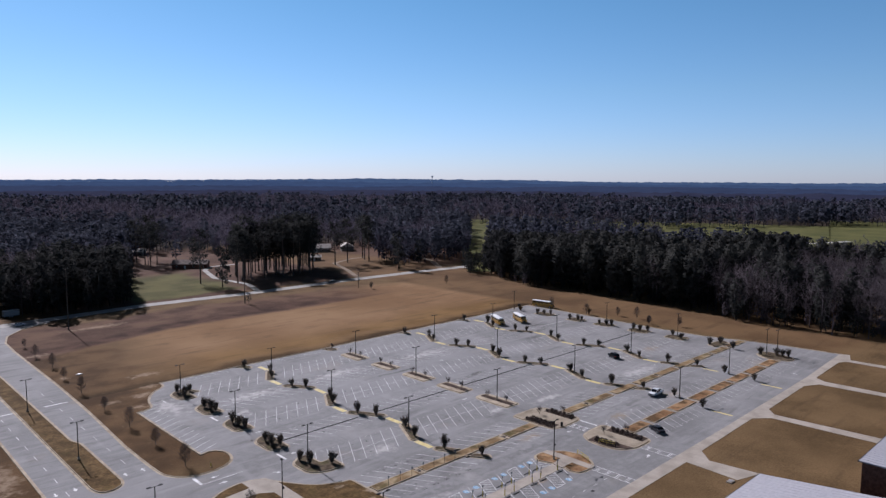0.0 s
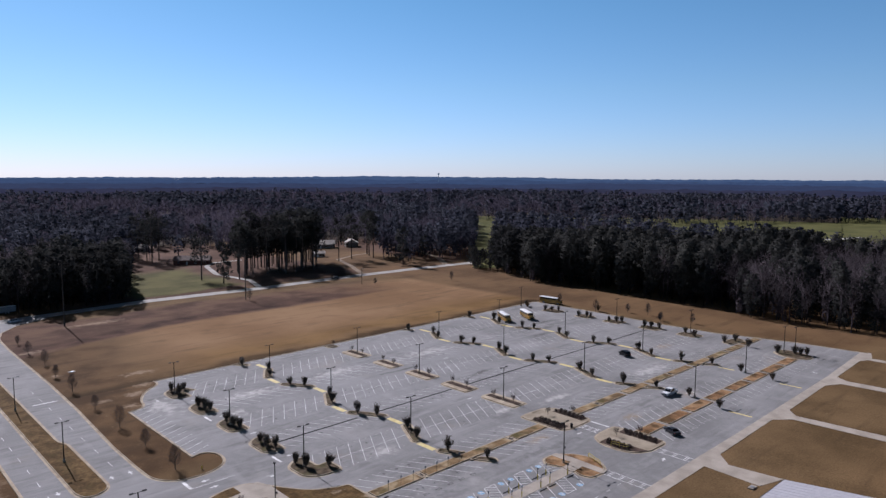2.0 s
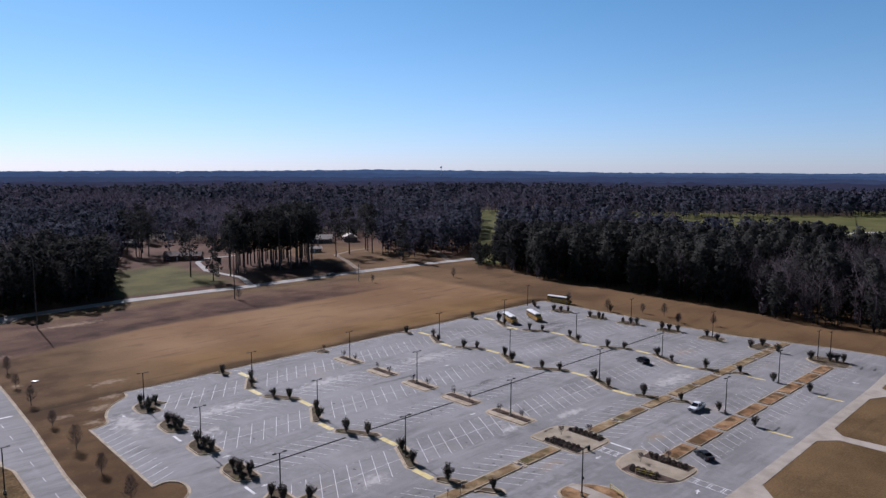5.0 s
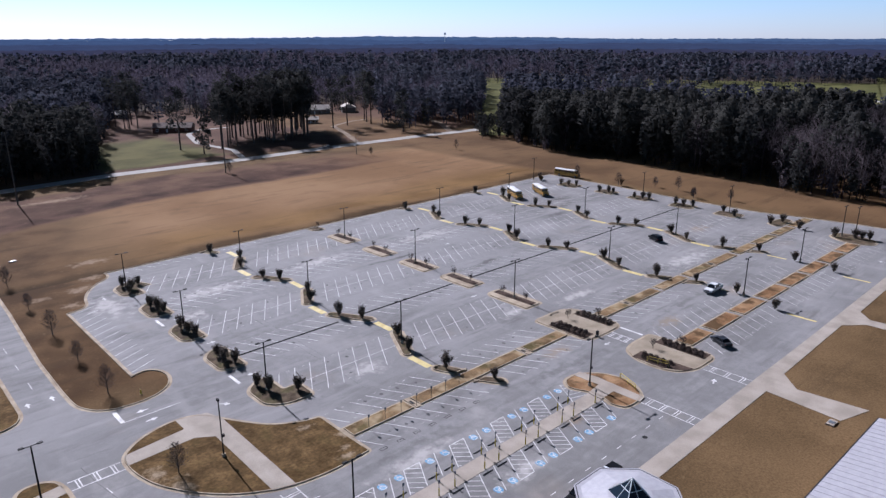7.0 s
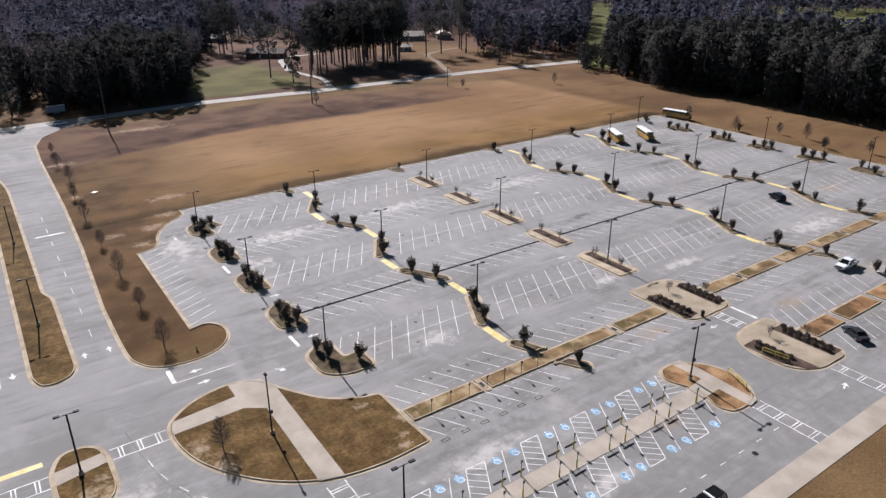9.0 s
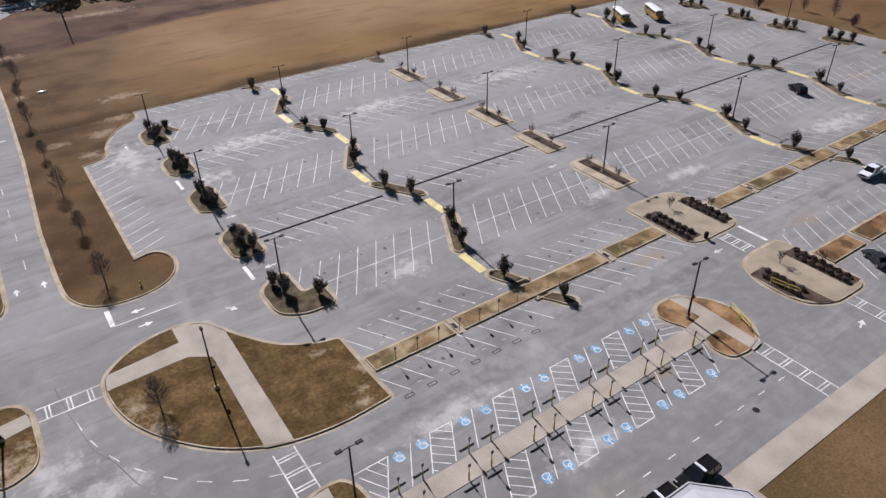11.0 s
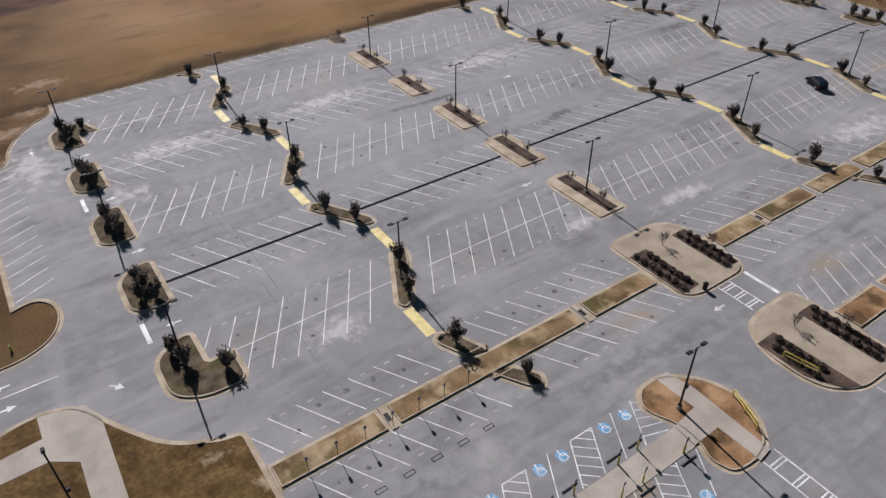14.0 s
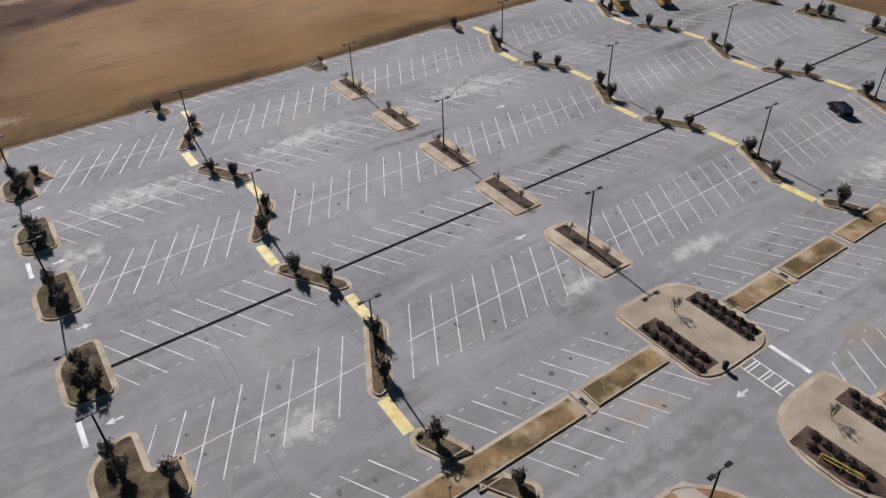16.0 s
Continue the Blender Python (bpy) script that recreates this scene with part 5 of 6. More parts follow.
# low clipped shrubs of the plaza beds
def low_shrub(x, y, seed):
    r = random.Random(seed)
    ob = thing("low_shrub", x, y, "low mounded shrub with purplish winter leaves", "shrub", "bed shrubs", z=0.17)
    part("crown", Shape().tufts(r, (0, 0, 0.27), (0.46, 0.46, 0.36), 300, 0.07, 0.55), HEDGE, ob)
    s = Shape()
    for k in range(5):
        a = k * 1.26
        s.tube([(0, 0, 0), (0.3 * math.cos(a), 0.3 * math.sin(a), 0.5)], [0.02, 0.008], 4)
    part("stem", s, BARK, ob)
    return ob


lows = [low_shrub(42.7, -2.6, 5), low_shrub(44.2, -1.8, 6)]
for bx, cols, y0, y1 in ((42.7, 2, -2.6, 5.2), (51.0, 2, -2.6, 5.2), (42.8, 2, -20.8, -14.6), (50.9, 2, -22.8, -14.2)):
    for c in range(cols):
        y, j = y0 + 0.65 * (c % 2), 0
        while y <= y1:
            x = bx + c * (1.5 if bx < 48 else 1.25) + rng.uniform(-0.12, 0.12)
            if not (abs(x - 42.7) < 0.2 and abs(y + 2.6) < 0.3):
                copy_thing(lows[j % 2], Matrix.Translation((x, y + rng.uniform(-0.15, 0.15), gz(x, y) + 0.17)) @ Matrix.Rotation(rng.uniform(0, 6.28), 4, "Z") @ Matrix.Diagonal((*[rng.uniform(0.85, 1.15)] * 3, 1)))
            y += 1.28
            j += 1


# ---- bare trees ----
def branch(s, rng, p, d, length, r, depth, n=5, spread=0.55, twig=0.006):
    """Limbs that fork and thin out."""
    q = p + d * length * 0.5 + Vector((rng.uniform(-1, 1), rng.uniform(-1, 1), rng.uniform(0, 0.6))) * length * 0.06
    e = q + (d + Vector((rng.uniform(-1, 1), rng.uniform(-1, 1), rng.uniform(0, 0.8))) * 0.16).normalized() * length * 0.5
    s.tube([p, q, e], [r, r * 0.8, r * 0.6], n, cap=False)
    if depth:
        for _ in range(3):
            w = (d + Vector((rng.uniform(-1, 1), rng.uniform(-1, 1), rng.uniform(-0.1, 0.9))) * spread).normalized()
            branch(s, rng, e if rng.random() < 0.6 else q, w, length * rng.uniform(0.55, 0.8), max(r * 0.5, twig), depth - 1, 3, spread, twig)


def bare_tree(x, y, seed, height, label, name="bare_tree", group="", stems=1, z=0.1, depth=4):
    r = random.Random(seed)
    ob = thing(name, x, y, label, "tree", group, z=z)
    trunk, crown = Shape(), Shape()
    for k in range(stems):
        a = k * 6.28 / stems
        d = Vector((0.28 * math.cos(a), 0.28 * math.sin(a), 1)).normalized() if stems > 1 else Vector((0.02, 0.01, 1)).normalized()
        top = d * height * (0.35 if stems > 1 else 0.45)
        trunk.tube([(0, 0, -0.1), top * 0.5, top], [0.018 * height * (0.5 if stems > 1 else 1), 0.014 * height * (0.5 if stems > 1 else 1), 0.010 * height * (0.5 if stems > 1 else 1)], 6)
        for j in range(5 if stems == 1 else 3):
            t = top * (0.55 + 0.45 * j / 4)
            w = (d * 1.2 + Vector((r.uniform(-1, 1), r.uniform(-1, 1), r.uniform(0.2, 0.8))) * 0.7).normalized()
            branch(crown, r, t, w, height * 0.22, 0.0065 * height, depth - (0 if stems == 1 else 1), 4, 0.6, 0.013)
        branch(crown, r, top, d, height * 0.26, 0.008 * height, depth - 1, 4, 0.5, 0.009)
    part("trunk", trunk, BARK, ob)
    part("crown", crown, TWIG, ob)
    return ob


def bare_oak(x, y, seed, height):
    """A young oak in winter: one straight leader, many thin ascending side branches full of twigs."""
    r = random.Random(seed)
    ob = thing("bare_oak", x, y, "young bare oak with a straight leader and fine twigs", "tree", "verge oaks", z=-0.03)
    trunk, crown = Shape(), Shape()
    trunk.tube([(0, 0, -0.1), (0.02, 0, height * 0.5), (0, 0.02, height)], [0.02 * height, 0.013 * height, 0.004], 7)
    for k in range(84):
        t = 0.16 + 0.80 * (k + r.random()) / 84
        a = k * 2.4 + r.uniform(-0.4, 0.4)
        d = Vector((math.cos(a), math.sin(a), r.uniform(0.25, 0.9))).normalized()
        reach = height * 0.22 * (1 - t) ** 0.6 * min(t / 0.3, 1) + 0.15
        branch(crown, r, Vector((0, 0, height * t)), d, reach, 0.020, 2, 3, 0.85, 0.012)
    part("trunk", trunk, BARK, ob)
    part("crown", crown, TWIG, ob)
    return ob


MYR = [bare_tree(48.2, 17.2, 21, 2.7, "small bare crape myrtle in the mulch bed", "bare_myrtle", "myrtles", 3), bare_tree(48.2, 24.2, 22, 2.5, "small bare crape myrtle in the mulch bed", "bare_myrtle", "myrtles", 3)]
for y in (34.8, 40.6, 50.8, 56.9, 67.6, 73.2, 84.4, 90.4, 101.6):
    m = Matrix.Translation((48.4, y, gz(48.4, y) + 0.16)) @ Matrix.Rotation(rng.uniform(0, 6.28), 4, "Z")
    copy_thing(MYR[int(y) % 2], m)
for x, y in ((47.5, 5.0), (47.6, -14.8), (52.6, 1.2), (52.4, -18.0)):
    copy_thing(MYR[1], Matrix.Translation((x, y, gz(x, y) + 0.15)) @ Matrix.Rotation(x, 4, "Z"))
ROWT = [bare_oak(-33.0, 39.4, 31, 5.2), bare_oak(-33.0, 56.2, 32, 4.0)]
for k, (x, y) in enumerate(((-33.2, 72.6), (-33.4, 91.0), (-33.5, 111.0), (-33.1, 130.0), (-32.6, 166.4), (-31.9, 185.0), (-31.8, 148.0))):
    copy_thing(ROWT[k % 2], Matrix.Translation((x, y, gz(x, y) - 0.05)) @ Matrix.Rotation(rng.uniform(0, 6.28), 4, "Z") @ Matrix.Diagonal((*[rng.uniform(0.85, 1.1)] * 3, 1)))
bare_oak(-33.3, 9.2, 34, 4.8)
for k, (x, y) in enumerate(((164.8, 71.5), (165.4, 40.7), (180.5, 178.9), (140.2, 197.2), (70, 205), (172, 60), (173, 51), (171, 30), (166, 92))):
    copy_thing(ROWT[k % 2], Matrix.Translation((x, y, gz(x, y) - 0.05)) @ Matrix.Rotation(rng.uniform(0, 6.28), 4, "Z"))


# ---- signs, stops, bollards, barriers ----
def sign_post(x, y, bollard, rz=0.0):
    ob = thing("sign_post", x, y, "thin post with a small parking sign" + (" in a yellow bollard sleeve" if bollard else ""), "sign post", "accessible signs" if bollard else "reserved signs", rz=rz, z=0.1)
    part("post", Shape().tube([(0, 0, -0.1), (0, 0, 2.3)], [0.035, 0.035], 6), POLE, ob)
    part("sign_plate", Shape().box((0, -0.04, 2.1), (0.32, 0.02, 0.48)), SHADED_WHITE, ob, "small white sign plate, greyed as if in shade")
    part("sign_bar", Shape().box((0, -0.053, 2.16), (0.22, 0.006, 0.22)), SHADED_BLUE, ob)
    if bollard:
        part("sleeve", Shape().tube([(0, 0, -0.1), (0, 0, 1.05), (0, 0, 1.12)], [0.09, 0.09, 0.05], 10), YELLOW, ob, "yellow bollard sleeve")
    return ob


SIGN = sign_post(20.1, -16.1, True)


def wheel_stop(x, y):
    ob = thing("wheel_stop", x, y, "low dark rubber wheel stop", "wheel stop", "wheel stops", z=0.0)
    part("bar", Shape().loft([[(s, -0.11, 0), (s, 0.11, 0), (s, 0.06, 0.12), (s, -0.06, 0.12)] for s in (-0.95, 0.95)]), RUBBER, ob)
    part("bolt", Shape().tube([(-0.6, 0, 0.1), (-0.6, 0, 0.13)], [0.03, 0.03], 6), STEEL, ob)
    part("bolt", Shape().tube([(0.6, 0, 0.1), (0.6, 0, 0.13)], [0.03, 0.03], 6), STEEL, ob)
    return ob


STOP = wheel_stop(20.4, -15.5)
ob = thing("litter_bin", 44.75, -4.25, "dark round litter bin at the plaza corner", "litter bin", z=0.145)
part("drum", Shape().tube([(0, 0, 0), (0, 0, 0.85)], [0.28, 0.32], 14), POLE, ob)
part("lid", Shape().tube([(0, 0, 0.85), (0, 0, 0.95), (0, 0, 1.12)], [0.35, 0.33, 0.12], 14), POLE, ob)
for k, x in enumerate(N_LINES + [N_LINES[-1] - 2.8]):
    if k % 3 != 2 and k > 0:
        xc = x - 2.65 - 1.4
        copy_thing(SIGN, Matrix.Translation((xc + 0.2, -16.25, gz(xc, -16.3) + 0.1)))
        copy_thing(STOP, Matrix.Translation((xc + 0.4, -15.5, gz(xc, -15.5))))
for k, x in enumerate([24.9] + [v + 2.6 for v in S_LINES] + [-14.4, -14.5]):
    if k % 3 != 2:
        xc = x - 1.4
        copy_thing(SIGN, Matrix.Translation((xc, -19.0, gz(xc, -19.0) + 0.1)))
        copy_thing(STOP, Matrix.Translation((xc - 0.3, -19.9, gz(xc, -19.9))))
RSV = sign_post(-7.6, 0.15, False)
for k in range(1, 7):
    x = -7.6 + PITCH * k
    copy_thing(RSV, Matrix.Translation((x, 0.15, gz(x, 0.15) + 0.1)))


def pipe_barrier(x0, y0, x1, y1):
    ob = thing("pipe_barrier", (x0 + x1) / 2, (y0 + y1) / 2, "yellow painted pipe barrier rail", "barrier", "pipe barriers", z=0.13, rz=math.atan2(y1 - y0, x1 - x0))
    h = math.hypot(x1 - x0, y1 - y0) / 2
    part("rail", Shape().tube([(-h, 0, 0.0), (-h, 0, 0.95), (-h + 0.15, 0, 1.05), (h - 0.15, 0, 1.05), (h, 0, 0.95), (h, 0, 0.0)], [0.06] * 6, 8), YELLOW, ob)
    part("rail", Shape().tube([(-h, 0, 0.55), (h, 0, 0.55)], [0.05, 0.05], 8), YELLOW, ob)
    part("post", Shape().tube([(0, 0, 0), (0, 0, 1.05)], [0.055, 0.055], 8), YELLOW, ob)


pipe_barrier(33.2, -17.2, 31.5, -21.3)
pipe_barrier(42.2, -16.9, 43.0, -20.7)


def hydrant(x, y):
    ob = thing("fire_hydrant", x, y, "yellow fire hydrant on the brown verge", "fire hydrant")
    part("barrel", Shape().tube([(0, 0, 0), (0, 0, 0.05), (0, 0, 0.06), (0, 0, 0.6), (0, 0, 0.75), (0, 0, 0.82)], [0.17, 0.17, 0.12, 0.12, 0.10, 0.03], 12), YELLOW, ob)
    part("nozzle", Shape().tube([(-0.2, 0, 0.48), (0.2, 0, 0.48)], [0.06, 0.06], 8), YELLOW, ob)
    part("cap", Shape().tube([(0, 0, 0.74), (0, 0, 0.86)], [0.12, 0.05], 8), PAINT_Y, ob)


hydrant(-29.0, 35.4)
for x, y in ((-28.0, 132.4), (44.3, -47.3)):
    ob = thing("utility_cover", x, y, "pale concrete utility cover in the grass", "utility cover")
    part("slab", Shape().box((0, 0, 0.08), (1.9, 1.1, 0.25)), CONCRETE, ob)
    part("lid", Shape().box((0, 0, 0.22), (0.8, 0.8, 0.04)), STEEL, ob)


# ---- utility poles ----
def utility_pole(x, y, h):
    ob = thing("utility_pole", x, y, "weathered wooden utility pole with a cross arm", "utility pole", "utility poles")
    part("pole", Shape().tube([(0, 0, -0.3), (0, 0, h)], [0.12 + 0.006 * h, 0.13], 8), BARK, ob)
    part("cross_arm", Shape().box((0, 0, h - 0.5), (2.3, 0.11, 0.13)), BARK, ob)
    for s in (-1.0, 0, 1.0):
        part("insulator", Shape().tube([(s, 0, h - 0.43), (s, 0, h - 0.2)], [0.05, 0.03], 6), STEEL, ob)


for x, y, h in ((-11.0, 206.5, 26), (69.0, 207, 25), (137.1, 205, 9), (236, 196, 12)):
    utility_pole(x, y, h)


# ---- vehicles, built along +x (front) ----
def paint_job(name, c):
    m = plain(name, c, 0.25 if c[0] > 0.1 else 0.4, 0.0, 0.5 if c[0] > 0.1 else 0.15)
    return m


def wheel(parent, x, y, r=0.36, w=0.24):
    t = part("wheel", Shape().tube([(x, y - w / 2, r), (x, y - w * 0.4, r), (x, y + w * 0.4, r), (x, y + w / 2, r)], [r * 0.86, r, r, r * 0.86], 16), RUBBER, parent, "black tyre")
    part("rim", Shape().tube([(x, y - w / 2 - 0.012, r), (x, y + w / 2 + 0.012, r)], [r * 0.58, r * 0.58], 12), STEEL, t)


def body_loft(length, width, profile, inset_top=0.06):
    """A car body from a side profile of (x, z low, z high): bulging sides, drawn-in shoulders."""
    secs = []
    for x, lo, hi in profile:
        w = width / 2 * (0.93 if abs(x) > length * 0.46 else 1.0)
        m = lo + (hi - lo) * 0.55
        secs.append([(x, -w * 0.93, lo), (x, -w, m), (x, -w * (1 - inset_top), hi - 0.03), (x, -w * 0.8, hi), (x, w * 0.8, hi), (x, w * (1 - inset_top), hi - 0.03), (x, w, m), (x, w * 0.93, lo)])
    return Shape().loft(secs)


def cabin(width, x0, x1, x2, x3, z0, z1):
    """Greenhouse: base from x0 to x3, roof from x1 to x2."""
    w, v = width / 2 * 0.92, width / 2 * 0.76
    b = [(x0, -w, z0), (x3, -w, z0), (x3, w, z0), (x0, w, z0)]
    t = [(x1, -v, z1), (x2, -v, z1), (x2, v, z1), (x1, v, z1)]
    return Shape().add(b + t, [(0, 1, 5, 4), (1, 2, 6, 5), (2, 3, 7, 6), (3, 0, 4, 7), (4, 5, 6, 7)])


def roof_panel(width, x1, x2, z, th=0.04):
    v = width / 2 * 0.77
    return Shape().prism(rounded([(x1, -v), (x2, -v), (x2, v), (x1, v)], 0.14), z, z + th)


def pillars(width, x0, x1, x2, x3, z0, z1, ob, m, mid=None):
    w, v = width / 2 * 0.925, width / 2 * 0.765
    for s in (-1, 1):
        part("pillar", Shape().tube([(x0, s * w, z0), (x1, s * v, z1)], [0.05, 0.045], 5), m, ob)
        part("pillar", Shape().tube([(x3, s * w, z0), (x2, s * v, z1)], [0.05, 0.045], 5), m, ob)
        for q in mid or ():
            part("pillar", Shape().tube([(q, s * w, z0), (q, s * v, z1)], [0.045, 0.04], 5), m, ob)


def lights(ob, length, width, z, wl=0.36):
    for s in (-1, 1):
        part("headlight", Shape().box((length / 2 - 0.08, s * width * 0.36, z), (0.14, wl, 0.15)), LAMPGLASS, ob, "clear headlight")
        part("tail_light", Shape().box((-length / 2 + 0.05, s * width * 0.40, z + 0.1), (0.1, 0.2, 0.26)), TAIL, ob, "red tail light")


TAIL = plain("tail_red", (0.35, 0.02, 0.02), 0.3)


def pickup(x, y, rz):
    m = paint_job("truck_white", (0.80, 0.81, 0.82))
    ob = thing("pickup_truck", x, y, "white four-door pickup truck with an open bed", "pickup truck", rz=rz)
    part("body", body_loft(5.8, 1.98, [(-2.9, 0.6, 0.95), (-2.86, 0.5, 1.12), (-0.6, 0.45, 1.14), (1.2, 0.45, 1.14), (1.5, 0.45, 1.16), (2.6, 0.48, 1.05), (2.88, 0.5, 0.9)]), m, ob)
    part("bed", Shape().box((-1.85, 0, 1.15), (1.75, 1.5, 0.03)), RUBBER, ob, "black open load bed")
    for s in (-1, 1):
        part("bed_wall", Shape().box((-1.85, s * 0.86, 1.2), (1.95, 0.14, 0.22)), m, ob)
        part("mirror", Shape().box((0.95, s * 1.08, 1.28), (0.14, 0.22, 0.2)), POLE, ob)
    part("tailgate", Shape().box((-2.83, 0, 1.18), (0.08, 1.7, 0.24)), m, ob)
    part("cabin_glass", cabin(1.98, -0.95, -0.75, 0.65, 1.35, 1.13, 1.86), GLASS, ob, "dark tinted windows")
    part("roof", roof_panel(1.98, -0.8, 0.68, 1.86), m, ob)
    pillars(1.98, -0.95, -0.75, 0.65, 1.35, 1.13, 1.86, ob, m, (-0.05,))
    part("bumper", Shape().box((2.9, 0, 0.62), (0.16, 1.8, 0.24)), STEEL, ob)
    part("bumper", Shape().box((-2.92, 0, 0.6), (0.14, 1.8, 0.2)), STEEL, ob)
    part("grille", Shape().box((2.86, 0, 0.88), (0.06, 1.1, 0.26)), POLE, ob)
    for a in (-1.75, 1.85):
        for s in (-1, 1):
            wheel(ob, a, s * 0.86, 0.39, 0.27)
    lights(ob, 5.8, 1.98, 0.92)


def saloon(x, y, rz, colour, label, length=4.75, width=1.84, name="saloon_car"):
    m = paint_job("paint_" + name, colour)
    ob = thing(name, x, y, label, "car", rz=rz)
    h = length / 2
    part("body", body_loft(length, width, [(-h, 0.5, 0.8), (-h + 0.06, 0.36, 0.98), (-h + 0.9, 0.3, 1.02), (0.8, 0.3, 0.98), (1.1, 0.3, 0.94), (h - 0.3, 0.33, 0.78), (h, 0.4, 0.66)]), m, ob)
    part("cabin_glass", cabin(width, -1.75, -1.0, 0.35, 1.15, 0.97, 1.42), GLASS, ob, "dark tinted windows")
    part("roof", roof_panel(width, -1.05, 0.38, 1.42), m, ob)
    pillars(width, -1.75, -1.0, 0.35, 1.15, 0.97, 1.42, ob, m, (-0.35,))
    for a in (-length * 0.29, length * 0.29):
        for s in (-1, 1):
            wheel(ob, a, s * width * 0.43, 0.33, 0.22)
    for s in (-1, 1):
        part("mirror", Shape().box((0.85, s * width * 0.53, 1.0), (0.12, 0.18, 0.13)), m, ob)
    lights(ob, length, width, 0.66)


def suv(x, y, rz, colour, label, bar=False, name="suv"):
    m = paint_job("paint_" + name, colour)
    ob = thing(name, x, y, label, "car", rz=rz)
    part("body", body_loft(5.05, 2.0, [(-2.52, 0.5, 1.0), (-2.46, 0.42, 1.16), (0.9, 0.38, 1.18), (1.2, 0.38, 1.16), (2.3, 0.42, 1.02), (2.52, 0.5, 0.86)]), m, ob)
    part("cabin_glass", cabin(2.0, -2.4, -2.1, 0.45, 1.25, 1.16, 1.78), GLASS, ob, "dark tinted windows")
    part("roof", roof_panel(2.0, -2.12, 0.48, 1.78), m, ob)
    pillars(2.0, -2.4, -2.1, 0.45, 1.25, 1.16, 1.78, ob, m, (-1.3, -0.3))
    for a in (-1.5, 1.55):
        for s in (-1, 1):
            wheel(ob, a, s * 0.86, 0.39, 0.26)
    for s in (-1, 1):
        part("mirror", Shape().box((0.9, s * 1.08, 1.22), (0.13, 0.2, 0.16)), m, ob)
        part("roof_rail", Shape().tube([(-1.9, s * 0.68, 1.86), (0.3, s * 0.68, 1.86)], [0.025, 0.025], 5), POLE, ob)
    if bar:
        part("light_bar", Shape().box((-0.1, 0, 1.92), (0.3, 1.35, 0.14)), SIGNWHITE, ob, "white roof light bar")
    lights(ob, 5.05, 2.0, 0.9)


BUS_Y = plain("bus_yellow", (0.62, 0.33, 0.04), 0.4)


def bus(x, y, rz):
    ob = thing("school_bus", x, y, "yellow bus with a white roof, parked", "bus", "parked buses", rz=rz)
    L, W = 10.8, 2.45
    part("body", body_loft(L, W, [(-5.4, 0.6, 1.9), (-5.35, 0.5, 2.0), (3.9, 0.5, 2.0), (3.95, 0.5, 1.7), (5.3, 0.55, 1.55), (5.4, 0.65, 1.4)], 0.0), BUS_Y, ob)
    part("cabin", Shape().loft([[(a, -1.2, 1.95), (a, -1.2, 2.74), (a, 1.2, 2.74), (a, 1.2, 1.95)] for a in (-5.36, 3.95)]), BUS_Y, ob)
    part("roof", Shape().loft([[(a, -1.21, 2.72), (a, -1.08, 2.90), (a, -0.6, 3.02), (a, 0.6, 3.02), (a, 1.08, 2.90), (a, 1.21, 2.72)] for a in (-5.38, 4.0)]), WHITEPAINT, ob, "white rounded roof")
    for s in (-1, 1):
        for k in range(10):
            part("window", Shape().box((-4.7 + k * 0.88, s * 1.21, 2.30), (0.80, 0.03, 0.66)), GLASS, ob)
        for z in (1.05, 1.45, 1.8):
            part("rub_rail", Shape().box((-0.7, s * 1.235, z), (9.2, 0.03, 0.06)), RUBBER, ob)
        part("mirror", Shape().box((4.9, s * 1.3, 1.9), (0.12, 0.2, 0.35)), RUBBER, ob)
    part("windscreen", Shape().box((3.97, 0, 2.25), (0.05, 2.1, 0.62)), GLASS, ob)
    part("rear_window", Shape().box((-5.38, 0, 2.25), (0.05, 1.7, 0.55)), GLASS, ob)
    part("rear_door", Shape().box((-5.42, 0, 1.3), (0.04, 0.9, 1.1)), BUS_Y, ob)
    part("grille", Shape().box((5.39, 0, 1.05), (0.06, 1.2, 0.5)), RUBBER, ob)
    part("bumper", Shape().box((5.45, 0, 0.62), (0.16, 2.4, 0.24)), RUBBER, ob)
    part("bumper", Shape().box((-5.46, 0, 0.62), (0.14, 2.4, 0.24)), RUBBER, ob)
    for a in (-3.2, 4.2):
        for s in (-1, 1):
            wheel(ob, a, s * 1.08, 0.5, 0.28)
    for s in (-1, 1):
        part("headlight", Shape().box((5.38, s * 0.85, 1.05), (0.08, 0.26, 0.2)), LAMPGLASS, ob)
        part("tail_light", Shape().box((-5.4, s * 0.95, 1.6), (0.05, 0.26, 0.2)), TAIL, ob)


pickup(84.0, -8.1, math.pi)
suv(110.3, 22.6, radians(61), (0.005, 0.005, 0.006), "black estate car parked alone in a bay", name="estate_car")
saloon(58.9, -22.5, radians(62), (0.03, 0.031, 0.035), "dark grey saloon parked in a bay")
suv(7.75, -32.15, math.pi, (0.008, 0.008, 0.009), "black patrol car with a white roof light bar at the kerb", True, "patrol_car")
suv(2.0, -32.1, math.pi, (0.008, 0.008, 0.009), "black patrol car with a white roof light bar at the kerb", True, "patrol_car")
bus(122.8, 87.2, radians(-119))
bus(132.9, 83.6, radians(-119))
bus(165.5, 96.6, radians(-82))

# ---- buildings beside the walk ----
def octagon(cx, cy, r):
    return [(cx + r * math.cos(radians(22.5 + 45 * k)), cy + r * math.sin(radians(22.5 + 45 * k))) for k in range(8)]


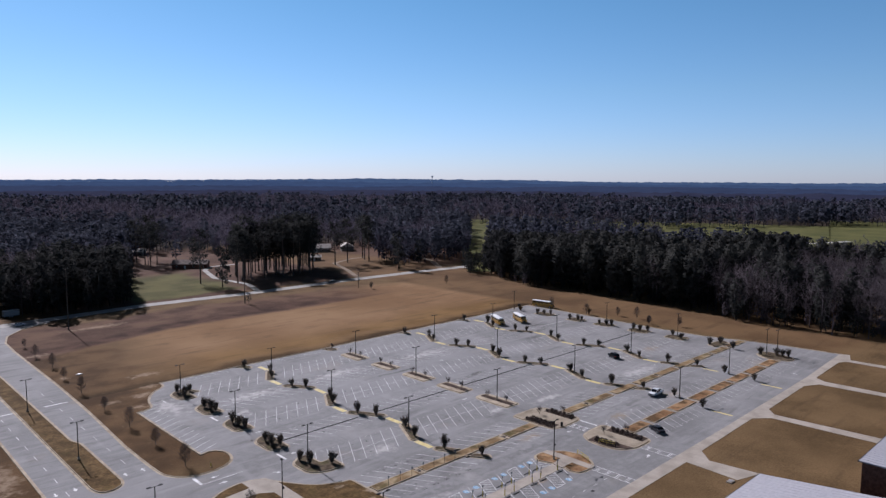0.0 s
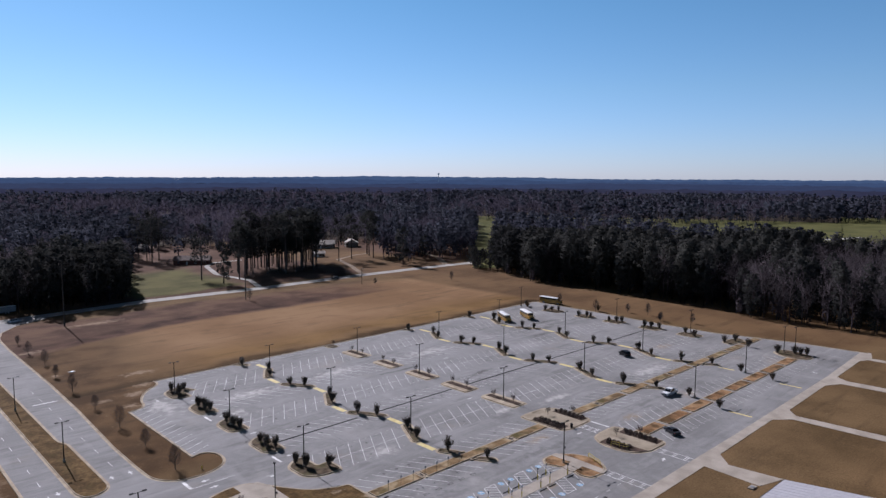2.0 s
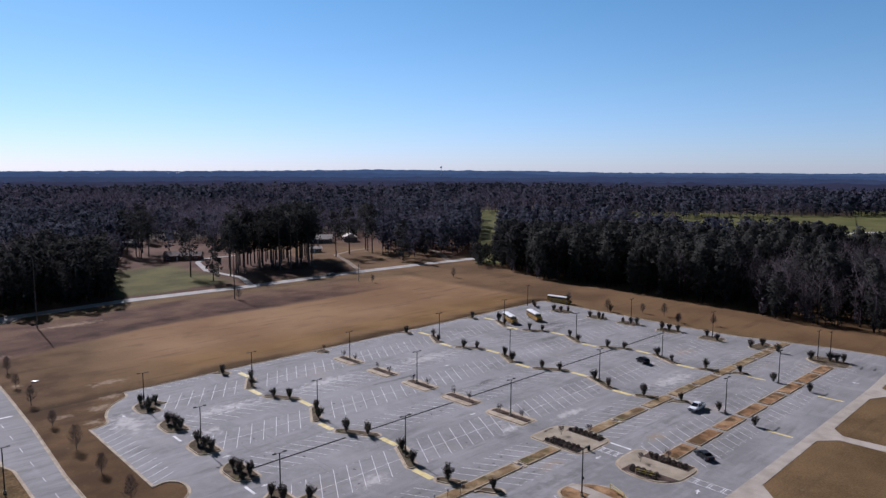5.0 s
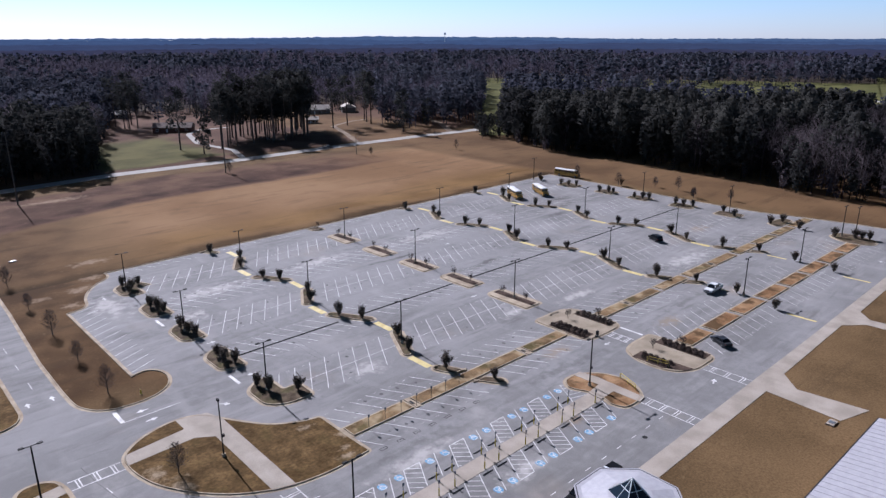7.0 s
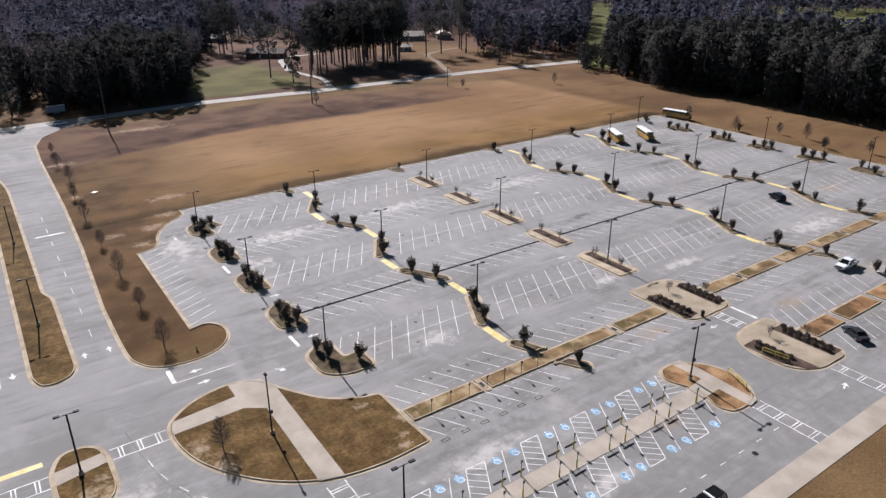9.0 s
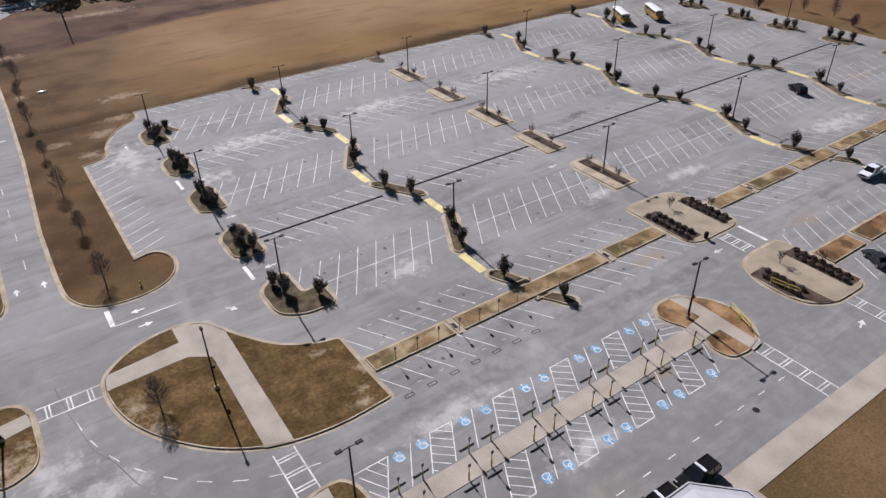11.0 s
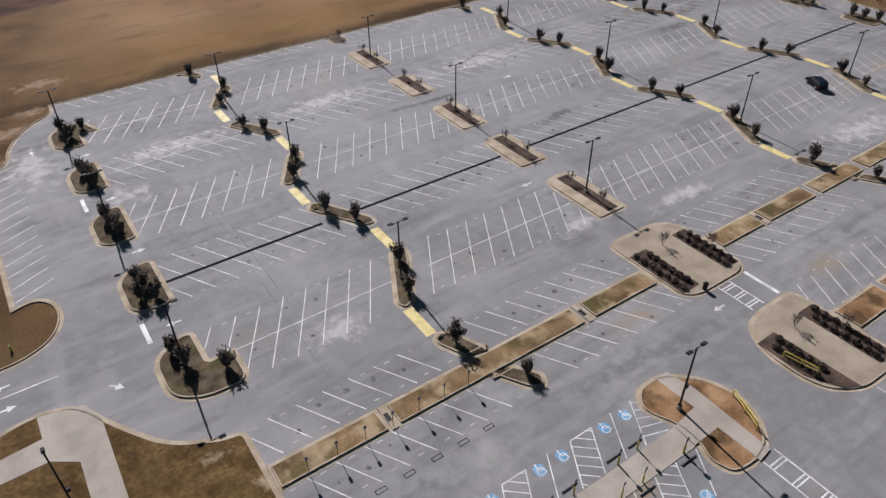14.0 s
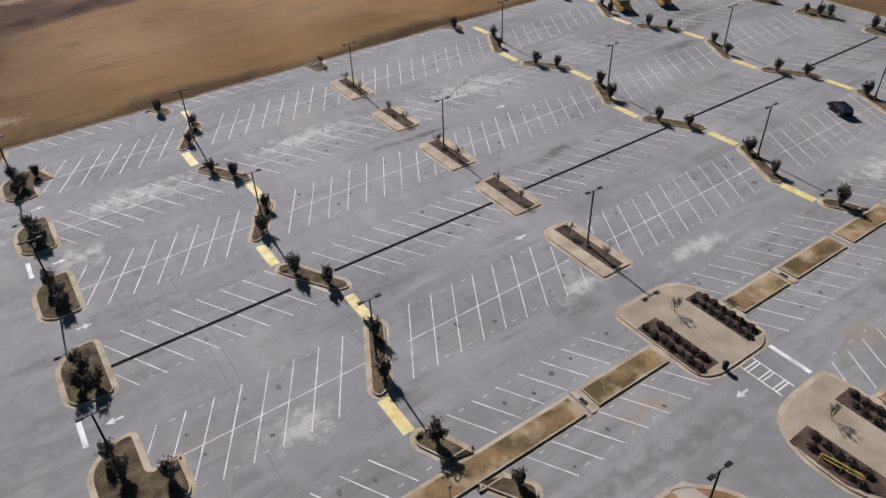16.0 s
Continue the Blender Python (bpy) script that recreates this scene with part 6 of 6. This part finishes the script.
structure("pavement", Shape().prism([(-16, -60), (11.5, -60), (11.5, -36.1), (4, -36.1), (4, -33.3), (-16, -33.3)], -0.1, 0.097), CONCRETE, "pale concrete forecourt under the canopy", "walk")
ob = thing("entrance_canopy", 0.1, -40.2, "octagonal grey metal canopy with a glass pyramid skylight", "canopy")
o = octagon(0, 0, 6.35)
part("roof", Shape().ring(o, octagon(0, 0, 2.6), 5.55, 5.6, wall=False), METALROOF, ob)
part("slope", Shape().loft([[(x, y, 5.5) for x, y in o], [(x, y, 6.2) for x, y in octagon(0, 0, 2.7)]]), METALROOF, ob)
part("fascia", Shape().ring(octagon(0, 0, 6.5), octagon(0, 0, 6.2), 5.1, 5.56), FASCIA, ob, "dark metal fascia")
part("trim", Shape().ring(octagon(0, 0, 6.65), octagon(0, 0, 6.49), 5.4, 5.6), METALROOF, ob, "pale gutter edge")
for k in range(4):
    a, b = octagon(0, 0, 2.6)[2 * k], octagon(0, 0, 2.6)[(2 * k + 2) % 8]
    part("skylight_pane", Shape().add([(*a, 6.2), (*b, 6.2), (0, 0, 8.5)], [(0, 1, 2)]), GLASS, ob, "dark glass pane")
    part("skylight_bar", Shape().tube([(*a, 6.22), (0, 0, 8.55)], [0.07, 0.07], 5), WHITEPAINT, ob)
    m = ((a[0] + b[0]) / 2, (a[1] + b[1]) / 2)
    part("skylight_bar", Shape().tube([(*m, 6.22), (0, 0, 8.55)], [0.05, 0.05], 5), WHITEPAINT, ob)
    part("skylight_bar", Shape().tube([(a[0] / 2, a[1] / 2, 7.38), (b[0] / 2, b[1] / 2, 7.38)], [0.05, 0.05], 5), WHITEPAINT, ob)
for k in range(8):
    x, y = octagon(0, 0, 5.4)[k]
    part("column", Shape().tube([(x, y, 0.05), (x, y, 5.4)], [0.22, 0.22], 12), WHITEPAINT, ob)


def hall(name, x0, y0, x1, y1, h, rise, label, wall, roof, ridge_x=True):
    """A plain hall with a seamed roof, walls, windows."""
    cx, cy = (x0 + x1) / 2, (y0 + y1) / 2
    ob = thing(name, cx, cy, label, "building")
    a, b = (x1 - x0) / 2, (y1 - y0) / 2
    for nm, c, s in (("wall", (0, b - 0.15, h / 2), (2 * a, 0.3, h)), ("wall", (0, -b + 0.15, h / 2), (2 * a, 0.3, h)), ("wall", (a - 0.15, 0, h / 2), (0.3, 2 * b - 0.6, h)), ("wall", (-a + 0.15, 0, h / 2), (0.3, 2 * b - 0.6, h))):
        part(nm, Shape().box(c, s), wall, ob)
    rf = Shape().loft([[(u, -b - 0.5, h), (u, -b - 0.5, h + 0.2), (u, 0, h + rise + 0.2), (u, b + 0.5, h + 0.2), (u, b + 0.5, h)] for u in (-a - 0.5, a + 0.5)])
    rp = part("roof", rf, roof, ob)
    seams = Shape()
    n = int(2 * a / 1.2)
    for k in range(n + 1):
        u = -a - 0.4 + (2 * a + 0.8) * k / n
        for s in (-1, 1):
            seams.tube([(u, s * (b + 0.45), h + 0.23), (u, 0, h + rise + 0.23)], [0.04, 0.04], 4)
    part("standing_seam", seams, roof, rp)
    part("gutter", Shape().box((0, b + 0.55, h + 0.1), (2 * a + 1, 0.16, 0.22)), FASCIA, ob)
    for k in range(int(2 * a / 4)):
        w = part("window", Shape().box((-a + 2.5 + 4 * k, b + 0.01, h * 0.5), (1.6, 0.06, h * 0.4)), GLASS, ob)
        part("sill", Shape().box((-a + 2.5 + 4 * k, b + 0.06, h * 0.28), (1.8, 0.14, 0.1)), CONCRETE, w)
    return ob


hall("school_wing", 12.0, -112.0, 43.0, -53.8, 3.8, 3.4, "low brick wing with a grey seamed metal roof", BRICK, METALROOF)
eb = hall("school_block", 56.5, -104.0, 108.0, -67.6, 6.4, 0.05, "tall brown brick block with a flat pale roof", BRICK, METALROOF)
for x, y in ((-18, 14.4), (-12, 12), (2, 15)):
    v = part("roof_vent", Shape().tube([(x, y, 6.5), (x, y, 7.1), (x, y, 7.2)], [0.25, 0.25, 0.4], 8), FASCIA, eb)


# ---- houses among the pines ----
def cottage(x, y, rz, L, W, h, roof, wall, label):
    ob = thing("house", x, y, label, "house", rz=rz)
    part("wall", Shape().prism([(-L / 2, -W / 2), (L / 2, -W / 2), (L / 2, W / 2), (-L / 2, W / 2)], -0.3, h), wall, ob)
    rf = part("roof", Shape().loft([[(-L / 2 - 0.5, -W / 2 - 0.6, h), (-L / 2 - 0.5, -W / 2 - 0.6, h + 0.15), (-L / 2 - 0.5, 0, h + W * 0.3), (-L / 2 - 0.5, W / 2 + 0.6, h + 0.15), (-L / 2 - 0.5, W / 2 + 0.6, h)],
                                    [(L / 2 + 0.5, -W / 2 - 0.6, h), (L / 2 + 0.5, -W / 2 - 0.6, h + 0.15), (L / 2 + 0.5, 0, h + W * 0.3), (L / 2 + 0.5, W / 2 + 0.6, h + 0.15), (L / 2 + 0.5, W / 2 + 0.6, h)]]), roof, ob)
    part("chimney", Shape().box((L * 0.2, W * 0.12, h + W * 0.3 + 0.3), (0.9, 0.7, 1.6)), BRICK, rf)
    for k in range(4):
        u = -L / 2 + L * (k + 0.5) / 4
        if k == 1:
            part("door", Shape().box((u, -W / 2 - 0.03, 1.05), (1.0, 0.08, 2.1)), WHITEPAINT, ob)
        else:
            w = part("window", Shape().box((u, -W / 2 - 0.02, 1.5), (1.4, 0.06, 1.2)), GLASS, ob)
            part("frame", Shape().ring([(u - 0.78, 0.8), (u + 0.78, 0.8), (u + 0.78, 2.2), (u - 0.78, 2.2)], [(u - 0.68, 0.9), (u + 0.68, 0.9), (u + 0.68, 2.1), (u - 0.68, 2.1)], 0, 0.05), WHITEPAINT, w)
            w.children[0].matrix_local = Matrix.Translation((0, -W / 2 - 0.03, 0)) @ Matrix.Rotation(radians(90), 4, "X")


cottage(107, 357, radians(-36), 23, 9.5, 2.9, SHINGLE, BRICK, "long low brick house with a brown shingle roof")
cottage(224, 376, radians(-30), 18, 11, 3.2, TANROOF, TANWALL, "tan house with a pale roof under pines")
cottage(247, 369, radians(60), 14, 10, 3.4, TANROOF, TANWALL, "tan gabled house with a pale roof under pines")
cottage(189, 328, radians(-30), 8, 6, 2.6, TANROOF, TANWALL, "small tan garage with a pale roof")
cottage(108, 462, radians(-40), 12, 9, 3.0, TANROOF, TANWALL, "small tan house far behind the yard")
ob = thing("box_trailer", -22, 254, "white-roofed box trailer, sides greyed as if in shade, under the trees", "trailer", rz=radians(8))
# the sides' shade is put into this grey
part("box", Shape().box((0, 0, 1.9), (6.4, 2.3, 2.3)), SHADED_WHITE, ob)
part("roof", Shape().box((0, 0, 3.09), (6.5, 2.4, 0.08)), WHITEPAINT, ob, "white roof")
part("chassis", Shape().box((0, 0, 0.55), (6.3, 1.6, 0.4)), RUBBER, ob)
for a in (-1.0, 0.2):
    for s in (-1, 1):
        wheel(ob, a, s * 1.05, 0.42, 0.26)
saloon(137.5, 231.6, radians(178), (0.08, 0.07, 0.07), "dark saloon on the country road", name="road_car")
saloon(-24.0, 229.5, radians(20), (0.5, 0.5, 0.52), "silver saloon at the road junction", name="silver_car")


# ---- pines as single trees ----
def pine_shapes(seed, height, tufts, size, low=0.42, wide=0.2):
    r = random.Random(seed)
    trunk, crown = Shape(), Shape()
    lean = Vector((r.uniform(-0.02, 0.02), r.uniform(-0.02, 0.02), 1))
    trunk.tube([lean * h for h in (-0.4, height * 0.5, height * 0.97)], [0.014 * height, 0.010 * height, 0.002 * height], 7)
    boughs = 26
    for k in range(boughs):
        t = low + (0.97 - low) * (k / (boughs - 1)) ** 0.9
        a, reach = r.uniform(0, 6.28), height * wide * max(1 - ((t - low - 0.2) / (0.85 - low)) ** 2, 0.05) ** 0.5 * r.uniform(0.55, 1.15) + 0.5
        p = lean * height * t
        e = p + Vector((math.cos(a), math.sin(a), r.uniform(-0.05, 0.4))) * reach
        trunk.tube([p, e], [0.05, 0.02], 3, cap=False)
        crown.tufts(r, p.lerp(e, 0.72), (reach * 0.5, reach * 0.5, 0.055 * height), tufts // boughs, size)
    crown.tufts(r, lean * height * 0.96, (0.7, 0.7, 1.1), 10, size)
    return trunk, crown


def pine(x, y, seed, height, low):
    tr, cr = pine_shapes(seed, height, 1100, 0.5, low)
    ob = thing("pine_tree", x, y, "tall dark loblolly pine with a bare lower trunk", "tree", "yard pines")
    part("trunk", tr, PINEBARK, ob)
    part("crown", cr.crowned("crown", PINE, 0.55, height), PINE, ob)
    return ob


pines = [pine(80.5, 283.0, 41, 32, 0.36), pine(103.4, 275.1, 42, 31, 0.42), pine(153.0, 275.5, 43, 34, 0.46), pine(84.0, 262.0, 44, 23, 0.14)]
rng = random.Random(5)
grove = [(184.5, 296.0), (198.7, 300.8), (222.5, 314.6), (212.7, 293.8), (218.0, 306.0), (89.0, 382.0), (90.5, 396.0), (89.5, 410.0), (97.0, 391.0), (101.0, 414.0)]
while len(grove) < 62:
    # a stand that widens away from the road
    u, v = rng.random(), rng.random()
    x, y = 98 + 56 * u + 20 * v + rng.uniform(-3, 3), 268 + 5 * u + 46 * v
    if all(math.hypot(x - p, y - q) > 4.0 for p, q in grove):
        grove.append((x, y))
for k, (x, y) in enumerate(grove):
    copy_thing(pines[k % 3], Matrix.Translation((x, y, gz(x, y))) @ Matrix.Rotation(rng.uniform(0, 6.28), 4, "Z") @ Matrix.Diagonal((*[rng.uniform(0.82, 1.12)] * 3, 1)))
for x, y, k in ((233, 262, 0.7), (204.5, 250.5, 1.15), (217, 196, 0.42), (222, 198, 0.5), (227, 206, 0.55), (233, 216, 0.55)):
    copy_thing(pines[3], Matrix.Translation((x, y, gz(x, y))) @ Matrix.Rotation(rng.uniform(0, 6.28), 4, "Z") @ Matrix.Diagonal((k, k, k * rng.uniform(0.9, 1.1), 1)))


for k in range(14):
    # brush across the gap in the wood
    az, d = radians(45.5 + 1.9 * (k % 7) / 6 + rng.uniform(-0.1, 0.1)), 445 + 32 * (k // 7) + rng.uniform(-8, 8)
    x, y = -90 + d * math.sin(az), -105 + d * math.cos(az)
    copy_thing(pines[3], Matrix.Translation((x, y, gz(x, y))) @ Matrix.Rotation(rng.uniform(0, 6.28), 4, "Z") @ Matrix.Diagonal((*[rng.uniform(0.3, 0.48)] * 3, 1)))


# ---- woods ----
def quads(shape):
    """Arrays of a shape whose faces have four corners."""
    return np.array(shape.v, float), np.array([f for f in shape.f if len(f) == 4], int)


def wood_pine(seed, tufts, size, low=0.35):
    r = random.Random(seed)
    s = Shape()
    s.tube([(0, 0, -0.5), (0, 0, 0.95)], [0.013, 0.004], 4, cap=False)
    s.v = [(x, y, z if z < 0 else z) for x, y, z in s.v]
    for k in range(tufts):
        t = low + (1.0 - low) * r.random() ** 0.85
        reach = 0.15 * max(1 - ((t - 0.58) / 0.46) ** 2, 0.02) ** 0.5 * r.uniform(0.45, 1.15)
        a = r.uniform(0, 6.28)
        s.tufts(r, (math.cos(a) * reach, math.sin(a) * reach, t), (0.02, 0.02, 0.02), 1, size)
    return quads(s)


def wood_bare(seed, limbs, width, wisps):
    r = random.Random(seed)
    s = Shape()
    s.tube([(0, 0, -0.1), (0.01, 0, 0.6)], [0.012, 0.006], 4, cap=False)
    for k in range(limbs):
        t = r.uniform(0.25, 0.75)
        a, up = r.uniform(0, 6.28), r.uniform(0.5, 1.6)
        d = Vector((math.cos(a), math.sin(a), up)).normalized() * r.uniform(0.15, 0.36)
        p = Vector((0, 0, t))
        w = Vector((-math.sin(a), math.cos(a), 0)) * width * r.uniform(0.6, 1.3)
        e = p + d
        s.add([p - w, p + w, e + w * 0.3, e - w * 0.3], [(0, 1, 2, 3)])
        for j in range(wisps):
            q = p.lerp(e, r.uniform(0.4, 1.0))
            f = q + Vector((r.gauss(0, 1), r.gauss(0, 1), r.uniform(0.2, 1.6))).normalized() * r.uniform(0.06, 0.14)
            v = Vector((r.gauss(0, 1), r.gauss(0, 1), 0)).normalized() * width * 0.6
            s.add([q - v, q + v, f + v * 0.3, f - v * 0.3], [(0, 1, 2, 3)])
    return quads(s)


class Woods:
    def __init__(self, name, material, label):
        self.name, self.material, self.label, self.v, self.f, self.out, self.n = name, material, label, [], [], [], 0

    def plant(self, kind, x, y, h, a, wide=1.0):
        v, f = kind
        c, s = math.cos(a), math.sin(a)
        p = np.empty_like(v)
        p[:, 0], p[:, 1], p[:, 2] = (v[:, 0] * c - v[:, 1] * s) * h * wide + x, (v[:, 0] * s + v[:, 1] * c) * h * wide + y, v[:, 2] * h + land(x, y)
        f, out = turned_out(p, f, land(x, y) + 0.45 * h, (x, y))
        self.v.append(p), self.f.append(f + self.n), self.out.append(out)
        self.n += len(v)

    def build(self):
        if not self.v:
            return
        v, f = np.concatenate(self.v), np.concatenate(self.f)
        me = bpy.data.meshes.new(self.name)
        me.vertices.add(len(v)), me.loops.add(f.size), me.polygons.add(len(f))
        me.vertices.foreach_set("co", v.ravel())
        me.loops.foreach_set("vertex_index", f.ravel())
        me.polygons.foreach_set("loop_start", np.arange(0, f.size, 4))
        me.update(calc_edges=True)
        me.shade_smooth()
        me.normals_split_custom_set_from_vertices(np.concatenate(self.out).tolist())
        me.materials.append(self.material)
        tagged(new(self.name, me), self.label, "woodland", kind="stuff")


pine_wood = Woods("pine_wood", PINE, "dense dark pine wood at the field's edge")
bare_wood = Woods("bare_wood", BARE, "grey-brown leafless hardwood trees")
far_pines = Woods("far_pine_wood", HAZED_PINE, "distant pine forest, haze in its blue tint")
far_bare = Woods("far_bare_wood", HAZED_BARE, "distant leafless forest, haze in its blue tint")
P1 = [wood_pine(k, 430, 0.026, 0.14) for k in range(5)]
P2 = [wood_pine(k + 10, 120, 0.044, 0.16) for k in range(5)]
P3 = [wood_pine(k + 20, 44, 0.080, 0.22) for k in range(5)]
B1 = [wood_bare(k, 26, 0.0048, 4) for k in range(5)]
B2 = [wood_bare(k + 10, 14, 0.012, 3) for k in range(5)]
B3 = [wood_bare(k + 20, 9, 0.030, 1) for k in range(5)]


def edge_x(y):
    """The east edge of the field, where the wood begins."""
    pts = [(-300, 235), (-90, 205), (-37, 199), (0, 198), (28, 202), (60, 207), (93, 209), (139, 211), (183, 217), (211, 248), (240, 290), (270, 330)]
    for (a, u), (b, w) in zip(pts, pts[1:]):
        if a <= y <= b:
            return u + (w - u) * (y - a) / (b - a)
    return 235 if y < -300 else 1e9


def wooded(x, y):
    """Is there wood here, and how much of it pine?"""
    j = 6 * noise.noise((x / 25, y / 25, 0))
    d = math.hypot(x + 90, y + 105)
    az = math.degrees(math.atan2(x + 90, y + 105))
    mixed = (0.12 if az < 44 else 0.22) + 0.9 * noise.noise((x / 160, y / 160, 5.0)) + 0.5 * noise.noise((x / 45, y / 45, 9.0))
    # pastures
    if 45.6 < az < 47.1 and 440 < d < 900:
        return None
    if 46.6 <= az < 100 and (535 if az > 61 or az < 47.4 else 690) + 2.5 * j < d < (875 if az < 62 else 875 + 11 * (az - 62)) + 5 * j:
        return None
    # wood east of the field
    if y < 262 and x > edge_x(y) + j:
        if d < 520:
            return 0.9 if y > 44 + 2.5 * j else 0.06 + 0.25 * (noise.noise((x / 40, y / 40, 2)) > 0.2) + 0.5 * (x > edge_x(y) + 60 and noise.noise((x / 50, y / 50, 4)) > 0.1)
        return mixed
    if y < 244:
        return None
    # thin pines and open ground by the road junction
    if x < -22 and y < 290:
        return 0.9 if noise.noise((x / 7, y / 7, 3.0)) > 0.33 else None
    # wood west of the lawn
    if x < 26 + (y - 246) * 0.36 + j and y > 247 + (0 if x > -60 else (-60 - x) * 0.33):
        return 0.78 if y < 305 else mixed
    # pines and brush east of the tan houses
    if az > 37.6 and (284 if x < 216 else 250) + j < y < 395 and x < 268:
        return 0.75
    # yards and houses
    if y < 395 + j and x < 268:
        return None
    if x >= 268 and y < 300 and x < 300:
        return 0.9
    if 395 <= y < 470 and 70 < x < 150:
        return None
    return mixed


def plant_all():
    r = random.Random(99)
    y = -330.0
    bands = ((0, 470, 5.4), (470, 820, 7.4), (820, 1750, 12.5))
    for lo, hi, gap in bands:
        n = int((hi + 200) * 2 / gap)
        for j in range(n):
            for i in range(n):
                x, y = -90 + (i + 0.5) * gap, -330 + (j + 0.5) * gap
                if x > hi + 100 or y > hi + 100:
                    continue
                d = math.hypot(x + 90, y + 105)
                if not lo <= d < hi or (y + 105) < (x + 90) * 0.15 or (x + 90) < -0.06 * (y + 105):
                    continue
                x, y = x + r.uniform(-0.45, 0.45) * gap, y + r.uniform(-0.45, 0.45) * gap
                w = wooded(x, y)
                if w is None:
                    continue
                a, k = r.uniform(0, 6.28), r.randrange(5)
                is_pine = r.random() < w
                h = (r.uniform(18, 26) if is_pine else r.uniform(16.5, 23.5)) * (1 + 0.16 * noise.noise((x / 38, y / 38, 12.0)))
                if lo == 0 and r.random() < 0.85:
                    # saplings and brush under the trees
                    u, v = x + r.uniform(-2.5, 2.5), y + r.uniform(-2.5, 2.5)
                    (pine_wood if r.random() < 0.6 else bare_wood).plant(P2[k], u, v, r.uniform(4, 8.5), a, r.uniform(1.3, 1.9))
                if lo == 0:
                    (pine_wood if is_pine else bare_wood).plant((P1 if is_pine else B1)[k], x, y, h, a, r.uniform(0.85, 1.25))
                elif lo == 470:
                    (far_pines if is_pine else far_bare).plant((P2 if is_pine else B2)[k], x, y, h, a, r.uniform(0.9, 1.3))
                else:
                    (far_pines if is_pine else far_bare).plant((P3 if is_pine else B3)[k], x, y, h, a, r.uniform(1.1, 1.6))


plant_all()
for wd in (pine_wood, bare_wood, far_pines, far_bare):
    wd.build()

# pastures showing between the woods, laid on the land
def pasture(az0, az1, d0, d1):
    s, n, m = Shape(), 24, 10
    vs = []
    for i in range(n + 1):
        for j in range(m + 1):
            az, d = radians(az0 + (az1 - az0) * i / n), d0 + (d1 - d0) * j / m
            x, y = -90 + d * math.sin(az), -105 + d * math.cos(az)
            vs.append((x, y, land(x, y) + 0.5))
    s.add(vs, [(i * (m + 1) + j, (i + 1) * (m + 1) + j, (i + 1) * (m + 1) + j + 1, i * (m + 1) + j + 1) for i in range(n) for j in range(m)])
    tagged(part("pasture", s, PASTURE, shade=True), "sunlit green winter pasture beyond the wood", "pasture", kind="structure")


pasture(45.4, 73, 440, 1000)
pasture(72.9, 102, 470, 1150)


# ---- far hills under forest; their distance haze is emitted ----
def haze_glow(name, colour, power, dark, light):
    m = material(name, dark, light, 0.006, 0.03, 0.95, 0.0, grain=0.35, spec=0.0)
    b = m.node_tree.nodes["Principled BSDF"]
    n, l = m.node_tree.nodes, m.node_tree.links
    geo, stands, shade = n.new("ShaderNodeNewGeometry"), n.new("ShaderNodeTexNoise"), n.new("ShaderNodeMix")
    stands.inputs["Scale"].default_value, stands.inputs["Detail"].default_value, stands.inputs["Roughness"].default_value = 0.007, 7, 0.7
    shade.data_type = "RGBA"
    shade.inputs["A"].default_value, shade.inputs["B"].default_value = (*scaled(colour, 0.45), 1), (*scaled(colour, 1.05), 1)
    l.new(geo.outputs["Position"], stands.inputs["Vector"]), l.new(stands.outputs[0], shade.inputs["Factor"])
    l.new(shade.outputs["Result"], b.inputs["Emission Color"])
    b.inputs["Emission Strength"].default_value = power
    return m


def canopy(name, radii, mat, label, kind="stuff", lift=14.0, rough=5.0):
    vs, n = [], 330
    for r in radii:
        for k in range(n + 1):
            a = radians(-12 + 115 * k / n)
            x, y = -60 + r * math.cos(a), -60 + r * math.sin(a)
            z = land(x, y) + lift + rough * (noise.noise((x / 28, y / 28, 1.0)) + 0.6 * noise.noise((x / 90, y / 90, 2.0)))
            vs.append((x, y, z))
    fs = [(j * (n + 1) + k, j * (n + 1) + k + 1, (j + 1) * (n + 1) + k + 1, (j + 1) * (n + 1) + k) for j in range(len(radii) - 1) for k in range(n)]
    tagged(part(name, Shape().add(vs, fs), mat), label, "woodland", kind=kind)


# emission stands in for haze: each farther ridge is bluer and brighter
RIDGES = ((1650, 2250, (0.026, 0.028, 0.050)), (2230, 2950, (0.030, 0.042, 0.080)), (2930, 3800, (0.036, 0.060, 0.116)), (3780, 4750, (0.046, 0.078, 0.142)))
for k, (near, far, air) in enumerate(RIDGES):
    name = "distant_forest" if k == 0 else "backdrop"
    canopy(name, list(np.linspace(near, far, 24)), haze_glow(name, air, 1.0, (0.003, 0.003, 0.004), (0.009, 0.009, 0.010)), "winter forest on low hills, distance haze emitted as blue", "stuff" if k == 0 else "structure", 14.0, 5.0 + k)
ob = thing("water_tower", 2349, 2541, "tiny pale water tower on the far hills", "water tower")
ob.location.z = 40
part("tank", Shape().tube([(0, 0, 24), (0, 0, 26), (0, 0, 32), (0, 0, 34)], [2, 5, 5, 1.5], 12), WHITEPAINT, ob)
part("shaft", Shape().tube([(0, 0, -10), (0, 0, 25)], [1.4, 1.0], 8), WHITEPAINT, ob)
